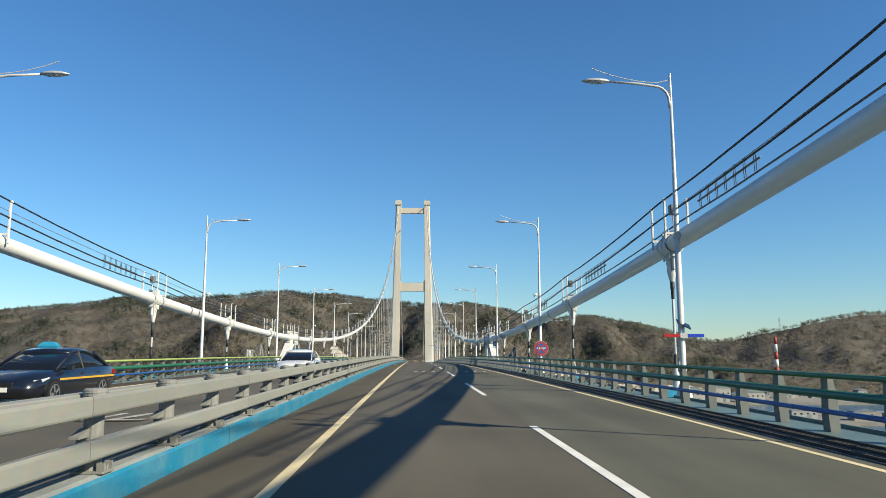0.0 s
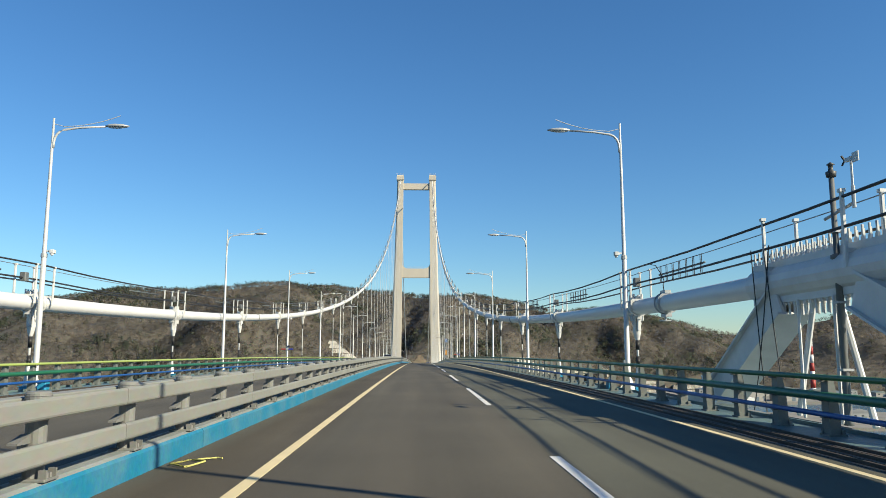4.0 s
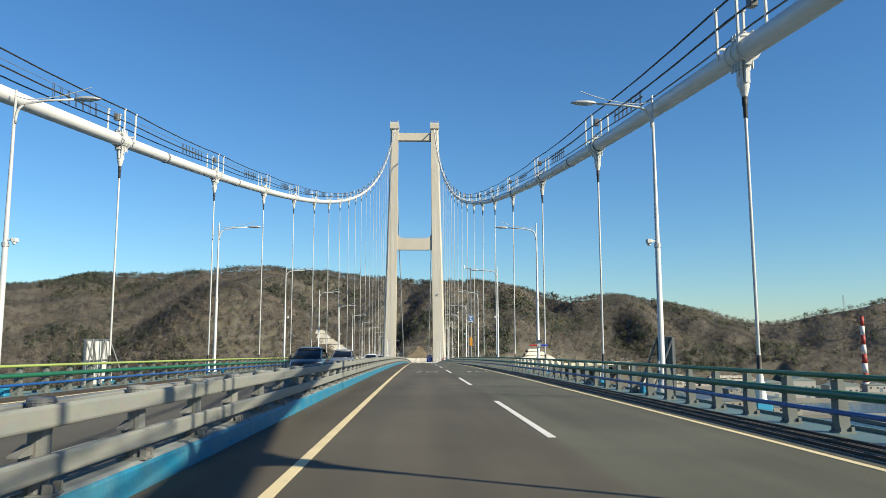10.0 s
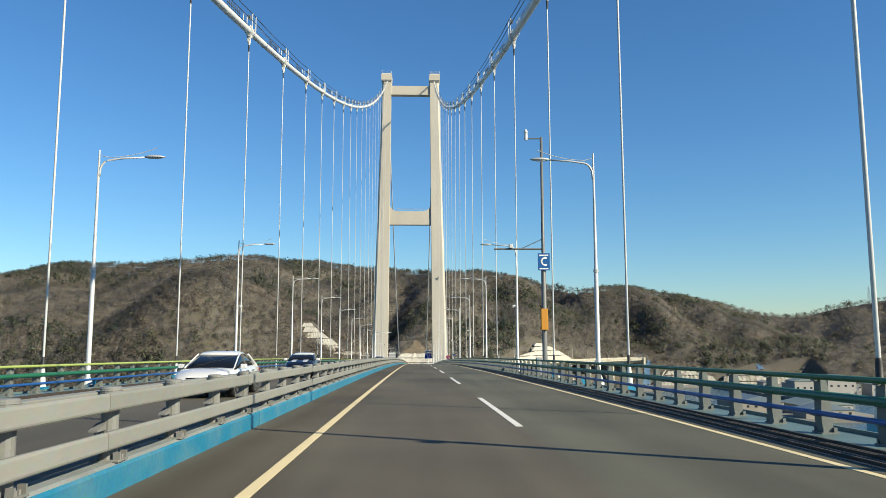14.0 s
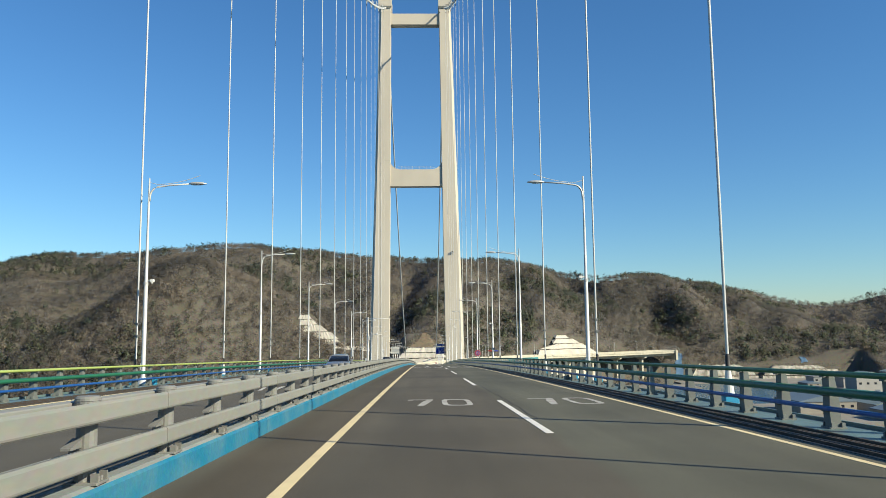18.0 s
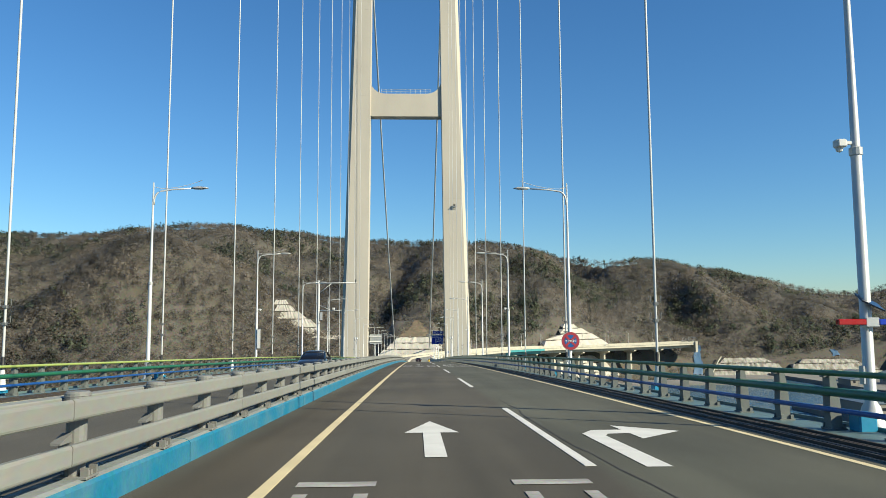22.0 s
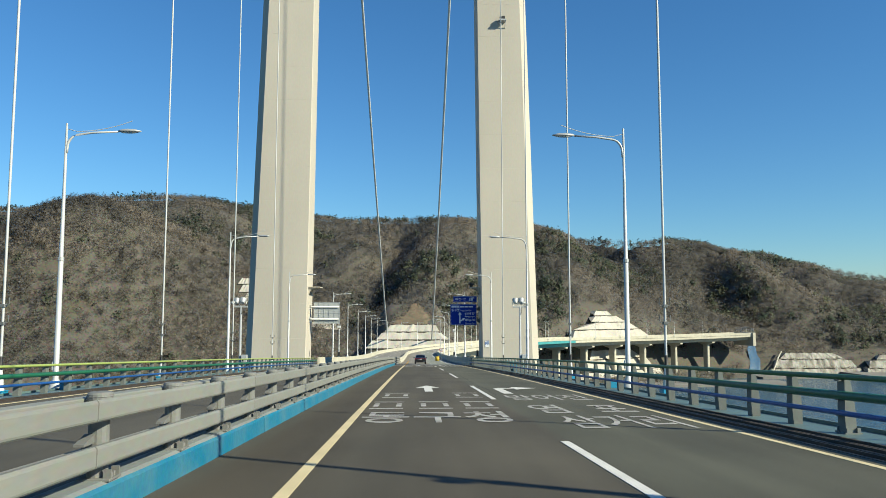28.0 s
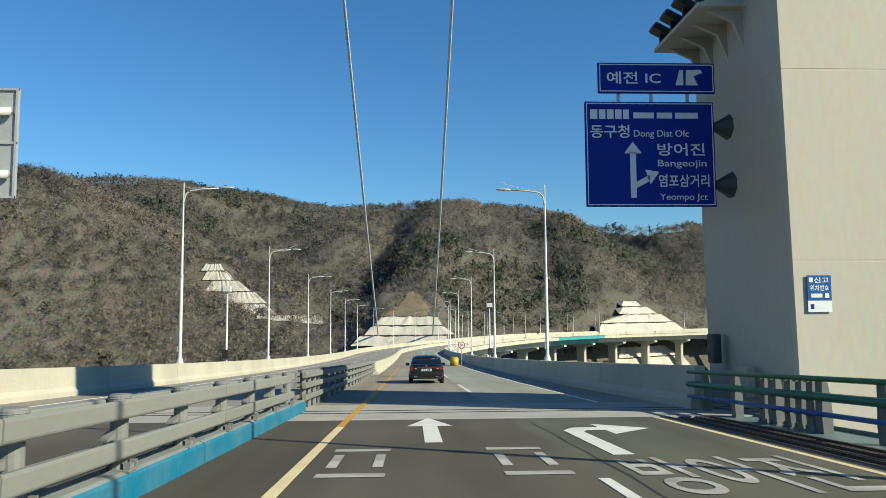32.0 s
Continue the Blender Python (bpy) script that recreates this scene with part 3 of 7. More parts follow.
# ---- side railings ----
def railing(s):
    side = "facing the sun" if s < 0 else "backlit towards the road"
    r = thing("bridge_railing", ("lime, green" if s < 0 else "shade-darkened lime, green") + " and blue pipe railing on steel posts, " + side, "railing", "railings along the deck", "structure")
    # the right top rail gets a darker green that stands for its shade
    for name, z, rad, mt in (("top_rail", 0.965, 0.050, LIME if s < 0 else LIME_SHADED), ("middle_rail", 0.645, 0.078, GREEN), ("bottom_rail", 0.34, 0.047, BLUE)):
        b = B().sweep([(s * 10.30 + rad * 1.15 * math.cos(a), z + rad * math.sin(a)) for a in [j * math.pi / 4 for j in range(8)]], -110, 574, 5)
        part(name, b.mesh(name, mt, True), r, {"top_rail": "lime green pipe" if s < 0 else "lime pipe in a shade-darkened green", "middle_rail": "green pipe", "bottom_rail": "blue pipe"}[name])
    b = B()
    w = 0.115
    outline = [(0.02, -0.02), (0.20, -0.02), (0.20, 0.30), (0.175, 0.62), (0.125, 0.90), (0.02, 0.92), (0.015, 0.6), (0.0, 0.25)]
    b.loft([[(s * x, -w, z) for x, z in outline][::s], [(s * x, w, z) for x, z in outline][::s]], 0)
    b.box(min(-s * 0.03, s * 0.28), max(-s * 0.03, s * 0.28), -0.16, 0.16, -0.02, 0.01)
    for bx in (0.03, 0.22):
        b.box(s * bx - 0.03, s * bx + 0.03, -0.155, -0.11, 0.01, 0.09)
        b.box(s * bx - 0.03, s * bx + 0.03, 0.11, 0.155, 0.01, 0.09)
    for z in (0.32, 0.60, 0.93):
        b.box(min(-s * 0.07, s * 0.05), max(-s * 0.07, s * 0.05), -0.05, 0.05, z - 0.04, z + 0.02)
    me = b.mesh("railing_post", RAIL_POST)
    y, n = -100.0, 0
    rest = B()
    while y < 574:
        if -52 < y and n < 300:
            part("railing_post", me, r, m=pose(s * 10.34, y, dz(y), 0, 0, 0))
            n += 1
        else:
            rest.loft([[(s * (10.34 + x), y - w, z + dz(y)) for x, z in outline], [(s * (10.34 + x), y + w, z + dz(y)) for x, z in outline]])
        y += 1.80
    if s > 0:
        # close-set posts where the railing ends at the tower
        for y in (568.12, 568.51, 568.93, 569.5, 569.98):
            part("railing_post", me, r, m=pose(s * 10.34, y, dz(y), 0, 0, 0))
    tagged(part("post_row", rest.mesh("post_row", RAIL_POST), r), "grey railing posts far along the deck", kind="stuff")
    return r


railing(1)
railing(-1)

# loop of yellow rope left by the kerb
b = B()
b.tube([(0.17 * math.cos(a) * (1 + 0.25 * math.sin(2 * a)), 0.26 * math.sin(a) + 0.05 * math.cos(3 * a), 0.012 + 0.006 * math.sin(a * 2)) for a in [j * 4 * math.pi / 40 for j in range(38)]], 0.012, 6)
b.tube([(0.05, 0.24, 0.016), (0.13, 0.36, 0.012), (0.25, 0.44, 0.012), (0.33, 0.40, 0.012)], 0.012, 6)
thing("rope_loop", "yellow rope loop lying on the asphalt by the kerb", "rope", m=pose(0.47, 10.4, dz(10.4) + 0.008), me=b.mesh("rope_loop", surf("yellow rope", (0.449, 0.431, 0.132), 0.8, var=0.2, scale=8, fine=60, bump=0.3)))


# ---- main cables ----
X_CABLE = 12.46
HANGERS = [31.4 + 17.43 * n for n in range(31) if 31.4 + 17.43 * n < 566] + [1.8 - 17.43 * n for n in range(11)]


def cable_x(y):
    return X_CABLE - 0.05 * max(0.0, y / 571.0) ** 2


def cable_at(s, y, dx=0.0, up=0.0):
    return (s * (cable_x(y) + dx), y, cable_z(y, s) + up)


def cable_pitch(y):
    return math.degrees(math.atan2(cable_z(y + 1) - cable_z(y - 1), 2.0))


def clamp_mesh():
    """Two bolted half shells with ribs and bolt rows, and a lug plate below."""
    b = Build()
    for y0, y1, r in ((-0.44, 0.44, 0.355),):
        b.loft([[(r * math.cos(a), y, r * math.sin(a)) for a in [j * math.pi / 8 for j in range(16)]] for y in (y0, y1)])
    for y in (-0.41, 0.0, 0.41):
        b.loft([[(0.385 * math.cos(a), yy, 0.385 * math.sin(a)) for a in [j * math.pi / 8 for j in range(16)]] for yy in (y - 0.03, y + 0.03)])
    for sz in (1, -1):
        b.box(-0.10, 0.10, -0.44, 0.44, sz * 0.35 if sz > 0 else -0.47, 0.47 if sz > 0 else -0.36)
        for j in range(4):
            y = -0.3 + j * 0.2
            for x in (-0.17, 0.17):
                b.tube([(x, y, sz * 0.28), (x, y, sz * 0.56)], 0.035, 6)
    b.box(-0.05, 0.05, -0.3, 0.3, -0.95, -0.4, bev=0.02)
    return b.mesh("cable_clamp", CAST)


CLAMP = clamp_mesh()
b = Build()
b.box(-0.45, 0.45, -0.035, 0.035, -0.04, 0.04)
for x in (-0.42, 0.42):
    b.box(x - 0.035, x + 0.035, -0.045, 0.045, -0.35, 1.25, bev=0.01)
    b.box(x - 0.06, x + 0.06, -0.06, 0.06, 1.2, 1.27)
HAND_POST = b.mesh("handrail_stanchion", CAST)
# pairs of dark rungs between the outer rope and the hand wire
b = Build()
for j in range(7):
    y = -2.1 + j * 0.70
    for yy in (y, y + 0.13):
        b.tube([(0, yy, 0.58), (0, yy, 1.22)], 0.013, 6)
RUNG_STRIP = b.mesh("rung_strip", ROPE)
LIGHT_BAR = Build().tube([(0.02, -2.3, 0.90), (0.02, 2.4, 0.90)], 0.036, 8).mesh("light_bar", PANEL_GREY, True)
JBOX = Build().box(-0.12, 0.12, -0.14, 0.14, 0.45, 0.80, bev=0.03).mesh("junction_box", DARK_POLE)
b = Build()
b.loft([[(0.345 * math.cos(a), y, 0.345 * math.sin(a)) for a in [j * math.pi / 8 for j in range(16)]] for y in (-0.09, 0.09)])
BAND = b.mesh("seal_band", WIRE)

for s in (1, -1):
    cable = thing("main_cable", "white wrapped main suspension cable with handrail ropes above it", "cable", "main cables of the bridge", "structure")
    ys = [-190 + 4.0 * j for j in range(int((570 + 190) / 4) + 1)]
    b = Build().tube([cable_at(s, y) for y in ys], 0.315, 16)
    part("cable_body", b.mesh("cable_body", CABLE, True), cable)
    # side span down to the anchorage
    top = Vector(cable_at(s, 570))
    foot = Vector((s * 12.5, 915.0, -34.0))
    pts = []
    for j in range(25):
        t = j / 24
        p = top.lerp(foot, t)
        p.z -= 7.0 * 4 * t * (1 - t)
        p.y += 6 * (1 - t)
        pts.append(p)
    part("side_span", Build().tube(pts, 0.36, 10).mesh("side_span", CABLE, True), cable, "white cable of the side span behind the tower")
    # handrail ropes
    for name, dx, up, rad, mt in (("handrail_rope", -0.42, 1.24, 0.035, ROPE), ("middle_rope", -0.42, 0.62, 0.035, ROPE), ("lower_rope", 0.42, 0.62, 0.032, ROPE), ("hand_wire", 0.42, 1.24, 0.014, WIRE)):
        pts = []
        grid = sorted(HANGERS)
        for a, c in zip(grid[:-1], grid[1:]):
            for j in range(4):
                t = j / 4
                y = a + (c - a) * t
                sag = 0.10 * 4 * t * (1 - t) * (1.0 if rad > 0.02 else 0.4)
                pts.append(cable_at(s, y, dx, (up + 0.30) / max(0.5, math.cos(math.radians(cable_pitch(y)))) - sag))
        b = Build().tube(pts, rad, 6)
        part(name, b.mesh(name, mt, True), cable, "black bundled rope" if mt is ROPE else "thin galvanised wire")
    for y in HANGERS:
        p = cable_at(s, y)
        pt = cable_pitch(y)
        part("cable_clamp", CLAMP, cable, m=pose(*p, pt, 0, 0))
        for dy in (-0.72, 0.72):
            c = math.cos(math.radians(pt))
            q = cable_at(s, y + dy * c, 0, 0.30 / c)
            part("handrail_stanchion", HAND_POST, cable, m=pose(*q, 0, 0, 0))
        ym = y - 4.2
        q = cable_at(s, ym, 0.42, 0.32 / math.cos(math.radians(cable_pitch(ym))))
        part("rung_strip", RUNG_STRIP, cable, m=pose(*q, cable_pitch(ym), 0, 0))
        part("light_bar", LIGHT_BAR, cable, m=pose(*q, cable_pitch(ym), 0, 0))
        q = cable_at(s, y - 1.6, -0.42, 0.32)
        part("junction_box", JBOX, cable, m=pose(*q, pt, 0, 0))
        if round(y) % 3 == 0:
            part("seal_band", BAND, cable, m=pose(*cable_at(s, y + 6.5), cable_pitch(y + 6.5), 0, 0))

# bolted sensor clamp on the cable beyond the centre stay, with its feed cable
y = 27.64
f = thing("cable_sensor", "grey bolted sensor clamp with feed cable on the white main cable", "sensor clamp", m=pose(*cable_at(1, y), cable_pitch(y), 0, 0))
b = Build()
b.loft([[(0.365 * math.cos(a), yy, 0.365 * math.sin(a)) for a in [j * math.pi / 10 for j in range(20)]] for yy in (-0.24, 0.24)])
part("clamp_ring", b.mesh("clamp_ring", GALV), f)
for yy in (-0.2, 0.2):
    b = Build()
    b.loft([[(0.40 * math.cos(a), yy + d, 0.40 * math.sin(a)) for a in [j * math.pi / 10 for j in range(20)]] for d in (-0.03, 0.03)])
    part("ring_rib", b.mesh("ring_rib", GALV), f)
for z in (0.40, -0.46):
    part("flange", Build().box(-0.12, 0.12, -0.26, 0.26, z - 0.05, z + 0.07, bev=0.01).mesh("flange", GALV), f)
part("sensor_tray", Build().box(-0.16, 0.16, -0.05, 0.35, -0.66, -0.62).tube([(0, 0.1, -0.62), (0, 0.1, -0.45)], 0.04, 8).mesh("sensor_tray", GALV), f, "small sensor tray below")
part("feed_cable", Build().tube([(-0.05, 0.0, 0.45), (-0.12, -0.12, 0.66), (-0.02, 0.02, 0.80), (-0.1, 0.05, 1.05), (-0.3, 0.1, 1.4), (-0.42, 0.5, 1.5)], 0.016, 6).mesh("feed_cable", ROPE, True), f, "thin black feed cable")


# ---- hangers ----
b = Build()
for x in (-0.10, 0.10):
    b.box(x - 0.035, x + 0.035, -0.15, 0.15, -0.98, -0.50, bev=0.015)
b.tube([(-0.18, 0, -0.66), (0.18, 0, -0.66)], 0.07, 10)
lathe(b, [(0.075, -1.36), (0.09, -1.32), (0.15, -1.08), (0.165, -0.96), (0.13, -0.86)], 18)
SOCKET_TOP = b.mesh("upper_socket", CAST, False)
b = Build()
lathe(b, [(0.055, -1.98), (0.062, -1.94), (0.062, -1.66), (0.08, -1.6), (0.08, -1.34)], 12)
SLEEVE_TOP = b.mesh("upper_sleeve", STEEL_DARK, True)
b = Build()
lathe(b, [(0.10, 0.80), (0.105, 0.86), (0.075, 0.9), (0.07, 1.2), (0.06, 1.26), (0.05, 1.28)], 10)
SLEEVE_LOW = b.mesh("lower_sleeve", STEEL_DARK, True)
b = Build()
lathe(b, [(0.17, -0.1), (0.17, 0.05), (0.15, 0.1), (0.125, 0.38), (0.085, 0.74), (0.075, 0.82)], 14)
SOCKET_LOW = b.mesh("anchor_socket", CAST)
b = Build().box(-0.23, 0.23, -0.21, 0.21, -0.6, 0.0, bev=0.04)
b.box(-0.25, 0.25, -0.23, 0.23, 0.0, 0.03, bev=0.01)
ANCHOR_BOX = b.mesh("anchor_box", BOX_BLUE)
b = Build().box(-0.09, 0.09, -0.09, 0.09, -0.06, 0.06, bev=0.02)
for sx in (-1, 1):
    b.tube([(0, 0, 0.02), (sx * 0.17, 0, 0.02), (sx * 0.20, 0, 0.06), (sx * 0.20, 0, 0.26)], 0.017, 6)
    b.tube([(sx * 0.20, 0, 0.24), (sx * 0.20, 0, 0.30)], 0.03, 8)
SLEEVE_UNIT = Build().tube([(0, 0, 0), (0, 0, 1)], 0.08, 10).mesh("rope_sleeve", STEEL_DARK, True)
DAMPER = b.mesh("rope_damper", DARK_POLE)
ROPE_UNIT = Build().tube([(0, 0, 0), (0, 0, 1)], 0.05, 8).mesh("hanger_rope", HANGER, True)
for s in (1, -1):
    for y in HANGERS:
        zt = cable_z(y, s)
        zd = dz(y)
        h = thing("hanger", "white wire hanger with black sleeves below the main cable", "hanger", "hangers of the suspension bridge", m=pose(s * X_CABLE, y, zd))
        lean = cable_x(y) - X_CABLE
        part("upper_socket", SOCKET_TOP, h, "white forked cast socket", pose(s * lean, 0, zt - zd))
        part("anchor_socket", SOCKET_LOW, h, "white cast anchor socket")
        part("anchor_box", ANCHOR_BOX, h, "blue steel anchor box")
        low, high = Vector((0, 0, 0.8)), Vector((s * lean, 0, zt - zd - 1.3))
        d = high - low
        if d.z > 0.4:
            q = d.to_track_quat("Z", "Y").to_matrix().to_4x4()
            part("hanger_rope", ROPE_UNIT, h, m=Matrix.Translation(low) @ q @ Matrix.Diagonal((1, 1, d.length, 1)))
        if zt - zd > 4.9:
            part("upper_sleeve", SLEEVE_TOP, h, "black rubber sleeve", pose(s * lean, 0, zt - zd))
            part("lower_sleeve", SLEEVE_LOW, h, "black rubber sleeve")
        if y > 295:
            for z in (2.5, 3.15):
                part("rope_damper", DAMPER, h, "small steel damper clamp", pose(0, 0, z))
        if zt - zd <= 4.9:
            L = zt - zd - 2.16
            for z0, z1 in ((0.82, 0.82 + 0.36 * L), (0.82 + 0.62 * L, 0.84 + L)):
                part("rope_sleeve", SLEEVE_UNIT, h, "black rubber sleeve", Matrix.Translation((0, 0, z0)) @ Matrix.Diagonal((1, 1, z1 - z0, 1)))


# ---- centre stay frames at midspan ----
def stay_frame(s):
    YC = 16.9
    f = thing("centre_stay", "white steel A-shaped centre stay clamped to the main cable", "stay frame", "centre stays at midspan", m=pose(s * X_CABLE, YC, dz(YC)))
    zc = cable_z(YC, s) - dz(YC)
    b = Build()
    r = 0.43
    b.loft([[(r * math.cos(a), y, zc + r * math.sin(a)) for a in [j * math.pi / 8 for j in range(16)]] for y in (-3.1, 3.1)])
    for sz in (1, -1):
        b.box(-0.22, 0.22, -3.1, 3.1, zc + (0.36 if sz > 0 else -0.52), zc + (0.52 if sz > 0 else -0.36))
    part("long_clamp", b.mesh("long_clamp", CAST), f, "long bolted cable clamp")
    bolt = Build()
    lathe(bolt, [(0.05, 0), (0.05, 0.1), (0.03, 0.1), (0.03, 0.34), (0.0, 0.35)], 6)
    bme = bolt.mesh("clamp_bolt", CAST)
    for j in range(26):
        y = -3.0 + j * 0.24
        for x in (-0.16, 0.16):
            part("clamp_bolt", bme, f, m=pose(x, y, zc + 0.5))
            part("clamp_bolt", bme, f, m=pose(x, y, zc - 0.5, 180))
    for e in (-1, 1):
        a, c = Vector((0, e * 1.6, zc - 0.45)), Vector((0, e * 7.0 - 0.7, -0.1))
        d = (c - a).normalized()
        u = Vector((1, 0, 0))
        w = d.cross(u)
        b = Build()
        for x0, x1, h0, h1 in ((-0.42, 0.42, 0.36, 0.42), (-0.42, 0.42, -0.42, -0.36), (-0.30, -0.24, -0.36, 0.36), (0.24, 0.30, -0.36, 0.36)):
            rings = []
            for p in (a, c):
                rings.append([p + u * x + w * h for x, h in ((x0, h0), (x1, h0), (x1, h1), (x0, h1))])
            b.loft(rings)
        part("inclined_leg", b.mesh("inclined_leg", CAST), f, "white box-section leg")
        b = Build()
        b.box(-0.7, 0.7, e * 7.0 - 1.6, e * 7.0 + 0.2, -0.12, 0.05)
        part("foot_plate", b.mesh("foot_plate", CAST), f)
        b = Build()
        b.tube([(0, e * 0.5, zc - 0.5), (0, e * 1.5, -0.1)], 0.07, 8).tube([(-s * 0.25, e * 0.75, zc - 0.5), (-s * 0.25, e * 0.75, -0.1)], 0.035, 6)
        part("inner_pipe", b.mesh("inner_pipe", CAST), f)
    for dy in (-4.4, -1.6, 1.9):
        part("handrail_stanchion", HAND_POST, f, m=pose(0, dy, zc + 0.35))
    # drooping feeder cables
    b = Build()
    for k, (y0, y1) in enumerate(((2.6, 2.2), (1.9, 1.2), (1.6, 2.9))):
        pts = [(-s * 0.45, y0 + (y1 - y0) * t, (zc + 0.9) * (1 - t) - 0.1 * t - 0.25 * math.sin(math.pi * t)) for t in [j / 8 for j in range(9)]]
        b.tube(pts, 0.014, 6)
    part("feeder_cable", b.mesh("feeder_cable", ROPE), f, "black feeder cable")
    return f


stay_frame(1)
stay_frame(-1)


def weather_mast(s):
    y = 15.9
    vane = s > 0
    f = thing("weather_mast", "grey instrument mast with wind vane beside the centre stay" if vane else "slim grey instrument pole with small head beside the centre stay", "mast", m=pose(s * 12.2, y, dz(y)))
    b = Build()
    lathe(b, [(0.10, -0.1), (0.075, 0.0), (0.07, 3.3), (0.13, 3.35), (0.13, 3.42), (0.06, 3.45), (0.055, 5.1), (0.0, 5.12)], 10)
    part("mast_tube", b.mesh("mast_tube", DARK_POLE, True), f)
    b = Build()
    lathe(b, [(0.0, 5.1), (0.10, 5.11), (0.11, 5.22), (0.05, 5.25), (0.05, 5.36), (0.09, 5.38), (0.0, 5.44)], 10)
    part("sensor_head", b.mesh("sensor_head", BRACKET, True), f, "small dark sensor head")
    part("conduit", Build().tube([(0.12, 0.1, -0.1), (0.12, 0.1, 3.2), (0.0, 0.05, 3.5)], 0.025, 6).mesh("conduit", WIRE), f, "thin steel conduit")
    for z in (1.0, 2.4, 3.9):
        part("clip", Build().box(-0.09, 0.14, -0.09, 0.12, z, z + 0.05).mesh("clip", GALV), f)
    if vane:
        part("cross_arm", Build().tube([(0, 0.35, 4.25), (0, -0.75, 4.4)], 0.035, 8).tube([(0, -0.75, 4.3), (0, -0.75, 4.75)], 0.04, 8).mesh("cross_arm", GALV), f)
        b = Build().tube([(0, -0.75, 4.75), (0, -0.75, 5.3)], 0.025, 6)
        b.box(-0.01, 0.01, -1.02, -0.8, 5.22, 5.42).box(-0.03, 0.03, -0.8, -0.58, 5.28, 5.36)
        part("wind_vane", b.mesh("wind_vane", CAST), f, "white wind vane with tail fin")
        b = Build()
        for a in (0, 2.1, 4.2):
            b.tube([(0, -0.53, 5.33), (0.12 * math.cos(a), -0.53, 5.33 + 0.12 * math.sin(a))], 0.022, 5)
        part("propeller", b.mesh("propeller", BLACK), f, "black sensor propeller")
    return f


weather_mast(1)
weather_mast(-1)


# ---- street lamps ----
def lamp_parts(s):
    out = []
    b = Build()
    lathe(b, [(0.26, -0.5), (0.26, -0.02), (0.24, 0.0), (0.16, 0.28), (0.11, 0.36), (0.10, 5.3), (0.086, 5.32), (0.062, 8.6), (0.055, 9.9)], 14)
    out.append(("pole", b.mesh("pole", POLE, True), ""))
    b = Build()
    lathe(b, [(0.1, 5.18), (0.125, 5.2), (0.125, 5.34), (0.088, 5.36)], 12)
    out.append(("collar", b.mesh("collar", GALV), "steel collar"))
    b = Build()
    arm = [(-s * 0.04, 0, 9.75), (-s * 0.05, 0, 9.95)] + [(-s * (0.05 + 0.45 * (1 - math.cos(a))), 0, 9.95 + 0.58 * math.sin(a)) for a in (0.35, 0.7, 1.05, 1.4)] + [(-s * 1.1, 0, 10.62), (-s * 2.15, 0, 10.68)]
    b.tube(arm, [0.052, 0.052, 0.05, 0.05, 0.048, 0.046, 0.043, 0.038], 10)
    out.append(("arm", b.mesh("arm", POLE, True), "curved bracket arm"))
    b = Build()
    b.tube([(0, 0, 9.85), (0, 0, 11.02)], [0.054, 0.042], 8)
    b.tube([(-s * 0.02, 0, 10.78)] + [(-s * (0.45 + 0.38 * j), 0, 10.665 + 0.0125 * j * j + 0.006 * j) for j in range(7)], 0.016, 6)
    out.append(("finial_rod", b.mesh("finial_rod", POLE), "thin curved finial rod"))
    b = Build()
    rings = []
    for t, w, h in ((0.0, 0.05, 0.05), (0.12, 0.12, 0.09), (0.35, 0.17, 0.11), (0.65, 0.15, 0.09), (0.86, 0.05, 0.03)):
        rings.append([(-s * (2.15 + t * 1.1), w * math.cos(a), 10.69 + h * max(-0.35, math.sin(a))) for a in [j * math.pi / 5 for j in range(10)]])
    b.loft(rings)
    out.append(("head", b.mesh("head", GALV, True), "flat oval lamp head"))
    b = Build()
    b.loft([[(-s * (2.56 + 0.30 * math.cos(a)), 0.11 * math.sin(a), z) for a in [j * math.pi / 6 for j in range(12)]] for z in (10.66, 10.625)])
    out.append(("lens", b.mesh("lens", GLASS_LAMP), "pale glass lens"))
    b = Build().box(-0.16, -0.11, -0.07, 0.07, 0.7, 1.05, bev=0.01)
    out.append(("hatch", b.mesh("hatch", GALV), "wiring hatch"))
    return out


LAMPS = {s: lamp_parts(s) for s in (1, -1)}
b = Build().box(-0.38, -0.06, -0.04, 0.04, -0.04, 0.02).box(-0.42, -0.22, -0.12, 0.10, -0.10, 0.05, bev=0.03)
lathe(b, [(0.0, -0.2), (0.06, -0.17), (0.075, -0.1), (0.06, -0.06)], 10, 0, (-0.32, 0.02))
CAMERA_BOX = b.mesh("lamp_camera", CAST)


def street_lamp(s, y, z=0.0, x=11.85, extra=True, group="street lamps along the bridge"):
    f = thing("street_lamp", "tall pale grey street lamp with curved arm over the road", "street lamp", group, m=pose(s * x, y, dz(y) + z))
    for name, me, lab in LAMPS[s]:
        part(name, me, f, lab)
    return f


for k in range(-6, 20):
    for s in (1, -1):
        lp = street_lamp(s, 30.8 + 27.894 * k)
        if k % 2 == 0:
            part("lamp_camera", CAMERA_BOX, lp, "small white traffic camera", pose(0, 0, 5.45, 0, 0, 0 if s > 0 else 180))

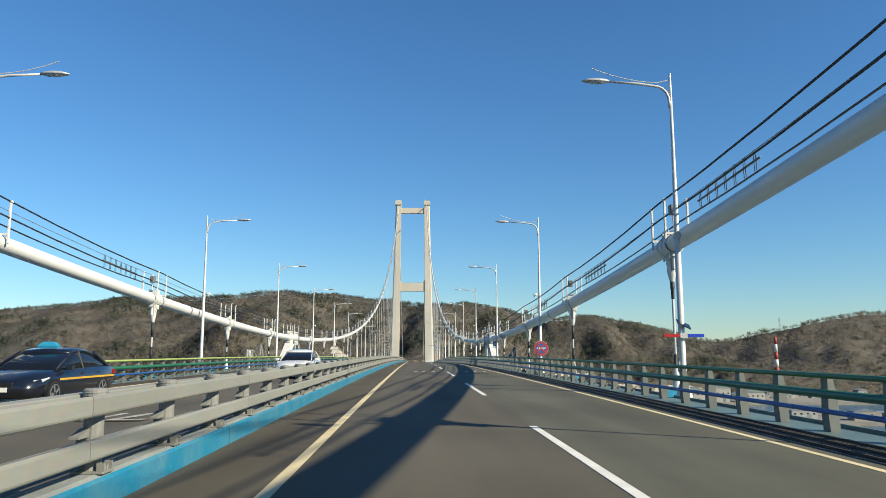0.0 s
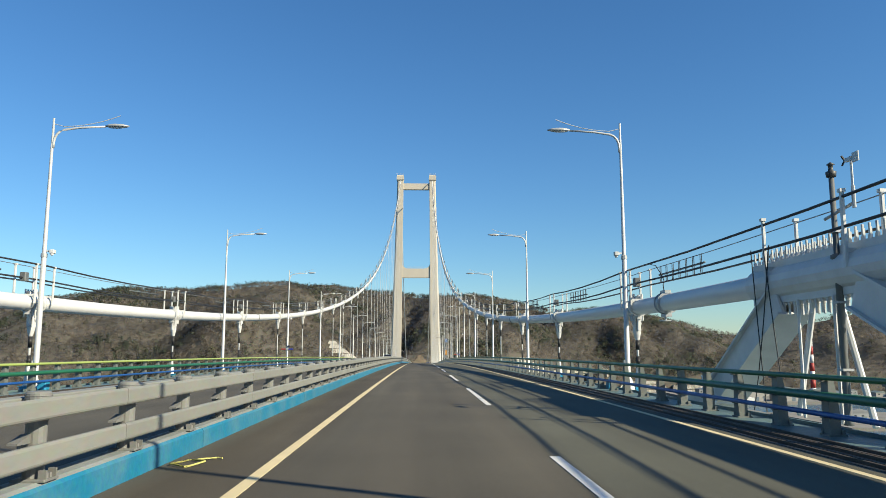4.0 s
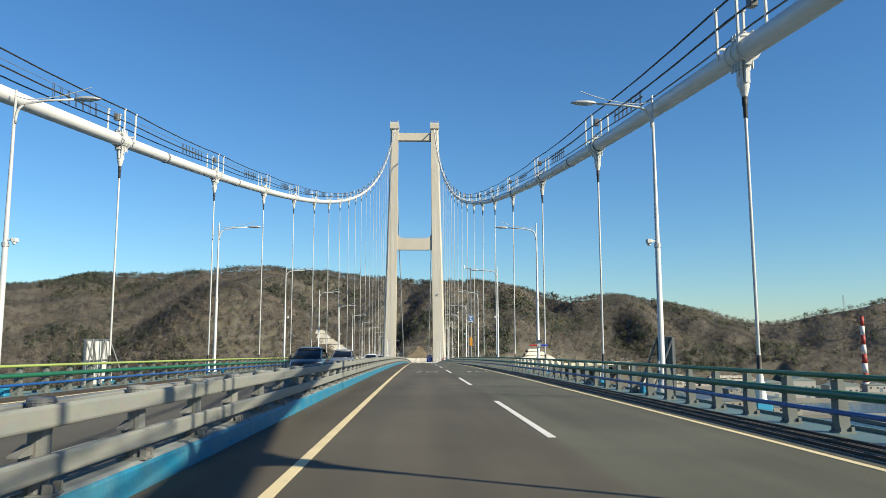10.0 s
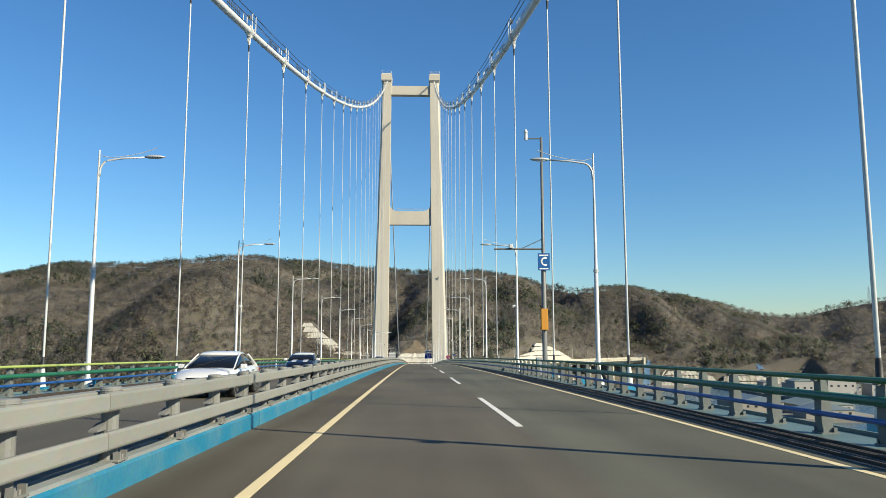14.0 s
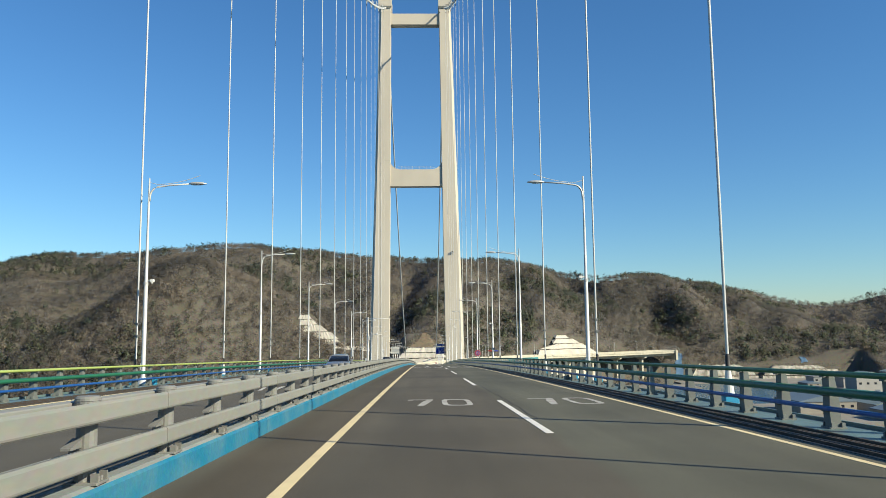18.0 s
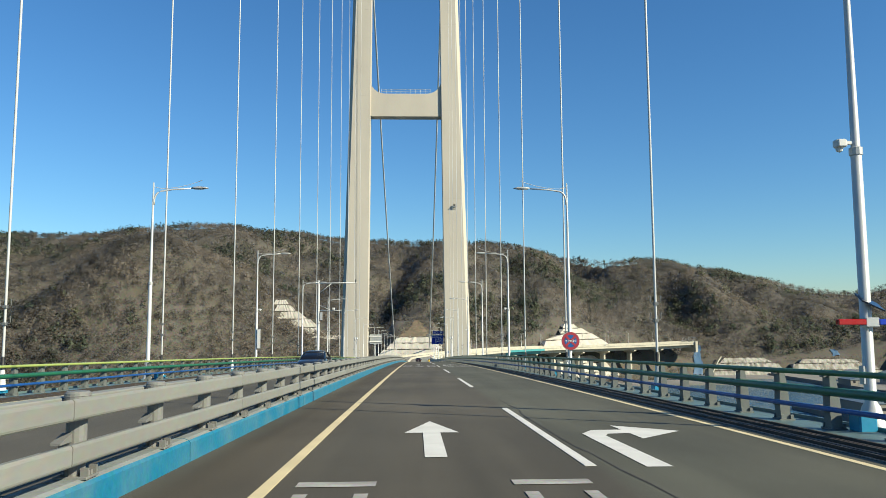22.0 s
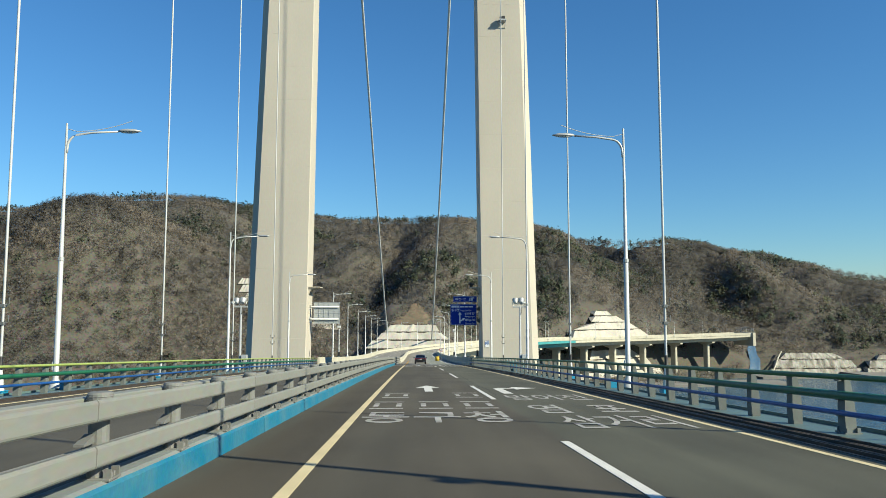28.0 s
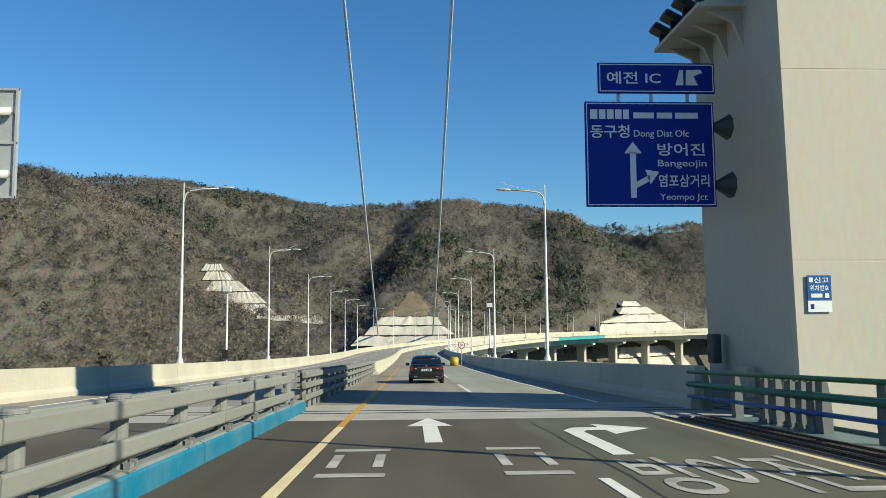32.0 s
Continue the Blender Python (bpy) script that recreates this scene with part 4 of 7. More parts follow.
# blue cabinets at the lamp feet
b = Build().box(-0.16, 0.16, -0.17, 0.17, -0.02, 0.27, bev=0.03)
CAB = b.mesh("cabinet_body", BOX_BLUE)
LID = Build().box(-0.18, 0.18, -0.19, 0.19, 0.27, 0.295, bev=0.01).mesh("lid", BOX_BLUE)
for k in range(-4, 20):
    for s in (1, -1):
        y = 30.8 + 27.894 * k - 1.5
        f = thing("cable_cabinet", "bright blue steel cable cabinet on the walkway by a lamp", "cabinet", "cabinets beside the lamps", m=pose(s * 10.76, y, dz(y)))
        part("cabinet_body", CAB, f)
        part("lid", LID, f)


# ---- things fixed on lamp poles ----
def disc_sign(y, z, s=1):
    f = thing("no_stopping_sign", "round blue and red no-stopping sign on a lamp pole", "road sign", "round signs on lamp poles", m=pose(s * 11.85, y - 0.17, dz(y) + z))
    def disc(r, t, mt, yy):
        b = Build()
        b.loft([[(r * math.cos(a), yy - d, r * math.sin(a)) for a in [j * math.pi / 20 for j in range(40)]][::-1] for d in (0, t)])
        return b.mesh("disc", mt)
    part("plate", disc(0.52, 0.02, SIGN_BACK, 0.0), f)
    part("red_ring", disc(0.505, 0.008, SIGN_RED, -0.022), f, "red rim")
    part("blue_disc", disc(0.35, 0.006, SIGN_PALE, -0.032), f, "blue centre")
    b = Build()
    for a in (45, -45):
        m_ = Matrix.Rotation(radians(a), 4, "Y")
        b.box(-0.40, 0.40, -0.046, -0.040, -0.062, 0.062, 0, m_)
    part("red_cross", b.mesh("red_cross", SIGN_RED), f, "red diagonal cross")
    me = text_mesh("legend", "주정차금지", 0.62, 0.13, SIGN_WHITE, 0.01)
    part("legend", me, f, "white Korean legend", pose(0, -0.052, 0, 90, 0, 0))
    b = Build().box(-0.14, 0.14, 0.0, 0.06, -0.3, -0.24).box(-0.14, 0.14, 0.0, 0.06, 0.24, 0.3)
    part("bracket", b.mesh("bracket", GALV), f)


for k in (-2, 13):
    disc_sign(30.8 + 27.894 * k, 1.62 if k < 0 else 1.9)


def location_plate(x, y, z, name="location_plate"):
    f = thing("location_plate", "blue emergency location plate with white lettering and foot strip", "information plate", "location plates", m=pose(x, y, z))
    part("blue_panel", Build().box(-0.28, 0.28, -0.02, 0.0, 0.0, 0.58).mesh("blue_panel", SIGN_PALE), f)
    part("white_strip", Build().box(-0.28, 0.28, -0.02, 0.0, -0.26, -0.002).mesh("white_strip", SIGN_WHITE), f, "white foot strip")
    for j, w in enumerate(("신고", "위치번호")):
        part("legend", text_mesh("legend", w, 0.34 if j == 0 else 0.44, 0.13, SIGN_WHITE, 0.01), f, "white Korean legend", pose(0.05 if j == 0 else 0, -0.024, 0.47 - 0.18 * j, 90, 0, 0))
    b = Build().box(-0.24, -0.15, -0.025, -0.021, 0.42, 0.53).box(-0.2, 0.06, -0.025, -0.021, 0.07, 0.16).box(0.12, 0.22, -0.025, -0.021, 0.06, 0.17).box(-0.1, 0.2, -0.025, -0.021, -0.17, -0.11)
    part("legend_bars", b.mesh("legend_bars", SIGN_WHITE), f)
    part("emblem", Build().box(-0.22, -0.14, -0.025, -0.021, -0.19, -0.08).mesh("emblem", SIGN_BLUE), f)
    return f


location_plate(11.7, 3.1 - 0.17, dz(3.1) + 2.09)


def beacon(y, s=1):
    f = thing("warning_beacon", "red and blue warning bar with solar panel on lamp pole", "beacon", "solar beacons on lamp poles", m=pose(s * 11.85, y - 0.16, dz(y)))
    part("red_arm", Build().box(-0.68, -0.12, -0.07, 0.05, 1.84, 1.95, bev=0.02).mesh("red_arm", LED_RED), f, "red lens bar")
    part("blue_arm", Build().box(0.12, 0.68, -0.07, 0.05, 1.84, 1.95, bev=0.02).mesh("blue_arm", LED_BLUE), f, "blue lens bar")
    part("hub", Build().box(-0.14, 0.14, -0.06, 0.16, 1.8, 1.98, bev=0.02).tube([(0.05, 0.1, 1.98), (0.05, 0.1, 2.25)], 0.025, 6).mesh("hub", GALV), f)
    part("solar_panel", Build().box(-0.18, 0.3, -0.2, 0.2, -0.015, 0.015, 0, pose(0, 0.1, 2.3, 25, 25, 0)).mesh("solar_panel", SOLAR), f, "tilted solar panel")


for k in (-3, 5, 12):
    beacon(30.8 + 27.894 * k)
beacon(30.8 + 27.894 * 2, -1)


def cctv_pole(y):
    f = thing("camera_pole", "tall grey camera pole with emergency telephone sign and side arms", "pole", m=pose(11.75, y, dz(y)))
    b = Build()
    lathe(b, [(0.3, -0.1), (0.3, 0.0), (0.17, 0.05), (0.16, 7.9), (0.12, 8.0), (0.09, 16.0), (0, 16.02)], 12)
    part("pole", b.mesh("pole", DARK_POLE, True), f)
    part("upper_arm", Build().tube([(0, 0, 15.9), (-1.1, 0, 15.9)], 0.05, 8).mesh("upper_arm", DARK_POLE), f)
    b = Build().tube([(-1.05, 0, 15.8), (-1.05, 0, 16.3)], 0.12, 10)
    b.tube([(-1.05, 0, 16.3), (-1.05, 0, 16.55)], [0.16, 0.05], 10)
    part("dome_camera", b.mesh("dome_camera", CAST), f, "white dome camera")
    part("long_arm", Build().tube([(0, 0, 8.3), (-3.3, 0, 8.3)], 0.06, 8).tube([(0, 0, 9.0), (-1.4, 0, 8.36)], 0.03, 6).mesh("long_arm", DARK_POLE), f)
    part("detector", Build().box(-2.3, -2.05, -0.2, 0.2, 8.36, 8.6, bev=0.03).mesh("detector", CAST), f, "white traffic detector")
    part("phone_sign", Build().box(-0.4, 0.4, -0.22, -0.19, 6.85, 8.0, bev=0.02).mesh("phone_sign", SIGN_PALE), f, "blue emergency telephone sign")
    b = Build()
    for a0 in range(8):
        a, c = math.pi * (0.5 + a0 / 8), math.pi * (0.5 + (a0 + 1) / 8)
        b.add([(r * math.cos(q) + 0.06, -0.226, 7.45 + 1.15 * r * math.sin(q)) for q, r in ((a, 0.16), (a, 0.25), (c, 0.25), (c, 0.16))], [(0, 1, 2, 3)])
    b.box(0.0, 0.2, -0.228, -0.222, 7.62, 7.76).box(0.0, 0.2, -0.228, -0.222, 7.14, 7.28)
    part("handset", b.mesh("handset", SIGN_WHITE), f, "white handset symbol")
    b = Build().box(-0.3, 0.3, -0.226, -0.222, 7.82, 7.9).box(-0.3, 0.3, -0.226, -0.222, 6.92, 7.0)
    part("legend_bars", b.mesh("legend_bars", SIGN_WHITE), f)
    part("phone_box", Build().box(-0.28, 0.2, -0.35, -0.1, 2.9, 4.3, bev=0.04).mesh("phone_box", SIGN_ORANGE), f, "orange equipment box")
    part("base_cabinet", Build().box(-0.6, -0.2, -0.2, 0.2, -0.1, 1.1, bev=0.03).mesh("base_cabinet", GALV), f)


cctv_pole(240.0)


def screen_panel(x, y0, y1, h, sheet=PANEL_GREY, steel=DARK_POLE, label="shade-darkened grey sheet panel on braced steel frame beyond the railing"):
    turn = 0 if x > 0 else 180
    f = thing("braced_panel", label, "panel", "braced panels", m=pose(x, (y0 + y1) / 2, dz((y0 + y1) / 2), 0, 0, turn))
    L = (y1 - y0) / 2
    part("sheet", Build().box(-0.03, 0.03, -L, L, -0.3, h).mesh("sheet", sheet), f)
    for y in (-L, -L / 3, L / 3, L):
        part("upright", Build().box(-0.1, -0.032, y - 0.04, y + 0.04, -0.1, h + 0.03).mesh("upright", steel), f)
    for z in (0.2, h / 2, h):
        part("cross_rail", Build().box(-0.09, -0.034, -L, L, z - 0.03, z + 0.03).mesh("cross_rail", steel), f)
    for y in (-L, L):
        part("brace", Build().tube([(-0.05, y, h), (-0.9, y, -0.1)], 0.04, 6).mesh("brace", steel), f)
    for y in (-L, 0):
        part("diagonal", Build().tube([(-0.12, y, 0.1), (-0.12, y + L / 2, h)], 0.03, 6).tube([(-0.12, y + L / 2, h), (-0.12, y + L, 0.1)], 0.03, 6).mesh("diagonal", steel), f)


# right-hand sheets: shade on the road-facing side is put into their dark colour
screen_panel(13.2, -0.1, 2.5, 1.2)
screen_panel(13.2, -2.8, -0.6, 1.87)
screen_panel(13.2, 144.9, 146.8, 1.95)
WHITE_PANEL = "white sheet panel with dark diagonal braces beyond the railing"
screen_panel(-13.2, -5.5, -2.5, 1.7, CAST, DARK_POLE, WHITE_PANEL)
screen_panel(-13.2, 0.5, 2.2, 2.2, CAST, DARK_POLE, WHITE_PANEL)
screen_panel(-13.2, 152.2, 155.0, 2.07, CAST, DARK_POLE, WHITE_PANEL)


def flood_pole(s, y):
    f = thing("floodlight_pole", "grey pole with two white drum floodlights aimed at the tower", "light pole", "floodlight poles by the tower", m=pose(s * 11.85, y, dz(y)))
    b = Build()
    lathe(b, [(0.22, -0.5), (0.22, 0.0), (0.115, 0.03), (0.08, 5.35), (0.0, 5.37)], 12)
    part("pole", b.mesh("pole", GALV, True), f)
    part("crossbar", Build().box(-0.62, 0.55, -0.05, 0.05, 5.28, 5.38, bev=0.01).mesh("crossbar", GALV), f, "flat steel crossbar")
    for x, r in ((-0.38, 0.25), (0.12, 0.30)):
        tilt = pose(x, 0.05, 5.80, -38, 0, 0)
        b = Build()
        lathe(b, [(0.0, -0.22), (r * 0.55, -0.21), (r * 0.72, -0.12), (r * 0.98, 0.16), (r * 1.03, 0.17), (r * 1.03, 0.21), (r * 0.94, 0.21), (r * 0.9, 0.17), (0.0, 0.17)], 18)
        b.v = [tuple(tilt @ Vector(p)) for p in b.v]
        fl = part("floodlight", b.mesh("floodlight", GALV, False), f, "grey metal drum floodlight")
        b = Build().tube([(x - r * 1.05, 0.05, 5.80), (x - r * 1.05, 0.0, 5.55), (x - r * 0.5, 0, 5.42), (x + r * 0.5, 0, 5.42), (x + r * 1.05, 0.0, 5.55), (x + r * 1.05, 0.05, 5.80)], 0.025, 6)
        part("yoke", b.mesh("yoke", GALV), fl, "steel yoke")
    b = Build().tube([(0.1, -0.06, 5.3), (0.14, -0.12, 4.9), (0.05, -0.1, 4.7)], 0.02, 6)
    part("feed_cable", b.mesh("feed_cable", ROPE), f, "black feed cable")
    part("base_cabinet", Build().box(0.12, 0.62, -0.22, 0.22, 0.55, 1.3, bev=0.03).mesh("base_cabinet", GALV), f, "grey cabinet on the pole")


for s in (1, -1):
    flood_pole(s, 537.0)

# teal guard railing and blue cabinets round the access hatch before the tower
f = thing("guard_railing", "teal steel guard railing round the access hatch beyond the walkway", "railing", m=pose(12.1, 543.5, dz(543.5)))
for x in (-0.55, 0.75):
    for y in (-3.6, -1.8, 0.0, 1.8, 3.6):
        part("post", Build().box(x - 0.03, x + 0.03, y - 0.03, y + 0.03, -0.9, 0.72).mesh("post", TEAL), f)
    for z in (0.1, 0.4, 0.70):
        part("rail", Build().tube([(x, -3.6, z), (x, 3.6, z)], 0.028, 8).mesh("rail", TEAL, True), f)
for y in (-3.6, 3.6):
    for z in (0.1, 0.4, 0.70):
        part("rail", Build().tube([(-0.55, y, z), (0.75, y, z)], 0.028, 8).mesh("rail", TEAL, True), f)
for y, h in ((541.2, 0.5), (545.0, 0.62), (548.6, 0.45)):
    f = thing("hatch_cabinet", "blue steel equipment cabinet behind the railing near the tower", "cabinet", "cabinets by the access hatch", m=pose(11.95, y, dz(y)))
    part("cabinet_body", Build().box(-0.3, 0.3, -0.5, 0.5, -0.5, h, bev=0.03).mesh("cabinet_body", BOX_BLUE), f)
    part("cabinet_door", Build().box(-0.312, -0.298, -0.42, 0.42, -0.1, h - 0.08).mesh("cabinet_door", BOX_BLUE), f)

# tall control cabinet strapped to a lamp pole
y = 30.8 + 27.894 * 14
f = thing("pole_cabinet", "tall narrow grey control cabinet strapped to a lamp pole", "cabinet", m=pose(-11.85, y, dz(y)))
part("cabinet_body", Build().box(0.08, 0.34, -0.22, 0.22, 1.8, 3.6, bev=0.02).mesh("cabinet_body", GALV), f)
part("cabinet_door", Build().box(0.11, 0.31, -0.232, -0.218, 1.86, 3.54).mesh("cabinet_door", CAST), f, "pale door")
for z in (2.0, 3.4):
    part("strap", Build().tube([(0.12 * math.cos(a), 0.12 * math.sin(a), z) for a in [j * math.pi / 6 for j in range(13)]], 0.015, 5).mesh("strap", WIRE), f, "steel strap")


# traffic camera mast with two arms over the opposite carriageway
def camera_mast(y):
    f = thing("camera_mast", "pale steel traffic camera mast with long braced arms over the carriageway", "pole", m=pose(-11.75, y, dz(y)))
    b = Build()
    lathe(b, [(0.3, -0.05), (0.3, 0.02), (0.2, 0.06), (0.19, 6.2), (0.165, 6.3), (0.15, 12.5), (0.02, 12.55)], 12)
    part("mast", b.mesh("mast", POLE, True), f)
    b = Build()
    lathe(b, [(0.2, 6.0), (0.27, 6.02), (0.27, 6.2), (0.2, 6.22)], 12)
    part("collar", b.mesh("collar", GALV), f, "steel collar")
    part("upper_arm", Build().tube([(-0.5, 0, 12.1), (5.75, 0, 12.15)], [0.1, 0.065], 8).mesh("upper_arm", POLE, True), f, "long upper arm")
    part("upper_brace", Build().tube([(0.1, 0, 10.6), (2.0, 0, 12.1)], [0.05, 0.05], 8).mesh("upper_brace", POLE, True), f)
    part("lower_arm", Build().tube([(0, 0, 7.95), (3.5, 0, 7.98)], [0.065, 0.05], 8).mesh("lower_arm", POLE, True), f, "shorter lower arm")
    part("lower_brace", Build().tube([(0.05, 0, 8.8), (1.8, 0, 8.0)], [0.035, 0.035], 8).mesh("lower_brace", POLE, True), f)
    part("traffic_camera", Build().box(2.1, 2.45, -0.3, 0.3, 8.06, 8.36, bev=0.04).mesh("traffic_camera", CAST), f, "white camera housing")
    part("dark_camera", Build().box(3.3, 3.52, -0.16, 0.16, 7.45, 7.9, bev=0.05).mesh("dark_camera", BRACKET), f, "dark hanging camera")
    part("arm_tip", Build().box(5.5, 5.68, -0.1, 0.1, 12.2, 12.65, bev=0.03).mesh("arm_tip", BRACKET), f, "dark sensor on the arm tip")
    part("control_box", Build().box(0.2, 0.58, -0.2, 0.2, 6.5, 7.7, bev=0.03).mesh("control_box", GALV), f, "grey control box")
    part("base_cabinet", Build().box(-0.75, -0.22, -0.28, 0.28, 0.0, 1.9, bev=0.03).mesh("base_cabinet", GALV), f, "grey cabinet at the foot")


camera_mast(464.3)


# ---- tower ----
ZD = dz(Y_TOWER)
tower = thing("bridge_tower", "cream concrete portal tower with two tapered legs and crossbeams", "bridge tower", kind="structure")


def leg_ring(h, s, inset=0.0):
    """Plan of a leg h metres above the deck: a chamfered rectangle that tapers upwards."""
    t = max(0.0, min(1.0, h / 152.0))
    xi = 11.58 + 0.2 * s - (1.3 + 0.2 * s) * t ** 0.8 + inset
    xo = 19.35 - 4.25 * t - inset
    if h < 0:
        xo += -h * 0.03
    y0, y1 = Y_TOWER + inset, Y_TOWER + 5.0 - 0.4 * t - inset
    c, ci = 0.95, 0.08
    pts = [(xi + ci, y0), (xo - c, y0), (xo, y0 + c), (xo, y1 - c), (xo - c, y1), (xi + ci, y1), (xi, y1 - ci), (xi, y0 + ci)]
    return [(s * x, y, ZD + h) for x, y in pts][::s]


for s in (1, -1):
    b = Build()
    rings = []
    h = -60.0
    while h < 152:
        rings += [leg_ring(h, s), leg_ring(h + 4.49, s), leg_ring(h + 4.495, s, 0.006), leg_ring(h + 4.535, s, 0.006)]
        h += 4.54
    b.loft(rings)
    part("leg", b.mesh("leg", CONCRETE), tower, "cream concrete leg with casting joints")
    b = Build()
    b.loft([[(s * x, y, ZD + z) for x, y in ((9.9 + e, 570.3 + e), (15.6 - e, 570.3 + e), (15.6 - e, 577.4 - e), (9.9 + e, 577.4 - e))][::s] for e, z in ((0.5, 151.5), (0.0, 152.2), (0.0, 155.2), (0.6, 156.0))])
    part("saddle_house", b.mesh("saddle_house", CONCRETE), tower, "concrete cable saddle housing")
    b = Build()
    for x in (10.2, 15.3):
        for y in (570.5, 577.2):
            b.tube([(s * x, y, ZD + 155.2), (s * x, y, ZD + 157.2)], 0.06, 6)
    for z in (156.4, 157.1):
        b.tube([(s * 10.2, 570.5, ZD + z), (s * 15.3, 570.5, ZD + z)], 0.05, 6)
    part("top_railing", b.mesh("top_railing", GALV), tower, "steel railing on the tower top")


def crossbeam(h0, h1, fillet, name):
    """Beam between the legs with rounded haunches above."""
    b = Build()
    x = 10.3 + (11.5 - 10.35) * (1 - h0 / 152.0) + 0.08
    prof = [(-x, h0), (x, h0), (x, h1 + fillet)] + [(x - fillet + fillet * math.cos(a), h1 + fillet - fillet * math.sin(a)) for a in [j * math.pi / 12 for j in range(1, 7)]] + [(-x + fillet - fillet * math.cos(a), h1 + fillet - fillet * math.sin(a)) for a in [j * math.pi / 12 for j in range(6, 0, -1)]] + [(-x, h1 + fillet)]
    b.loft([[(px, Y_TOWER + 0.7, ZD + pz) for px, pz in prof], [(px, Y_TOWER + 4.4, ZD + pz) for px, pz in prof]])
    part(name, b.mesh(name, CONCRETE), tower, "cream concrete crossbeam")


crossbeam(74.5, 81.6, 4.6, "lower_crossbeam")
crossbeam(144.6, 149.4, 1.2, "upper_crossbeam")
b = Build()
for z in (82.3, 83.0):
    b.tube([(-7.5, Y_TOWER + 0.9, ZD + z), (7.5, Y_TOWER + 0.9, ZD + z)], 0.05, 6)
for j in range(11):
    b.tube([(-7.5 + 1.5 * j, Y_TOWER + 0.9, ZD + 81.6), (-7.5 + 1.5 * j, Y_TOWER + 0.9, ZD + 83.05)], 0.05, 6)
part("beam_railing", b.mesh("beam_railing", GALV), tower, "steel railing on the crossbeam")
b = Build()
b.box(-30, 30, 560, 590, -78, ZD - 58)
part("tower_footing", b.mesh("tower_footing", CONCRETE), tower, "concrete footing in the water")

# lights on the front of the legs
for s, z in ((1, 46.5),):
    f = thing("tower_spotlight", "small dark spotlight bracket on the face of the tower leg", "spotlight", "spotlights on the tower", m=pose(s * 14.6, Y_TOWER, ZD + z))
    part("bracket", Build().box(-0.5, 0.5, -0.9, 0.0, -0.1, 0.1).tube([(-0.4, -0.8, -0.05), (-0.4, 0, -0.9)], 0.05, 6).tube([(0.4, -0.8, -0.05), (0.4, 0, -0.9)], 0.05, 6).mesh("bracket", GALV), f)
    part("lamp_body", Build().box(-0.35, 0.35, -0.8, -0.3, 0.1, 0.55, bev=0.05).mesh("lamp_body", CAST if s < 0 else STEEL_DARK), f)


# shelves of floodlights on the inner faces
def flood_shelf(s, x, y, z, n, reach):
    f = thing("floodlight_shelf", "concrete-coloured steel shelf carrying black floodlights on the tower leg", "floodlights", "floodlight shelves", m=pose(x, y, ZD + z, 0, 0, 0))
    e = lambda a, c: (min(-s * a, -s * c), max(-s * a, -s * c))
    L = (n - 1) * 0.95
    for k in range(n):
        yy = k * 0.95
        b = Build().loft([[(0.0, yy + w, -0.95), (-s * 0.16, yy + w, -0.95), (-s * 0.42, yy + w, -0.3), (-s * reach * 0.8, yy + w, 0.0), (0.0, yy + w, 0.0)][::s] for w in (0.06, -0.06)])
        part("bracket", b.mesh("bracket", CONCRETE), f, "tapered steel bracket")
    part("shelf", Build().box(*e(-0.02, reach + 0.08), -0.3, L + 0.3, 0.0, 0.1).mesh("shelf", CONCRETE), f)
    for k in range(n):
        b = Build().box(-0.3, 0.3, -0.24, 0.24, -0.10, 0.10, 0, pose(-s * (reach - 0.05), k * 0.95, 0.55, 0, s * 28, 0), bev=0.04)
        b.box(*e(reach - 0.12, reach + 0.0), k * 0.95 - 0.05, k * 0.95 + 0.05, 0.1, 0.5)
        part("floodlight", b.mesh("floodlight", BLACK), f, "black floodlight")


flood_shelf(1, 11.78, 572.9, 10.2, 4, 1.35)
flood_shelf(-1, -11.36, 572.2, 10.2, 4, 1.55)


# ---- direction sign on the inner face of the leg ----
def panel_frame(b, x0, x1, z0, z1, t=0.035, y=-0.056):
    b.box(x0, x1, y, y + 0.004, z0, z0 + t).box(x0, x1, y, y + 0.004, z1 - t, z1)
    b.box(x0, x0 + t, y, y + 0.004, z0 + t, z1 - t).box(x1 - t, x1, y, y + 0.004, z0 + t, z1 - t)


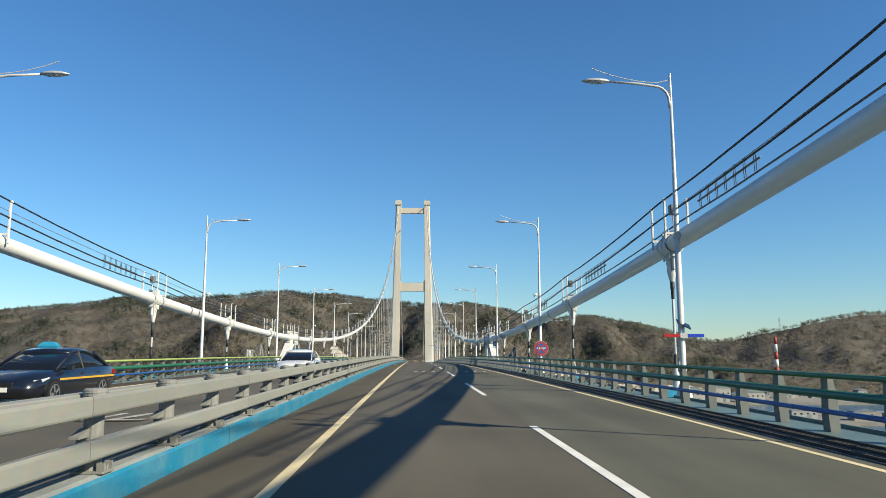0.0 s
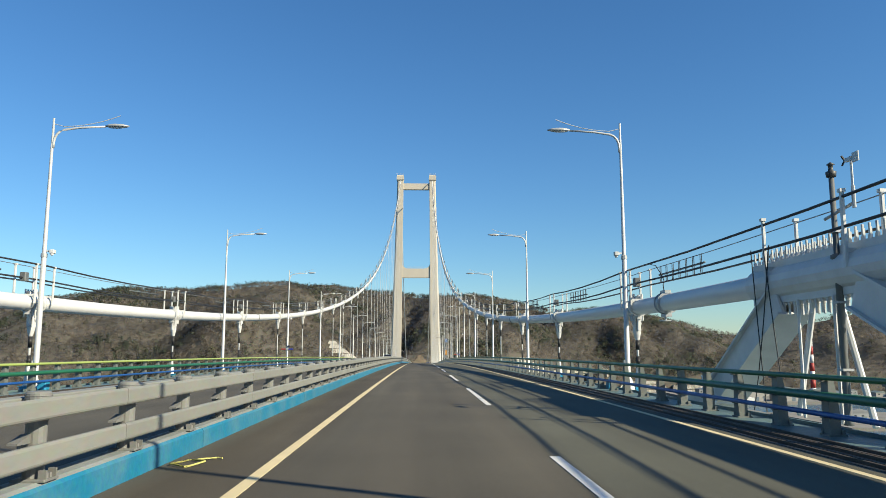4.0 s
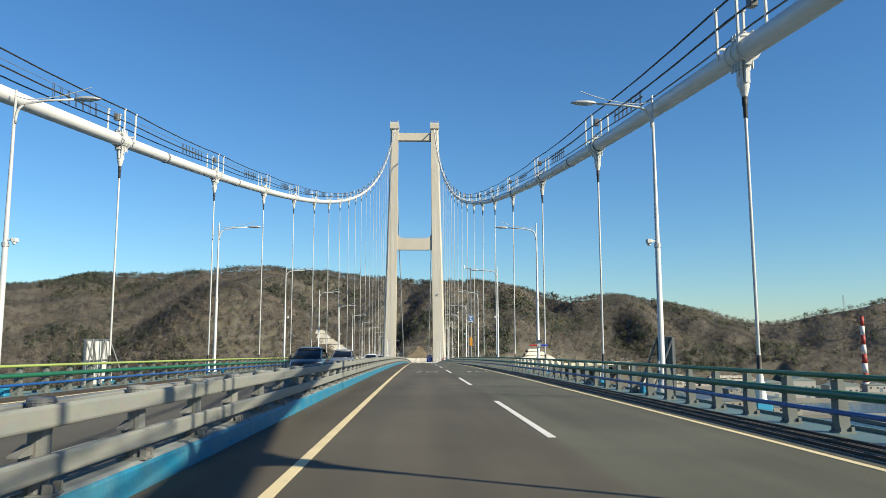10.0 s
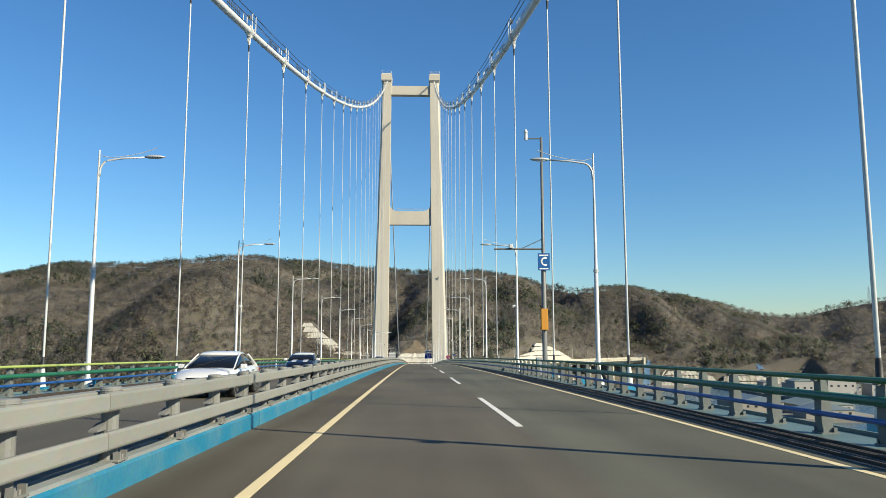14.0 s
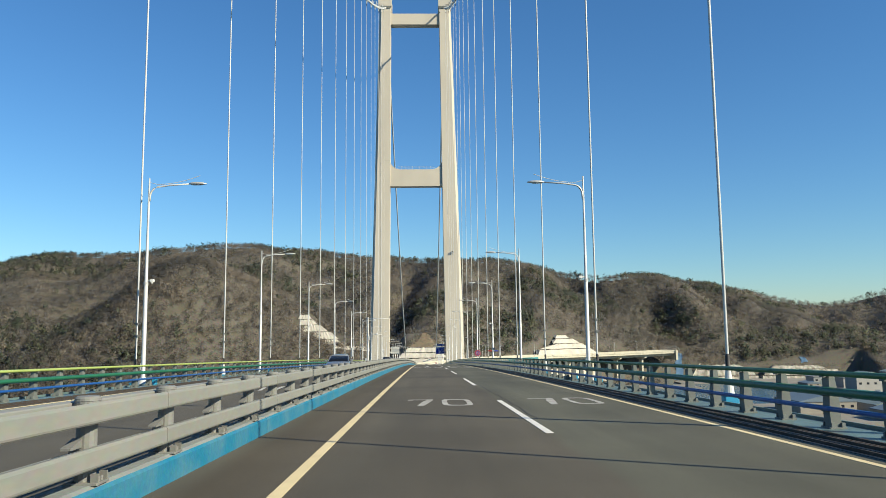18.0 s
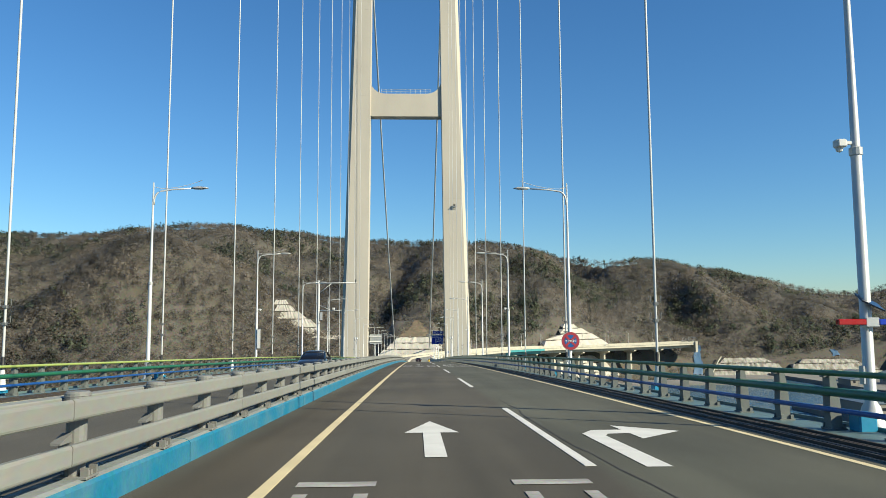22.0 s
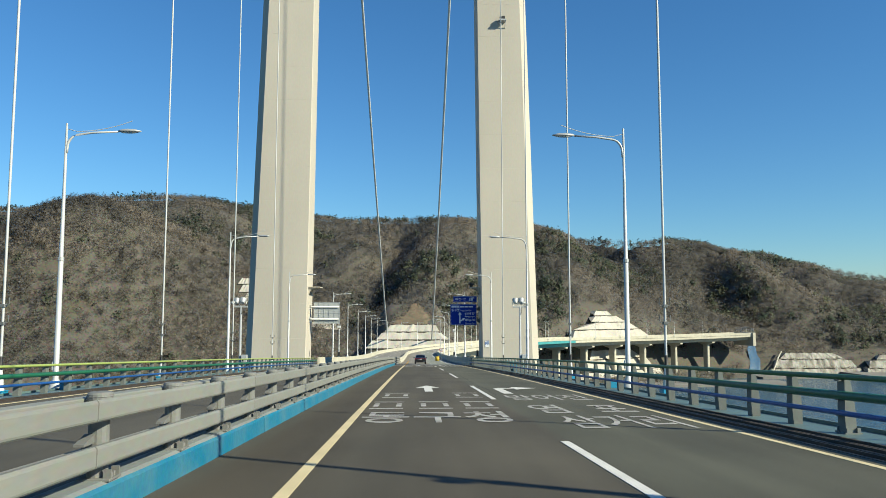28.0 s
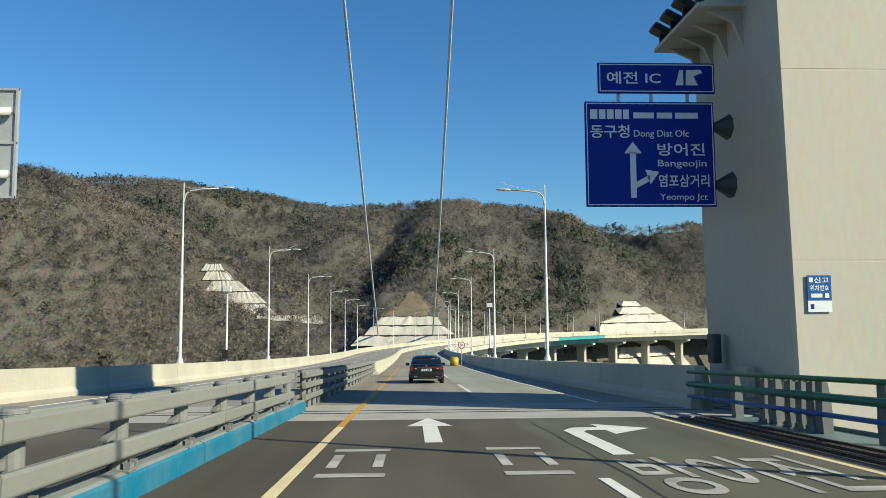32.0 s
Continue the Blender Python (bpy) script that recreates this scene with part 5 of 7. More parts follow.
def direction_sign():
    Y = 573.9
    f = thing("direction_sign", "blue overhead direction sign with white Korean and English place names", "road sign", m=pose(7.66, Y, ZD - 0.10))
    W, z0, z1 = 3.53, 5.28, 8.14
    b = Build().box(0, W, -0.05, 0.03, z0, z1, bev=0.02)
    part("main_panel", b.mesh("main_panel", SIGN_BLUE), f, "blue main panel")
    b = Build()
    panel_frame(b, 0.04, W - 0.04, z0 + 0.04, z1 - 0.04, 0.025)
    part("border", b.mesh("border", SIGN_WHITE), f, "white border line")
    b = Build().box(0.38, W + 0.06, -0.05, 0.03, 8.38, 9.22, bev=0.02)
    part("top_panel", b.mesh("top_panel", SIGN_BLUE), f, "blue top panel")
    b = Build()
    panel_frame(b, 0.42, W + 0.02, 8.42, 9.18, 0.025)
    part("border", b.mesh("border", SIGN_WHITE), f, "white border line")
    b = Build()
    for x in (0.95, 1.85, 2.85):
        b.box(x - 0.04, x + 0.04, 0.03, 0.08, 8.0, 8.6)
    for z in (6.0, 7.4):
        b.tube([(0.2, 0.12, z), (3.5, 0.12, z)], 0.07, 8)
    part("panel_rail", b.mesh("panel_rail", GALV), f, "steel rails behind the panels")
    for z in (5.9, 7.5):
        b = Build()
        b.loft([[(x, 0.12 + q * math.cos(a), z + q * 0.95 * math.sin(a)) for a in [j * math.pi / 4 + 0.39 for j in range(8)]] for x, q in ((3.45, 0.1), (3.62, 0.14), (3.84, 0.28), (4.02, 0.40), (4.06, 0.42))])
        b.box(4.06, 4.12, -0.4, 0.64, z - 0.5, z + 0.5)
        part("bracket", b.mesh("bracket", BRACKET), f, "dark flared bracket bolted to the leg")

    def word(t, x0, x1, zc, h, bold=0.012):
        part("legend", text_mesh("legend", t, x1 - x0, h, SIGN_WHITE, bold), f, "white lettering", pose((x0 + x1) / 2, -0.06, zc, 90, 0, 0))

    word("예전 IC", 0.62, 2.1, 8.8, 0.34)
    word("동구청", 0.14, 1.2, 7.32, 0.36)
    word("Dong Dist Ofc", 1.32, 2.82, 7.24, 0.24, 0.004)
    word("방어진", 1.95, 3.24, 6.83, 0.34)
    word("Bangeojin", 1.95, 3.28, 6.43, 0.24, 0.004)
    word("염포삼거리", 1.96, 3.34, 5.98, 0.34)
    word("Yeompo Jct", 1.98, 3.28, 5.52, 0.22, 0.004)
    # company line kept as plain bars
    for x0, x1 in ((0.14, 0.34), (0.38, 0.56), (0.60, 0.78), (0.82, 1.0), (1.04, 1.2)):
        part("bar", Build().box(x0, x1, -0.06, -0.055, 7.66, 7.92).mesh("bar", SIGN_WHITE), f, "white bar of lettering")
    for x0, x1 in ((1.32, 1.88), (1.96, 2.38), (2.46, 3.08)):
        part("bar", Build().box(x0, x1, -0.06, -0.055, 7.68, 7.84).mesh("bar", SIGN_WHITE), f, "white bar of lettering")
    b = Build()
    b.box(1.20, 1.36, -0.06, -0.055, 5.52, 6.75)
    b.add([(1.04, -0.06, 6.72), (1.52, -0.06, 6.72), (1.28, -0.06, 7.04)], [(0, 1, 2)])
    b.add([(1.36, -0.06, 5.78), (1.36, -0.06, 5.95), (1.72, -0.06, 6.14), (1.72, -0.06, 5.97)], [(0, 3, 2, 1)])
    b.add([(1.60, -0.06, 6.28), (1.98, -0.06, 6.22), (1.74, -0.06, 5.88)], [(0, 2, 1)])
    part("forked_arrow", b.mesh("forked_arrow", SIGN_WHITE), f, "white forked arrow")
    b = Build()
    b.add([(2.5, -0.06, 8.6), (2.72, -0.06, 8.6), (2.72, -0.06, 9.02), (2.62, -0.06, 9.02)], [(0, 1, 2, 3)])
    b.add([(2.78, -0.06, 8.6), (3.12, -0.06, 8.6), (3.0, -0.06, 8.85), (3.25, -0.06, 8.95), (3.2, -0.06, 9.04), (2.8, -0.06, 9.02)], [(0, 1, 2, 5), (2, 3, 4, 5)])
    part("road_symbol", b.mesh("road_symbol", SIGN_WHITE), f, "white interchange symbol")


direction_sign()


def sign_back():
    """Back of the panel for oncoming traffic."""
    f = thing("sign_back", "grey back of a framed overhead sign on tubular brackets", "road sign", m=pose(-9.0, 573.9, ZD))
    part("sheet", Build().box(-1.75, 1.75, 0.0, 0.05, 5.4, 8.3).mesh("sheet", SIGN_BACK), f)
    b = Build()
    for j in range(6):
        x = -1.72 + j * 0.688
        b.box(x - 0.03, x + 0.03, -0.06, 0.0, 5.4, 8.3)
    for z in (5.43, 6.85, 8.27):
        b.box(-1.75, 1.75, -0.05, 0.0, z - 0.03, z + 0.03)
    part("ribs", b.mesh("ribs", GALV), f, "aluminium ribs")
    for z in (6.0, 7.65):
        b = Build().tube([(-2.2, -0.16, z), (-1.9, -0.16, z), (1.62, -0.16, z)], [0.24, 0.12, 0.11], 12)
        part("bracket_tube", b.mesh("bracket_tube", CAST, True), f, "white tubular bracket")
        b = Build().box(-2.36, -2.28, -0.5, 0.2, z - 0.36, z + 0.36)
        for q in (-0.26, 0.0, 0.26):
            b.box(-2.28, -2.0, -0.3, 0.0, z + q - 0.03, z + q + 0.03)
        part("wall_plate", b.mesh("wall_plate", CAST), f, "white bolted wall plate")


sign_back()
location_plate(12.36, Y_TOWER - 0.03, ZD + 2.62)
for s in (1, -1):
    f = thing("wall_box", "small grey electrical box on the tower leg by the walkway", "electrical box", "boxes on the tower legs", m=pose(s * 11.42, 573.0, ZD))
    part("box_body", Build().box(-0.14, 0.1, -0.3, 0.3, 0.25, 1.0, bev=0.03).mesh("box_body", PARAPET), f)
    part("cowl", Build().box(-0.15, 0.1, 1.65, 2.1, 0.95, 1.75, bev=0.05).mesh("cowl", BRACKET), f)


# ---- approach viaduct beyond the tower ----
b = Build().sweep(rect(-10.4, 10.4, -0.5, 0.0), 577.0, S_LAST, 8)
approach = thing("approach_road", "pale worn concrete approach road curving away to a viaduct", "road", kind="structure", me=b.mesh("approach_road", ASPHALT_OLD))
b = Build()
for o in (8.64, -8.64):
    b.sweep(rect(o - 0.06, o + 0.06, 0.0, 0.006), 577.2, S_LAST, 8)
for k in range(30):
    b.sweep(rect(5.26, 5.4, 0.0, 0.006), 584 + 19.4 * k, 592 + 19.4 * k, 4)
    b.sweep(rect(-5.3, -5.16, 0.0, 0.006), 584 + 19.4 * k, 592 + 19.4 * k, 4)
thing("approach_lines", "white lane lines on the approach road", "road line", kind="structure", me=b.mesh("approach_lines", LINE_W))
b = Build().sweep(rect(1.46, 1.61, 0.008, 0.014), 570.0, 640, 8)
b.sweep(rect(-1.74, -1.58, 0.0, 0.006), 577.2, 640, 8)
thing("approach_median_lines", "bright amber-yellow median line on the approach", "road line", kind="structure", me=b.mesh("approach_median_lines", LINE_AMBER))

PARA = [(0.0, -0.3), (0.42, -0.3), (0.42, 0.18), (0.30, 0.36), (0.27, 1.12), (0.0, 1.12)]
for s, s0 in ((1, 573.9), (-1, 578.2)):
    wall_ = thing("parapet", "cream concrete parapet wall along the approach", "parapet", "parapets of the approach", "structure")
    st = s0
    while st < S_LAST - 1:
        L = min(9.8, S_LAST - st)
        prof = [(s * (10.72 - x), z) for x, z in PARA]
        part("parapet_block", Build().sweep(prof if s < 0 else prof[::-1], st, st + L - 0.03, 5).mesh("parapet_block", PARAPET), wall_)
        st += L
b = Build().sweep([(-0.42, -0.1), (0.42, -0.1), (0.42, 0.1), (0.2, 0.35), (0.13, 0.95), (-0.13, 0.95), (-0.2, 0.35), (-0.42, 0.1)], 612, S_LAST, 8)
thing("median_wall", "pale concrete median wall on the approach", "barrier", kind="structure", me=b.mesh("median_wall", PARAPET))
SECTION = [(-10.6, -0.5), (-10.6, -2.0), (-7.0, -2.5), (-6.2, -4.6), (6.2, -4.6), (7.0, -2.5), (10.6, -2.0), (10.6, -0.5)]
for name, label, mat, s0, s1 in (("approach_girder", "pale concrete box girder of the approach", PARAPET, 577.5, 936), ("steel_girder", "teal painted steel box girder of the curved viaduct", TEAL, 936, 988), ("viaduct_girder", "pale concrete girder of the curved viaduct", PARAPET, 988, S_LAST)):
    thing(name, label, "girder", kind="structure", me=Build().sweep(SECTION, s0, s1, 8).mesh(name, mat))
for k in range(17):
    s = 629 + 32.0 * k
    p = at(s, 0)
    a = 0 if s < S_CURVE else -math.degrees((s - S_CURVE) / R_CURVE)
    f = thing("viaduct_pier", "pale concrete single-column pier with broad cap under the viaduct", "pier", "piers of the approach viaduct", m=pose(p[0], p[1], p[2], 0, 0, a))
    b = Build()
    b.loft([[(-w, y, z) for w, z in ((8.0, -4.6), (8.0, -5.5), (2.6, -7.0), (-2.6, -7.0), (-8.0, -5.5), (-8.0, -4.6))] for y in (-1.3, 1.3)])
    part("pier_cap", b.mesh("pier_cap", PARAPET), f)
    part("column", Build().box(-2.5, 2.5, -1.15, 1.15, -58 - p[2] if s < 820 else -34, -6.95, bev=0.3).mesh("column", PARAPET), f)
p = at(S_LAST, 0)
a = -math.degrees((S_LAST - S_CURVE) / R_CURVE)
f = thing("viaduct_abutment", "pale concrete abutment at the end of the viaduct", "abutment", m=pose(p[0], p[1], p[2], 0, 0, a))
part("abutment_wall", Build().box(-12, 12, 0.0, 2.4, -9, 1.2).mesh("abutment_wall", PARAPET), f)
b = Build()
for x in range(-11, 12, 2):
    b.tube([(x, 1.2, 1.2), (x, 1.2, 5.0)], 0.08, 6)
b.tube([(-11, 1.2, 5.0), (11, 1.2, 5.0)], 0.08, 6).tube([(-11, 1.2, 3.2), (11, 1.2, 3.2)], 0.08, 6)
part("fence", b.mesh("fence", GALV), f, "tall mesh fence frame")


def lamp_on_approach(s, st, off):
    p = at(st, s * off)
    a = 0 if st < S_CURVE else -math.degrees((st - S_CURVE) / R_CURVE)
    f = thing("street_lamp", "tall pale grey street lamp behind the concrete parapet", "street lamp", "street lamps of the approach", m=pose(p[0], p[1], p[2] + 1.1, 0, 0, a))
    for name, me, lab in LAMPS[s]:
        part(name, me, f, lab)


for k in range(19):
    lamp_on_approach(-1, 600 + 27.5 * k, 11.0)
    lamp_on_approach(1, 600.4 + 29.3 * k, 11.4)
for s, st, off in ((-1, 612.0, 11.2), (1, 634.5, 11.4)):
    p = at(st, s * off)
    f = thing("camera_mast", "slim grey mast with white camera box beside the approach", "camera mast", "camera masts on the approach", m=pose(p[0], p[1], p[2]))
    b = Build()
    lathe(b, [(0.12, 0), (0.1, 0.2), (0.07, 6.4), (0, 6.42)], 8)
    part("mast", b.mesh("mast", POLE, True), f)
    part("camera_box", Build().box(-0.35, 0.3, -0.22, 0.22, 6.4, 6.85, bev=0.06).mesh("camera_box", CAST), f, "white camera box")
    part("control_box", Build().box(-0.22, 0.22, -0.3, -0.08, 1.3, 2.0, bev=0.03).mesh("control_box", STEEL_DARK), f, "dark control box")
p = at(640, 7.9)
f = thing("crash_cushion", "yellow crash cushion at the exit divide", "crash cushion", m=pose(*p))
for k in range(3):
    part("cushion_cell", Build().tube([(0, k * 0.95, 0), (0, k * 0.95, 0.9)], 0.45, 14).mesh("cushion_cell", YELLOW, True), f)
f = thing("speed_limit_sign", "small round speed limit sign on a post at the divide", "road sign", m=pose(p[0] + 0.9, p[1] + 1.5, p[2]))
part("post", Build().tube([(0, 0, 0), (0, 0, 2.2)], 0.04, 8).mesh("post", GALV), f)
b = Build()
b.loft([[(0.42 * math.cos(a), y, 2.3 + 0.42 * math.sin(a)) for a in [j * math.pi / 12 for j in range(24)]][::-1] for y in (0, -0.03)])
part("ring", b.mesh("ring", SIGN_RED), f, "red ring")
b = Build()
b.loft([[(0.32 * math.cos(a), y, 2.3 + 0.32 * math.sin(a)) for a in [j * math.pi / 12 for j in range(24)]][::-1] for y in (-0.032, -0.04)])
part("face", b.mesh("face", SIGN_WHITE), f, "white face")
part("number", text_mesh("number", "60", 0.36, 0.3, BLACK, 0.02), f, "black number", pose(0, -0.045, 2.3, 90, 0, 0))


# ---- water, hills and shore ----
def water_surface():
    m = bpy.data.materials.new("harbour water")
    m.use_nodes = True
    n, l = m.node_tree.nodes, m.node_tree.links
    bs = n["Principled BSDF"]
    bs.inputs["Base Color"].default_value = (0.04, 0.09, 0.13, 1)
    bs.inputs["Roughness"].default_value = 0.22
    tc = n.new("ShaderNodeTexCoord")
    nz = n.new("ShaderNodeTexNoise")
    nz.inputs["Scale"].default_value = 0.25
    nz.inputs["Detail"].default_value = 6
    l.new(tc.outputs["Object"], nz.inputs["Vector"])
    bp = n.new("ShaderNodeBump")
    bp.inputs["Strength"].default_value = 0.9
    bp.inputs["Distance"].default_value = 1.2
    l.new(nz.outputs["Fac"], bp.inputs["Height"])
    l.new(bp.outputs[0], bs.inputs["Normal"])
    return m


Z_WATER = -60.0
thing("water", "dark blue harbour water with light ripples", "water", kind="structure", me=data("water", [(-4200, -4000, Z_WATER), (4200, -4000, Z_WATER), (4200, 4000, Z_WATER), (-4200, 4000, Z_WATER)], [(0, 1, 2, 3)], water_surface()))

# crest of the hills: place across, distance along, height
CREST = [(-1500, 1462, 69), (-840, 1460, 88), (-700, 1462, 101), (-620, 1450, 109), (-560, 1377, 109), (-500, 1320, 105), (-450, 1352, 107), (-400, 1289, 100), (-350, 1249, 101), (-310, 1215, 99), (-275, 1265, 110), (-240, 1345, 119), (-205, 1375, 114), (-170, 1490, 124), (-135, 1530, 123), (-100, 1525, 117), (-70, 1500, 114), (-45, 1461, 110), (-20, 1390, 100), (5, 1330, 94), (30, 1294, 89), (55, 1328, 93), (80, 1345, 93), (105, 1400, 101), (130, 1350, 92), (155, 1375, 90), (185, 1430, 90), (215, 1440, 82), (250, 1290, 63), (285, 1285, 66), (320, 1351, 72), (360, 1403, 74), (400, 1445, 71), (440, 1450, 65), (480, 1440, 57), (520, 1410, 45), (555, 1365, 31), (597, 1320, 25), (639, 1280, 39), (668, 1240, 46), (691, 1217, 52), (740, 1226, 62), (820, 1255, 74), (1500, 1289, 84)]
CX, CY, CZ = [np.array(c, float) for c in zip(*CREST)]


# terraced cuts in the foot of the slope: place, turn, and tiers (start, end, height, set-in at both ends)
CUT_AHEAD = (-7, 892, -30.5, 0, [(-18, 27, 4.8, 4, 1), (-12, 30, 4.4, 3, 5), (-7.5, 24, 4.4, 3, 2)])
CUT_VIADUCT = (147, 1008, -28, 35, [(-42, 42, 5.5, 5, 6), (-37, 35, 5.2, 26, 8), (-14, 25, 4.8, 8, 8), (-6, 14, 3.8, 4, 4)])
CUT_PORTAL = (-86, 962, -22, 0, [(3, 42, 5.8, 1, 3), (-8, 14.5, 6.2, 3, 8), (-20, 8, 7.0, 5, 8), (-28, -2.6, 6.6, 3, 8), (-31, -13, 5.6, 2, 5), (-33, -19.7, 4.6, 2, 3)])
LEAN, STEP = 0.55, 1.2


def foot_y(x):
    """Where the slope meets the level of the road."""
    return np.interp(x, [-1500, -600, -300, -150, 0, 160, 200, 270, 420, 560, 700, 1500], [1000, 880, 900, 930, 915, 1015, 1040, 1096, 1080, 1020, 975, 950])


def cut_weight(cut, x, y):
    """How far a place belongs to a cut, and the level of the cut there."""
    x0, y0, z0, turn, tiers = cut
    c, sn = math.cos(math.radians(turn)), math.sin(math.radians(turn))
    lx, ly = (x - x0) * c + (y - y0) * sn, -(x - x0) * sn + (y - y0) * c
    ends, level, b, z = [0.0], [z0], 0.0, z0
    mids, xa, xb = [], [], []
    for a, e, h, ta, tb in tiers:
        mids.append(b + h * LEAN / 2)
        xa.append(a + ta / 2)
        xb.append(e - tb / 2)
        b += h * LEAN + STEP
        z += h
        ends.append(b)
        level.append(z)
    T = np.interp(ly, [-24] + ends + [b + 26], [z0 - 12] + level + [z + 17])
    lo, hi = np.interp(ly, mids, xa), np.interp(ly, mids, xb)
    out = np.maximum(np.maximum(lo - lx, lx - hi), 0)
    out = np.hypot(out, np.maximum(np.maximum(-ly - 4, ly - b - (20 if cut is CUT_AHEAD else 2)), 0) * 0.75)
    return np.clip(1 - out / 15.0, 0, 1) ** 1.2, T


def hill_z(x, y):
    x, y = np.asarray(x, float), np.asarray(y, float)
    yc, zc, yf = np.interp(x, CX, CY), np.interp(x, CX, CZ), foot_y(x)
    t = (y - yf) / np.maximum(yc - yf, 60)
    up = -27 + (zc + 27) * np.clip(t, 0, 1) ** 0.78
    back = zc - 0.18 * (y - yc)
    low = -27 + (y - yf) * 0.62
    z = np.where(t < 0, low, np.where(t > 1, back, up))
    spur = 7.0 * np.sin(x * 0.021 + 1.1 * np.sin(y * 0.012)) + 4.0 * np.sin(x * 0.047 + y * 0.02) + 2.5 * np.sin(x * 0.09 - y * 0.05)
    g = lambda c, w: np.exp(-((x - c) / w) ** 2)
    skew = x - 0.10 * (y - 950)
    gs = lambda c, w: np.exp(-((skew - c) / w) ** 2)
    spur = spur + 6 * gs(14, 34) - 21 * gs(-34, 24) + 12 * g(-190, 60) - 12 * g(-330, 50) + 12 * g(150, 45) - 10 * gs(85, 25) - 15 * gs(262, 32) + 12 * g(330, 40) - 12 * g(390, 30) + 5 * g(440, 40) - 9 * g(530, 40)
    z = z + spur * np.clip(t * 4, 0, 1) * np.clip((1.0 - t) * 3, 0, 1)
    z = z - 16 * np.exp(-((x - 300) / 26) ** 2 - ((y - 1145) / 45) ** 2)
    # near shoulder of the wooded hill beside the road
    z = z + 51 * np.exp(-((x + 221) / 68) ** 2 - ((y - 965) / 85) ** 2)
    for cut in (CUT_AHEAD, CUT_VIADUCT, CUT_PORTAL):
        w, T = cut_weight(cut, x, y)
        z = z * (1 - w) + (T - 1.4) * w
    # cleared strip under the curving viaduct
    off = np.hypot(R_CURVE - x, y - S_CURVE) - R_CURVE
    cap = np.where(off > 0, -56 + np.maximum(off - 5, 0) * 2.3, -56 - np.maximum(-off - 8, 0) * 0.35)
    cap = cap + np.maximum(x - 256, 0) * 1.6
    z = np.where((x > -20) & (x < 330) & (y > 850), np.minimum(z, np.where(np.abs(off) < 40, cap, 999)), z)
    # level quay in front of the retaining walls
    z = np.where((x > 262) & (x < 470) & (y < 1056), np.minimum(z, -61.5), z)
    return np.maximum(z, Z_WATER - 4)


def litter():
    m = surf("leaf litter", (0.105, 0.095, 0.080), 0.95, var=0.55, scale=0.09, fine=0.8, bump=0.6, tint=(0.0901, 0.0819, 0.0573))
    return m


LITTER = litter()
xs = np.concatenate([np.arange(-2400, -700, 60), np.arange(-700, -140, 12), np.arange(-140, 220, 4), np.arange(220, 700, 6), np.arange(700, 2401, 60)])
ys = np.concatenate([np.arange(780, 868, 12), np.arange(868, 1060, 4), np.arange(1060, 1500, 8), np.arange(1500, 2400, 60)])
gx, gy = np.meshgrid(xs, ys)
gz = hill_z(gx, gy)
rng = np.random.default_rng(7)
gz += rng.normal(0, 0.25, gz.shape)
nx, ny = len(xs), len(ys)
ii = (np.arange(ny - 1)[:, None] * nx + np.arange(nx - 1)[None, :]).ravel()
faces = np.stack([ii, ii + 1, ii + nx + 1, ii + nx], 1)
thing("hillside", "brown leaf-littered wooded hillside behind the bridge", "hill", kind="structure", me=data("hillside", np.stack([gx, gy, gz], -1).reshape(-1, 3).tolist(), faces.tolist(), LITTER, smooth=True))


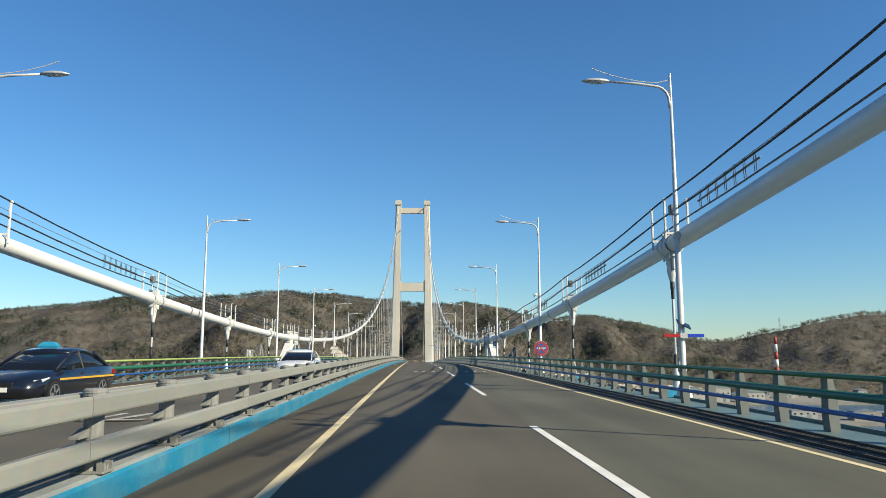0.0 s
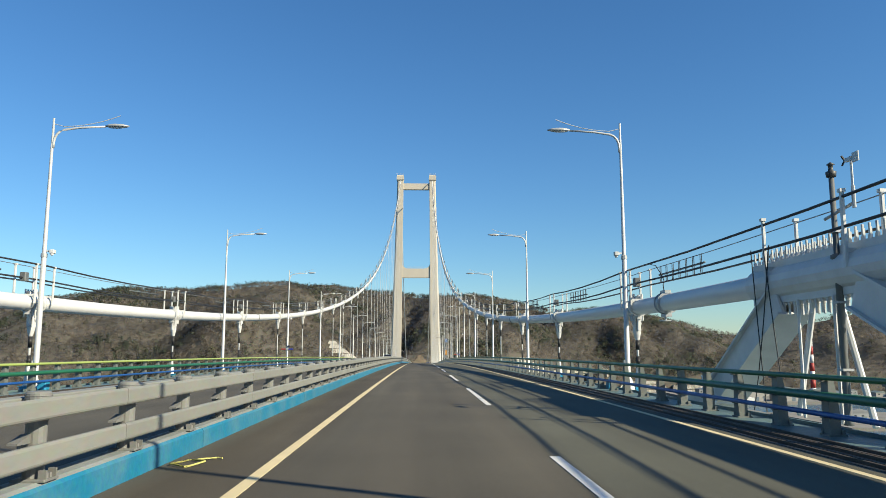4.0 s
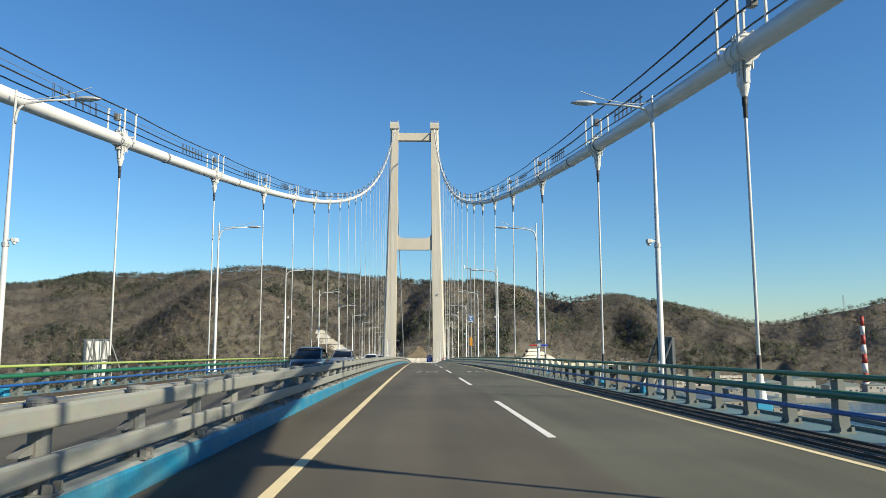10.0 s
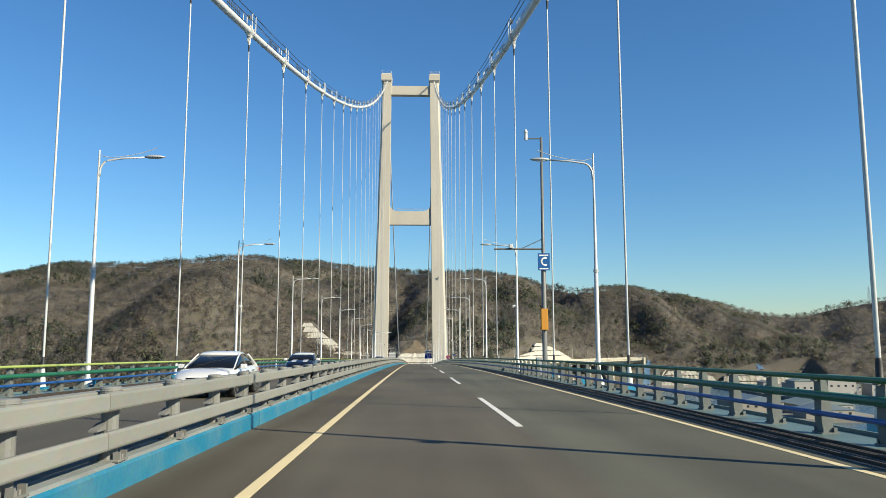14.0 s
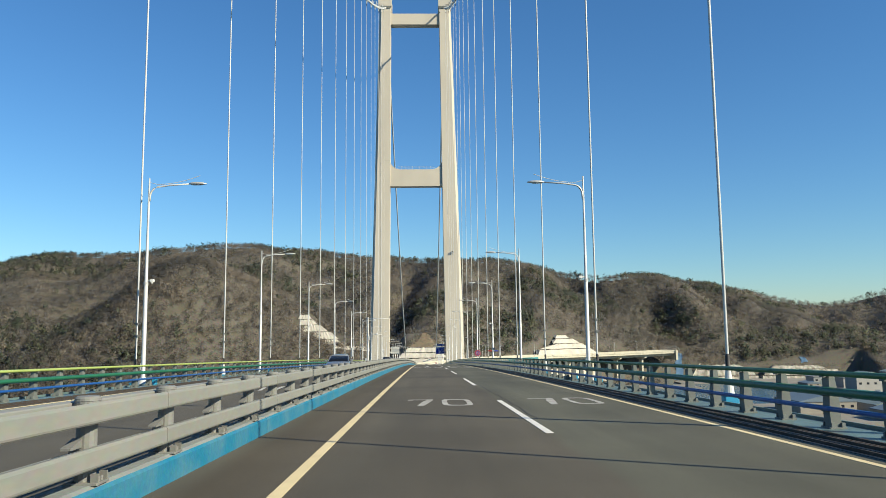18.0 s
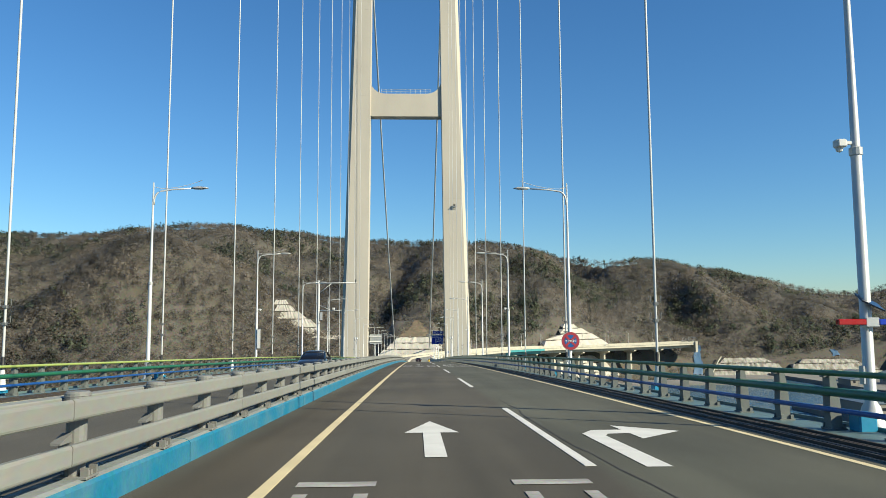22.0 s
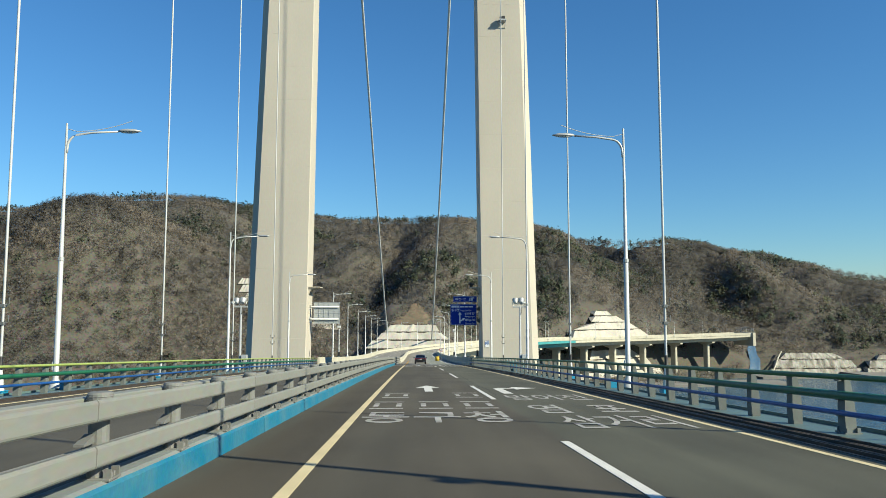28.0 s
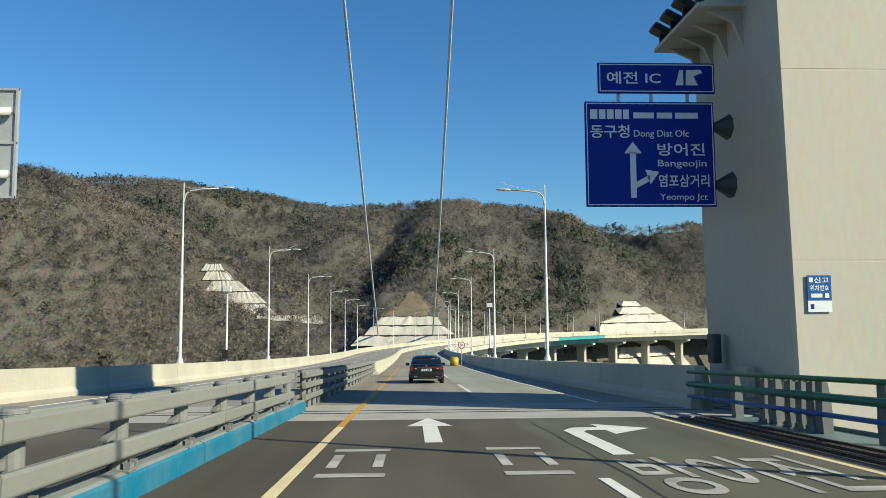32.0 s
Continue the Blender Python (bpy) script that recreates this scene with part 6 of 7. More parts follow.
def twig_material(name, a, c, k, tone, see):
    """Bare crowns: tone drifts from grey-brown to russet over the slope."""
    m = bpy.data.materials.new(name)
    m.use_nodes = True
    n, l = m.node_tree.nodes, m.node_tree.links
    bs = n["Principled BSDF"]
    tc = n.new("ShaderNodeTexCoord")
    nz = n.new("ShaderNodeTexNoise")
    nz.inputs["Scale"].default_value = tone
    nz.inputs["Detail"].default_value = 5
    l.new(tc.outputs["Object"], nz.inputs["Vector"])
    rp = n.new("ShaderNodeValToRGB")
    rp.color_ramp.elements[0].position, rp.color_ramp.elements[1].position = 0.40, 0.60
    rp.color_ramp.elements[0].color, rp.color_ramp.elements[1].color = (*a, 1), (*k, 1)
    e = rp.color_ramp.elements.new(0.5)
    e.color = (*c, 1)
    l.new(nz.outputs["Fac"], rp.inputs[0])
    geo = n.new("ShaderNodeNewGeometry")
    mr = n.new("ShaderNodeMapRange")
    mr.inputs["To Min"].default_value, mr.inputs["To Max"].default_value = 0.94, 1.06
    l.new(geo.outputs["Random Per Island"], mr.inputs["Value"])
    hv = n.new("ShaderNodeHueSaturation")
    l.new(rp.outputs[0], hv.inputs["Color"])
    l.new(mr.outputs[0], hv.inputs["Value"])
    l.new(hv.outputs[0], bs.inputs["Base Color"])
    bs.inputs["Roughness"].default_value = 0.95
    bs.inputs["Specular IOR Level"].default_value = 0.1
    # twigs shade alike from both sides and let part of the light through
    at_ = n.new("ShaderNodeAttribute")
    at_.attribute_name = "crown"
    neg = n.new("ShaderNodeVectorMath")
    neg.operation = "SCALE"
    neg.inputs["Scale"].default_value = -1.0
    l.new(at_.outputs["Vector"], neg.inputs[0])
    df, tl, ad = n.new("ShaderNodeBsdfDiffuse"), n.new("ShaderNodeBsdfTranslucent"), n.new("ShaderNodeAddShader")
    l.new(hv.outputs[0], df.inputs["Color"])
    l.new(hv.outputs[0], tl.inputs["Color"])
    l.new(at_.outputs["Vector"], df.inputs["Normal"])
    l.new(neg.outputs[0], tl.inputs["Normal"])
    l.new(df.outputs[0], ad.inputs[0])
    l.new(tl.outputs[0], ad.inputs[1])
    tp, mx = n.new("ShaderNodeBsdfTransparent"), n.new("ShaderNodeMixShader")
    mx.inputs[0].default_value = see
    l.new(tp.outputs[0], mx.inputs[1])
    l.new(ad.outputs[0], mx.inputs[2])
    l.new(mx.outputs[0], n["Material Output"].inputs[0])
    return m


TWIG = twig_material("bare twigs", (0.059, 0.058, 0.056), (0.081, 0.076, 0.071), (0.104, 0.093, 0.082), 0.014, 0.28)
PINE = twig_material("pine needles", (0.026, 0.035, 0.027), (0.035, 0.044, 0.032), (0.048, 0.054, 0.037), 0.03, 0.8)


def wood(name, pts, hgt, mat, shards, flat, spread, label, seed, small=0.16, large=0.36):
    """Many uneven crowns, each a cloud of small leaning shards over a thin trunk."""
    r = np.random.default_rng(seed)
    n = len(pts)
    h = hgt * r.uniform(0.65, 1.3, n)
    w = h * spread * r.uniform(0.8, 1.25, n)
    d = r.normal(size=(n, shards, 3))
    d /= np.linalg.norm(d, axis=2, keepdims=True)
    rad = r.uniform(0.15, 1.0, (n, shards, 1))
    c = d * rad
    c[..., 0] *= w[:, None]
    c[..., 1] *= w[:, None]
    c[..., 2] = c[..., 2] * (h * flat)[:, None] + (h * (1 - flat * 0.9))[:, None]
    c = c + pts[:, None, :]
    u = r.normal(size=(n, shards, 3))
    u /= np.linalg.norm(u, axis=2, keepdims=True)
    v = np.cross(u, r.normal(size=(n, shards, 3)))
    v /= np.linalg.norm(v, axis=2, keepdims=True) + 1e-9
    size = (w[:, None, None] * r.uniform(small, large, (n, shards, 1)))
    tri = np.stack([c + u * size, c - u * size * 0.6 + v * size * 0.6, c - u * size * 0.5 - v * size * 0.7], 2).reshape(-1, 3)
    nt_ = n * shards
    fs = np.arange(nt_ * 3).reshape(-1, 3)
    tw = (h * 0.03)[:, None]
    e = np.zeros((n, 4, 3))
    for j, (a, z) in enumerate(((-1, 0.0), (1, 0.0), (0.4, 0.75), (-0.4, 0.75))):
        e[:, j, 0] = pts[:, 0] + a * tw[:, 0]
        e[:, j, 1] = pts[:, 1]
        e[:, j, 2] = pts[:, 2] + z * h - (1.5 if z == 0 else 0)
    vs = np.concatenate([tri, e.reshape(-1, 3)])
    me = bpy.data.meshes.new(name)
    me.vertices.add(len(vs))
    me.vertices.foreach_set("co", vs.ravel())
    loops = np.concatenate([fs.ravel(), (nt_ * 3 + np.arange(n * 4))])
    me.loops.add(len(loops))
    me.loops.foreach_set("vertex_index", loops)
    starts = np.concatenate([np.arange(nt_) * 3, nt_ * 3 + np.arange(n) * 4])
    me.polygons.add(len(starts))
    me.polygons.foreach_set("loop_start", starts)
    me.update(calc_edges=True)
    # shade each crown as one soft round form
    nrm = d * 0.75 + np.array((0.05, -0.4, 0.75)) + r.normal(0, 0.12, d.shape)
    nrm /= np.linalg.norm(nrm, axis=2, keepdims=True)
    nrm = np.concatenate([np.repeat(nrm.reshape(-1, 3), 3, 0), np.tile((0, -1.0, 0), (n * 4, 1))])
    me.attributes.new("crown", "FLOAT_VECTOR", "POINT").data.foreach_set("vector", nrm.ravel())
    me.materials.append(mat)
    return thing(name, label, "trees", kind="stuff", me=me)


def scatter(n, seed, keep):
    r = np.random.default_rng(seed)
    x = r.uniform(-900, 900, n)
    yc = np.interp(x, CX, CY)
    yf = foot_y(x)
    y = yf - 55 + (yc + 35 - yf + 55) * r.uniform(0, 1, n)
    ok = keep(x, y, (y - yf) / (yc - yf), r)
    for cut in (CUT_AHEAD, CUT_VIADUCT, CUT_PORTAL):
        ok &= np.maximum(cut_weight(cut, x, y)[0], cut_weight(cut, x, y + 9)[0] * 0.8) * (0.9 if cut is CUT_AHEAD else 1) < r.uniform(0.45, 0.8, n)
    ok &= (((x + 3) / 12) ** 2 + ((y - 909) / 10) ** 2 > 1) | (r.uniform(0, 1, n) < 0.45)
    # clear of the retaining walls and of the sheeting on the shore
    ok &= ~((x > 262) & (x < 460) & (y < 1062))
    ok &= ~((np.abs(x - 272 - (y - 1054) * 0.45) < 7) & (y < 1095))
    # thin below the viaduct
    ring = np.hypot(R_CURVE - x, y - S_CURVE) - R_CURVE
    ok &= ~((ring > -45) & (ring < 0) & (x > 20) & (x < 300) & (r.uniform(0, 1, n) < 0.4))
    # clear of the viaduct
    ang = np.clip((np.arctan2(y - S_CURVE, R_CURVE - x)), 0, 1.6)
    dist = np.abs(np.hypot(R_CURVE - x, y - S_CURVE) - R_CURVE)
    ok &= ~((dist < 10.5) & (y < 1075) & (x > -30) & (x < 300))
    x, y = x[ok], y[ok]
    return np.stack([x, y, hill_z(x, y) - 0.3], 1)


def patchy(x, y):
    return np.sin(x * 0.019 + 2.0 * np.sin(y * 0.009)) + np.sin(y * 0.026 + x * 0.011) + 0.6 * np.sin(x * 0.055 - y * 0.04)


bare = scatter(46000, 11, lambda x, y, t, r: (t < 1.02) & (np.abs(x) < 900) & (r.uniform(0, 1, len(x)) < np.where(np.abs(x) < 520, 1.0, 0.6)))
near = scatter(64000, 14, lambda x, y, t, r: (x > -340) & (x < -55) & (y > 850) & (y < 1060))
wood("bare_wood", np.concatenate([bare, near]), 7.4, TWIG, 46, 0.42, 0.62, "dense leafless brown winter wood on the hillside", 21, 0.11, 0.25)
scrub = scatter(20000, 13, lambda x, y, t, r: (t < 0.5) & (np.abs(x) < 360))
wood("scrub_wood", scrub, 3.4, TWIG, 16, 0.5, 0.62, "low brown brushwood between the trees on the slope", 23)
# the dense pines round (304, 1145) are added to darken the hollow like shade
pines = scatter(26000, 12, lambda x, y, t, r: ((t > 0.965) & (t < 1.02) & (r.uniform(0, 1, len(x)) < np.where(x > 530, 0.2, 0.75))) | ((patchy(x, y) > 0.8) & (x < 530) & (r.uniform(0, 1, len(x)) < 0.6)) | ((((x - 304) / 27) ** 2 + ((y - 1145) / 42) ** 2 < 1) & (r.uniform(0, 1, len(x)) < 0.6)) | (r.uniform(0, 1, len(x)) < 0.035) | ((((x + 128) / 22) ** 2 + ((y - 885) / 16) ** 2 < 1) & (r.uniform(0, 1, len(x)) < 0.7)))
wood("pine_wood", pines, 9.0, PINE, 32, 0.48, 0.46, "dark green pines along the crest, in patches and added to darken a shaded hollow", 22)


# ---- terraced slope cuts faced with sprayed concrete ----
def terrace_cut(name, cut, label, mat=SHOTCRETE):
    x0, y0, z0, turn, tiers = cut
    f = thing(name, label, "retaining slope", "terraced slope cuts", "structure", m=pose(x0, y0, z0, 0, 0, turn))
    back = 0.0
    for k, (xa, xb, h, ta, tb) in enumerate(tiers):
        zb = sum(t[2] for t in tiers[:k])
        r = random.Random(k + int(x0))
        n, rough = (26, 0.4) if mat is STAINED else (14, 0.3)
        lo = [(xa + (xb - xa) * j / n, back + r.uniform(-0.3, 0.3), zb - 0.2) for j in range(n + 1)]
        hi = [(xa + ta + (xb - tb - xa - ta) * j / n, back + h * LEAN + r.uniform(-0.3, 0.3), zb + h - 0.8 + r.uniform(-rough, rough)) for j in range(n + 1)]
        rear = [(p[0], p[1] + 7, p[2] - 0.4) for p in hi]
        vs = lo + hi + rear
        q = n + 1
        fs = [(j, j + 1, q + j + 1, q + j) for j in range(n)] + [(q + j, q + j + 1, 2 * q + j + 1, 2 * q + j) for j in range(n)]
        fs += [(0, q, 2 * q), (n, 2 * q + n, q + n)]
        part("terrace_face", data("terrace_face", vs, fs, mat), f)
        me = Build()
        for j in range(150):
            u, v = r.uniform(0, 1), r.uniform(0.2, 1.6)
            p = (hi[0][0] + (hi[-1][0] - hi[0][0]) * u, hi[0][1] + v, zb + h - 0.8)
            q_, e = r.uniform(0.25, 0.7), r.uniform(-0.5, 0.5)
            me.add([(p[0] - 0.35, p[1], p[2]), (p[0] + 0.35, p[1] + e, p[2]), (p[0] + e, p[1] + 0.2, p[2] + q_ * 1.3)], [(0, 1, 2)])
        part("ledge_scrub", me.mesh("ledge_scrub", LITTER), f, "dry scrub on the ledge")["kind"] = "stuff"
        back += h * LEAN + STEP


terrace_cut("slope_cut_ahead", CUT_AHEAD, "three pale concrete slope terraces ahead of the road")
terrace_cut("slope_cut_beyond_viaduct", CUT_VIADUCT, "stepped pale concrete slope cut beyond the viaduct")
terrace_cut("slope_cut_above_portal", CUT_PORTAL, "descending pale concrete terraces on the wooded slope")
# bare brown earth above the cut ahead, ragged at its sides and run through by a ledge
b = Build()
r = random.Random(5)
NB = 20
for j in range(18):
    t = j / 17
    lo, hi = r.uniform(-2.4, 2.4), r.uniform(-2.4, 2.4)
    for i in range(NB):
        hw = 14.0 * (1 - t) ** 0.75 + 0.3
        k = i / (NB - 1)
        x = 0.5 + 4 * t + hw * (2 * k - 1) + lo * (1 - k) ** 3 + hi * k ** 3
        y = 902.0 + 21 * t + 1.2 * math.sin(x * 0.7)
        side = min(k, 1 - k) * 6
        b.v.append((x, y, float(hill_z(x, y)) - 0.6 + 1.5 * min(1.0, side) + r.uniform(-0.3, 0.3) + (0.7 if j == 8 else 0.0)))
b.f = [(j * NB + i, j * NB + i + 1, j * NB + i + NB + 1, j * NB + i + NB) for j in range(17) for i in range(NB - 1)]
b.i = [0] * len(b.f)
EARTH = surf("brown earth", (0.171, 0.13, 0.0854), 0.95, var=0.45, scale=0.25, fine=1.2, bump=0.6, tint=(0.102, 0.0854, 0.0581))
thing("bare_earth_slope", "bare light brown earth bank above the terraces", "earth bank", kind="structure", me=b.mesh("bare_earth_slope", EARTH, True))
r = np.random.default_rng(31)
u = r.uniform(0, 1, 130)
sx = 2.5 + np.where(r.uniform(0, 1, 130) < 0.5, -1, 1) * (15 * (1 - u) ** 0.75 + r.normal(0, 2.2, 130)) + 3 * u
sy = 902 + 22 * u
wood("bank_scrub", np.stack([sx, sy, hill_z(sx, sy) + 0.3], 1), 3.0, TWIG, 18, 0.5, 0.6, "low dry brushwood at the sides of the earth bank", 33)
# side road portal wall on the slope
f = thing("hillside_road_wall", "pale concrete wall and dark opening of a road on the slope", "retaining wall", m=pose(-58, 952, -26, 0, 0, 8))
part("wall", Build().box(-24, 16, 0, 3, 0, 5).mesh("wall", SHOTCRETE), f)
part("lower_wall", Build().add([(-10, -0.5, -9), (6, -0.5, -3), (6, -0.5, 0), (-10, -0.5, 0)], [(0, 1, 2, 3)]).box(-10, 6, -0.4, 2, -9, 0).mesh("lower_wall", SHOTCRETE), f)


# ---- harbour shore ----
SOIL = surf("quay ground", (0.21, 0.20, 0.178), 0.9, var=0.3, scale=0.04, fine=0.5, bump=0.3)
thing("quay", "pale paved quay along the harbour", "quay", kind="structure", me=Build().box(140, 262, 962, 1000, Z_WATER - 4, -58.6).box(262, 338, 1018, 1062, Z_WATER - 4, -58.6).box(338, 1900, 830, 1062, Z_WATER - 4, -57).box(330, 1900, 560, 700, Z_WATER - 4, -57.5).box(232, 330, 690, 800, Z_WATER - 4, -57.5).mesh("quay", SOIL))
SHED_WALLS = [surf("shed wall cream", (0.23, 0.213, 0.18), 0.7, var=0.15, scale=0.1, fine=2), surf("shed wall grey", (0.23, 0.246, 0.251), 0.6, var=0.15, scale=0.1, fine=2), surf("shed wall white", (0.273, 0.268, 0.251), 0.7, var=0.12, scale=0.1, fine=2)]
SHED_ROOFS = [surf("shed roof blue", (0.109, 0.148, 0.186), 0.5, var=0.15, scale=0.1, fine=2), surf("shed roof grey", (0.186, 0.197, 0.202), 0.5, var=0.15, scale=0.1, fine=2), surf("shed roof teal", (0.142, 0.18, 0.175), 0.5, var=0.15, scale=0.1, fine=2)]
WIN_DARK = plain("dark window glass", (0.0164, 0.0191, 0.0246), 0.15)


def shed(x, y, z, w, d, h, k):
    f = thing("harbour_shed", ["dull cream harbour shed with grey-blue roof", "grey harbour shed with grey sheet roof", "white harbour building with teal roof"][k % 3] + " on the quay", "building", "sheds on the harbour quay", m=pose(x, y, z))
    part("wall", Build().box(-w / 2, w / 2, -d / 2, d / 2, 0, h).mesh("wall", SHED_WALLS[k % 3]), f)
    b = Build()
    b.loft([[(-w / 2 - 0.5, yy, h), (w / 2 + 0.5, yy, h), (w / 2 + 0.5, yy, h + 0.4), (0, yy, h + w * 0.12 + 0.4), (-w / 2 - 0.5, yy, h + 0.4)] for yy in (-d / 2 - 0.5, d / 2 + 0.5)])
    part("roof", b.mesh("roof", SHED_ROOFS[k % 3]), f)
    n = max(2, int(w / 6))
    wm = Build().box(-1.0, 1.0, -0.06, 0.06, -0.8, 0.8).mesh("window", WIN_DARK)
    for j in range(n):
        part("window", wm, f, m=pose(-w / 2 + w * (j + 0.5) / n, -d / 2, h * 0.62))
    part("door", Build().box(-2, 2, -0.08, 0.08, 0, min(4.5, h * 0.7)).mesh("door", SHED_ROOFS[(k + 1) % 3]), f, m=pose(w * 0.18, -d / 2, 0))


r = random.Random(9)
for k in range(28):
    x = 345 + k * 21 + r.uniform(-6, 6)
    shed(x, 915 + r.uniform(-12, 45), -57, r.uniform(10, 24), r.uniform(10, 18), r.uniform(4, 10), k)
for k in range(26):
    shed(360 + k * 24 + r.uniform(-6, 6), 600 + r.uniform(-25, 70), -57.5, r.uniform(10, 26), r.uniform(10, 20), r.uniform(4, 9), k + 1)
for x, y, w, d, h, k in ((256, 750, 36, 34, 7.5, 0), (300, 738, 40, 30, 6.0, 2), (286, 702, 34, 18, 5.5, 0)):
    shed(x, y, -57.5, w, d, h, k)
for x, y, w, d, h in ((352, 852, 24, 16, 15), (386, 858, 26, 18, 17), (424, 850, 30, 16, 12)):
    shed(x, y, -57, w, d, h, 2)
# stained retaining walls by the shore
terrace_cut("shore_retaining_wall", (318, 1046, -60.5, 0, [(-37, 39, 6.5, 3, 1), (-32, 36, 6.8, 5, 3), (-24, 29, 5.0, 6, 8)]), "stained cream retaining wall in three tiers by the shore", STAINED)
terrace_cut("shore_retaining_wall", (382, 1040, -60.5, 0, [(-26, 65, 6.8, 2, 1), (-22, 62, 6.2, 3, 4), (-13, 48, 4.0, 4, 8)]), "stained cream retaining wall in two tiers by the shore", STAINED)
r = np.random.default_rng(41)
sx = r.uniform(284, 445, 420)
top = np.where(sx < 356, 18.3, 17.0)
row = r.integers(0, 3, 420)
sy = np.where(sx < 356, 1046.0, 1040.0) + (row + 1) * 4.2 + r.uniform(-0.6, 1.2, 420)
sz = -61.0 + top * (row + 1) / 3 + r.uniform(-0.9, 0.3, 420)
wood("wall_scrub", np.stack([sx, sy, sz], 1), 2.2, TWIG, 18, 0.5, 0.7, "dry brush growing over the tops of the shore walls", 43)
b = Build().tube([(279, 1040, -59), (285, 1046, -53), (293, 1056, -46), (299, 1063, -42)], 0.6, 6)
terrace_cut("retaining_wall_under_viaduct", (154, 997, -60, 34, [(-46, 44, 8.5, 2, 2), (-40, 38, 8.0, 3, 4), (-26, 30, 6.5, 6, 8)]), "pale concrete retaining wall in tiers under the viaduct")
thing("slope_stair", "pale narrow stair climbing beside the retaining wall", "stair", kind="structure", me=b.mesh("slope_stair", PARAPET))
def tarpaulin(x0, y0, w, step, rows, label, seed):
    f = thing("blue_tarpaulin", label, "tarpaulin", "blue sheets on the slope")
    b = Build()
    r = random.Random(seed)
    for j in range(rows):
        for i in range(5):
            x, y = x0 + w * i * (1.2 - 0.6 * j / rows) + 0.45 * step * j + 0.9 * math.sin(j) + r.uniform(-0.4, 0.4), y0 + step * j
            b.v.append((x, y, max(float(hill_z(x, y)) + 0.9, -58.0 + 2.5 * j) + r.uniform(-0.7, 0.7)))
    b.f = [(j * 5 + i, j * 5 + i + 1, j * 5 + i + 6, j * 5 + i + 5) for j in range(rows - 1) for i in range(4)]
    b.i = [0] * len(b.f)
    part("sheet", b.mesh("sheet", TARP, True), f)


TARP = surf("blue tarpaulin", (0.0656, 0.137, 0.235), 0.5, var=0.3, scale=0.5, fine=3, tint=(0.109, 0.164, 0.219))
tarpaulin(267, 1052, 1.9, 4.2, 10, "blue sheeting draped over the slope by the abutment", 3)
tarpaulin(406, 1057, 1.5, 1.8, 6, "crumpled blue sheeting draped down the slope above the shore wall", 4)

# hooped steel frames where the viaduct meets the hillside
for x in (245.5, 272.3):
    f = thing("hoop_frame", "dull blue-grey steel hoop frame at the end of the viaduct", "frame", "hoop frames by the abutment", m=pose(x, 1064, -30.5, 0, 0, -20))
    for y in (0.0, 3.0, 6.0):
        pts = [(5.2 * math.cos(a), y, 2.6 + 5.0 * math.sin(a)) for a in [j * math.pi / 12 for j in range(13)]]
        part("hoop", Build().tube([(5.2, y, -4.0)] + pts + [(-5.2, y, -4.0)], 0.22, 6).mesh("hoop", PANEL_GREY, True), f)
    for k in (0, 6, 12):
        a = k * math.pi / 12
        part("purlin", Build().tube([(5.2 * math.cos(a), 0, 2.6 + 5.0 * math.sin(a)), (5.2 * math.cos(a), 6.0, 2.6 + 5.0 * math.sin(a))], 0.12, 6).mesh("purlin", PANEL_GREY, True), f)

f = thing("chimney", "tall red and white banded industrial chimney", "chimney", m=pose(500, 930, -57))
for k in range(8):
    z0, z1 = 10.4 * k, 10.4 * (k + 1)
    r0, r1 = 3.3 - 0.17 * k, 3.3 - 0.17 * (k + 1)
    part("band", Build().tube([(0, 0, z0), (0, 0, z1)], [r0, r1], 18).mesh("band", RED_PAINT if k % 2 else WHITE_PAINT, True), f, "red band" if k % 2 else "white band")


def lattice_mast(x, y, h):
    z = float(hill_z(x, y))
    f = thing("lattice_mast", "slender steel lattice mast on the hilltop", "mast", m=pose(x, y, z - 1))
    b = Build()
    for sx, sy in ((1, 1), (1, -1), (-1, 1), (-1, -1)):
        b.tube([(2.2 * sx, 2.2 * sy, 0), (0.3 * sx, 0.3 * sy, h)], 0.16, 4)
    for k in range(8):
        a, c = 2.2 - 1.9 * k / 8, 2.2 - 1.9 * (k + 1) / 8
        z0, z1 = h * k / 8, h * (k + 1) / 8
        b.tube([(-a, -a, z0), (c, -c, z1)], 0.1, 4).tube([(a, -a, z0), (-c, -c, z1)], 0.1, 4)
    part("lattice", b.mesh("lattice", GALV), f)


lattice_mast(665, 1245, 25)


# ---- vehicles ----
GLASS = plain("dark car glass", (0.00656, 0.00765, 0.00983), 0.06, spec=0.6)
TYRE = surf("tyre rubber", (0.0109, 0.0109, 0.0115), 0.85, var=0.2, scale=6, fine=60)
RIM = plain("alloy rim", (0.412, 0.419, 0.434), 0.3, 0.8)
CHROME = plain("chrome trim", (0.561, 0.569, 0.584), 0.12, 1.0)
TAIL = plain("red tail lamp", (0.23, 0.00656, 0.0082), 0.15)
AMBER = plain("amber lamp", (0.479, 0.18, 0.012), 0.2)
HEAD = plain("headlamp glass", (0.464, 0.486, 0.509), 0.08)
PLATE = plain("number plate", (0.539, 0.546, 0.539), 0.4)


def paint(name, c, metal=0.3):
    m = plain(name, c, 0.28, metal, coat=0.9)
    m.node_tree.nodes["Principled BSDF"].inputs["Coat Roughness"].default_value = 0.05
    return m


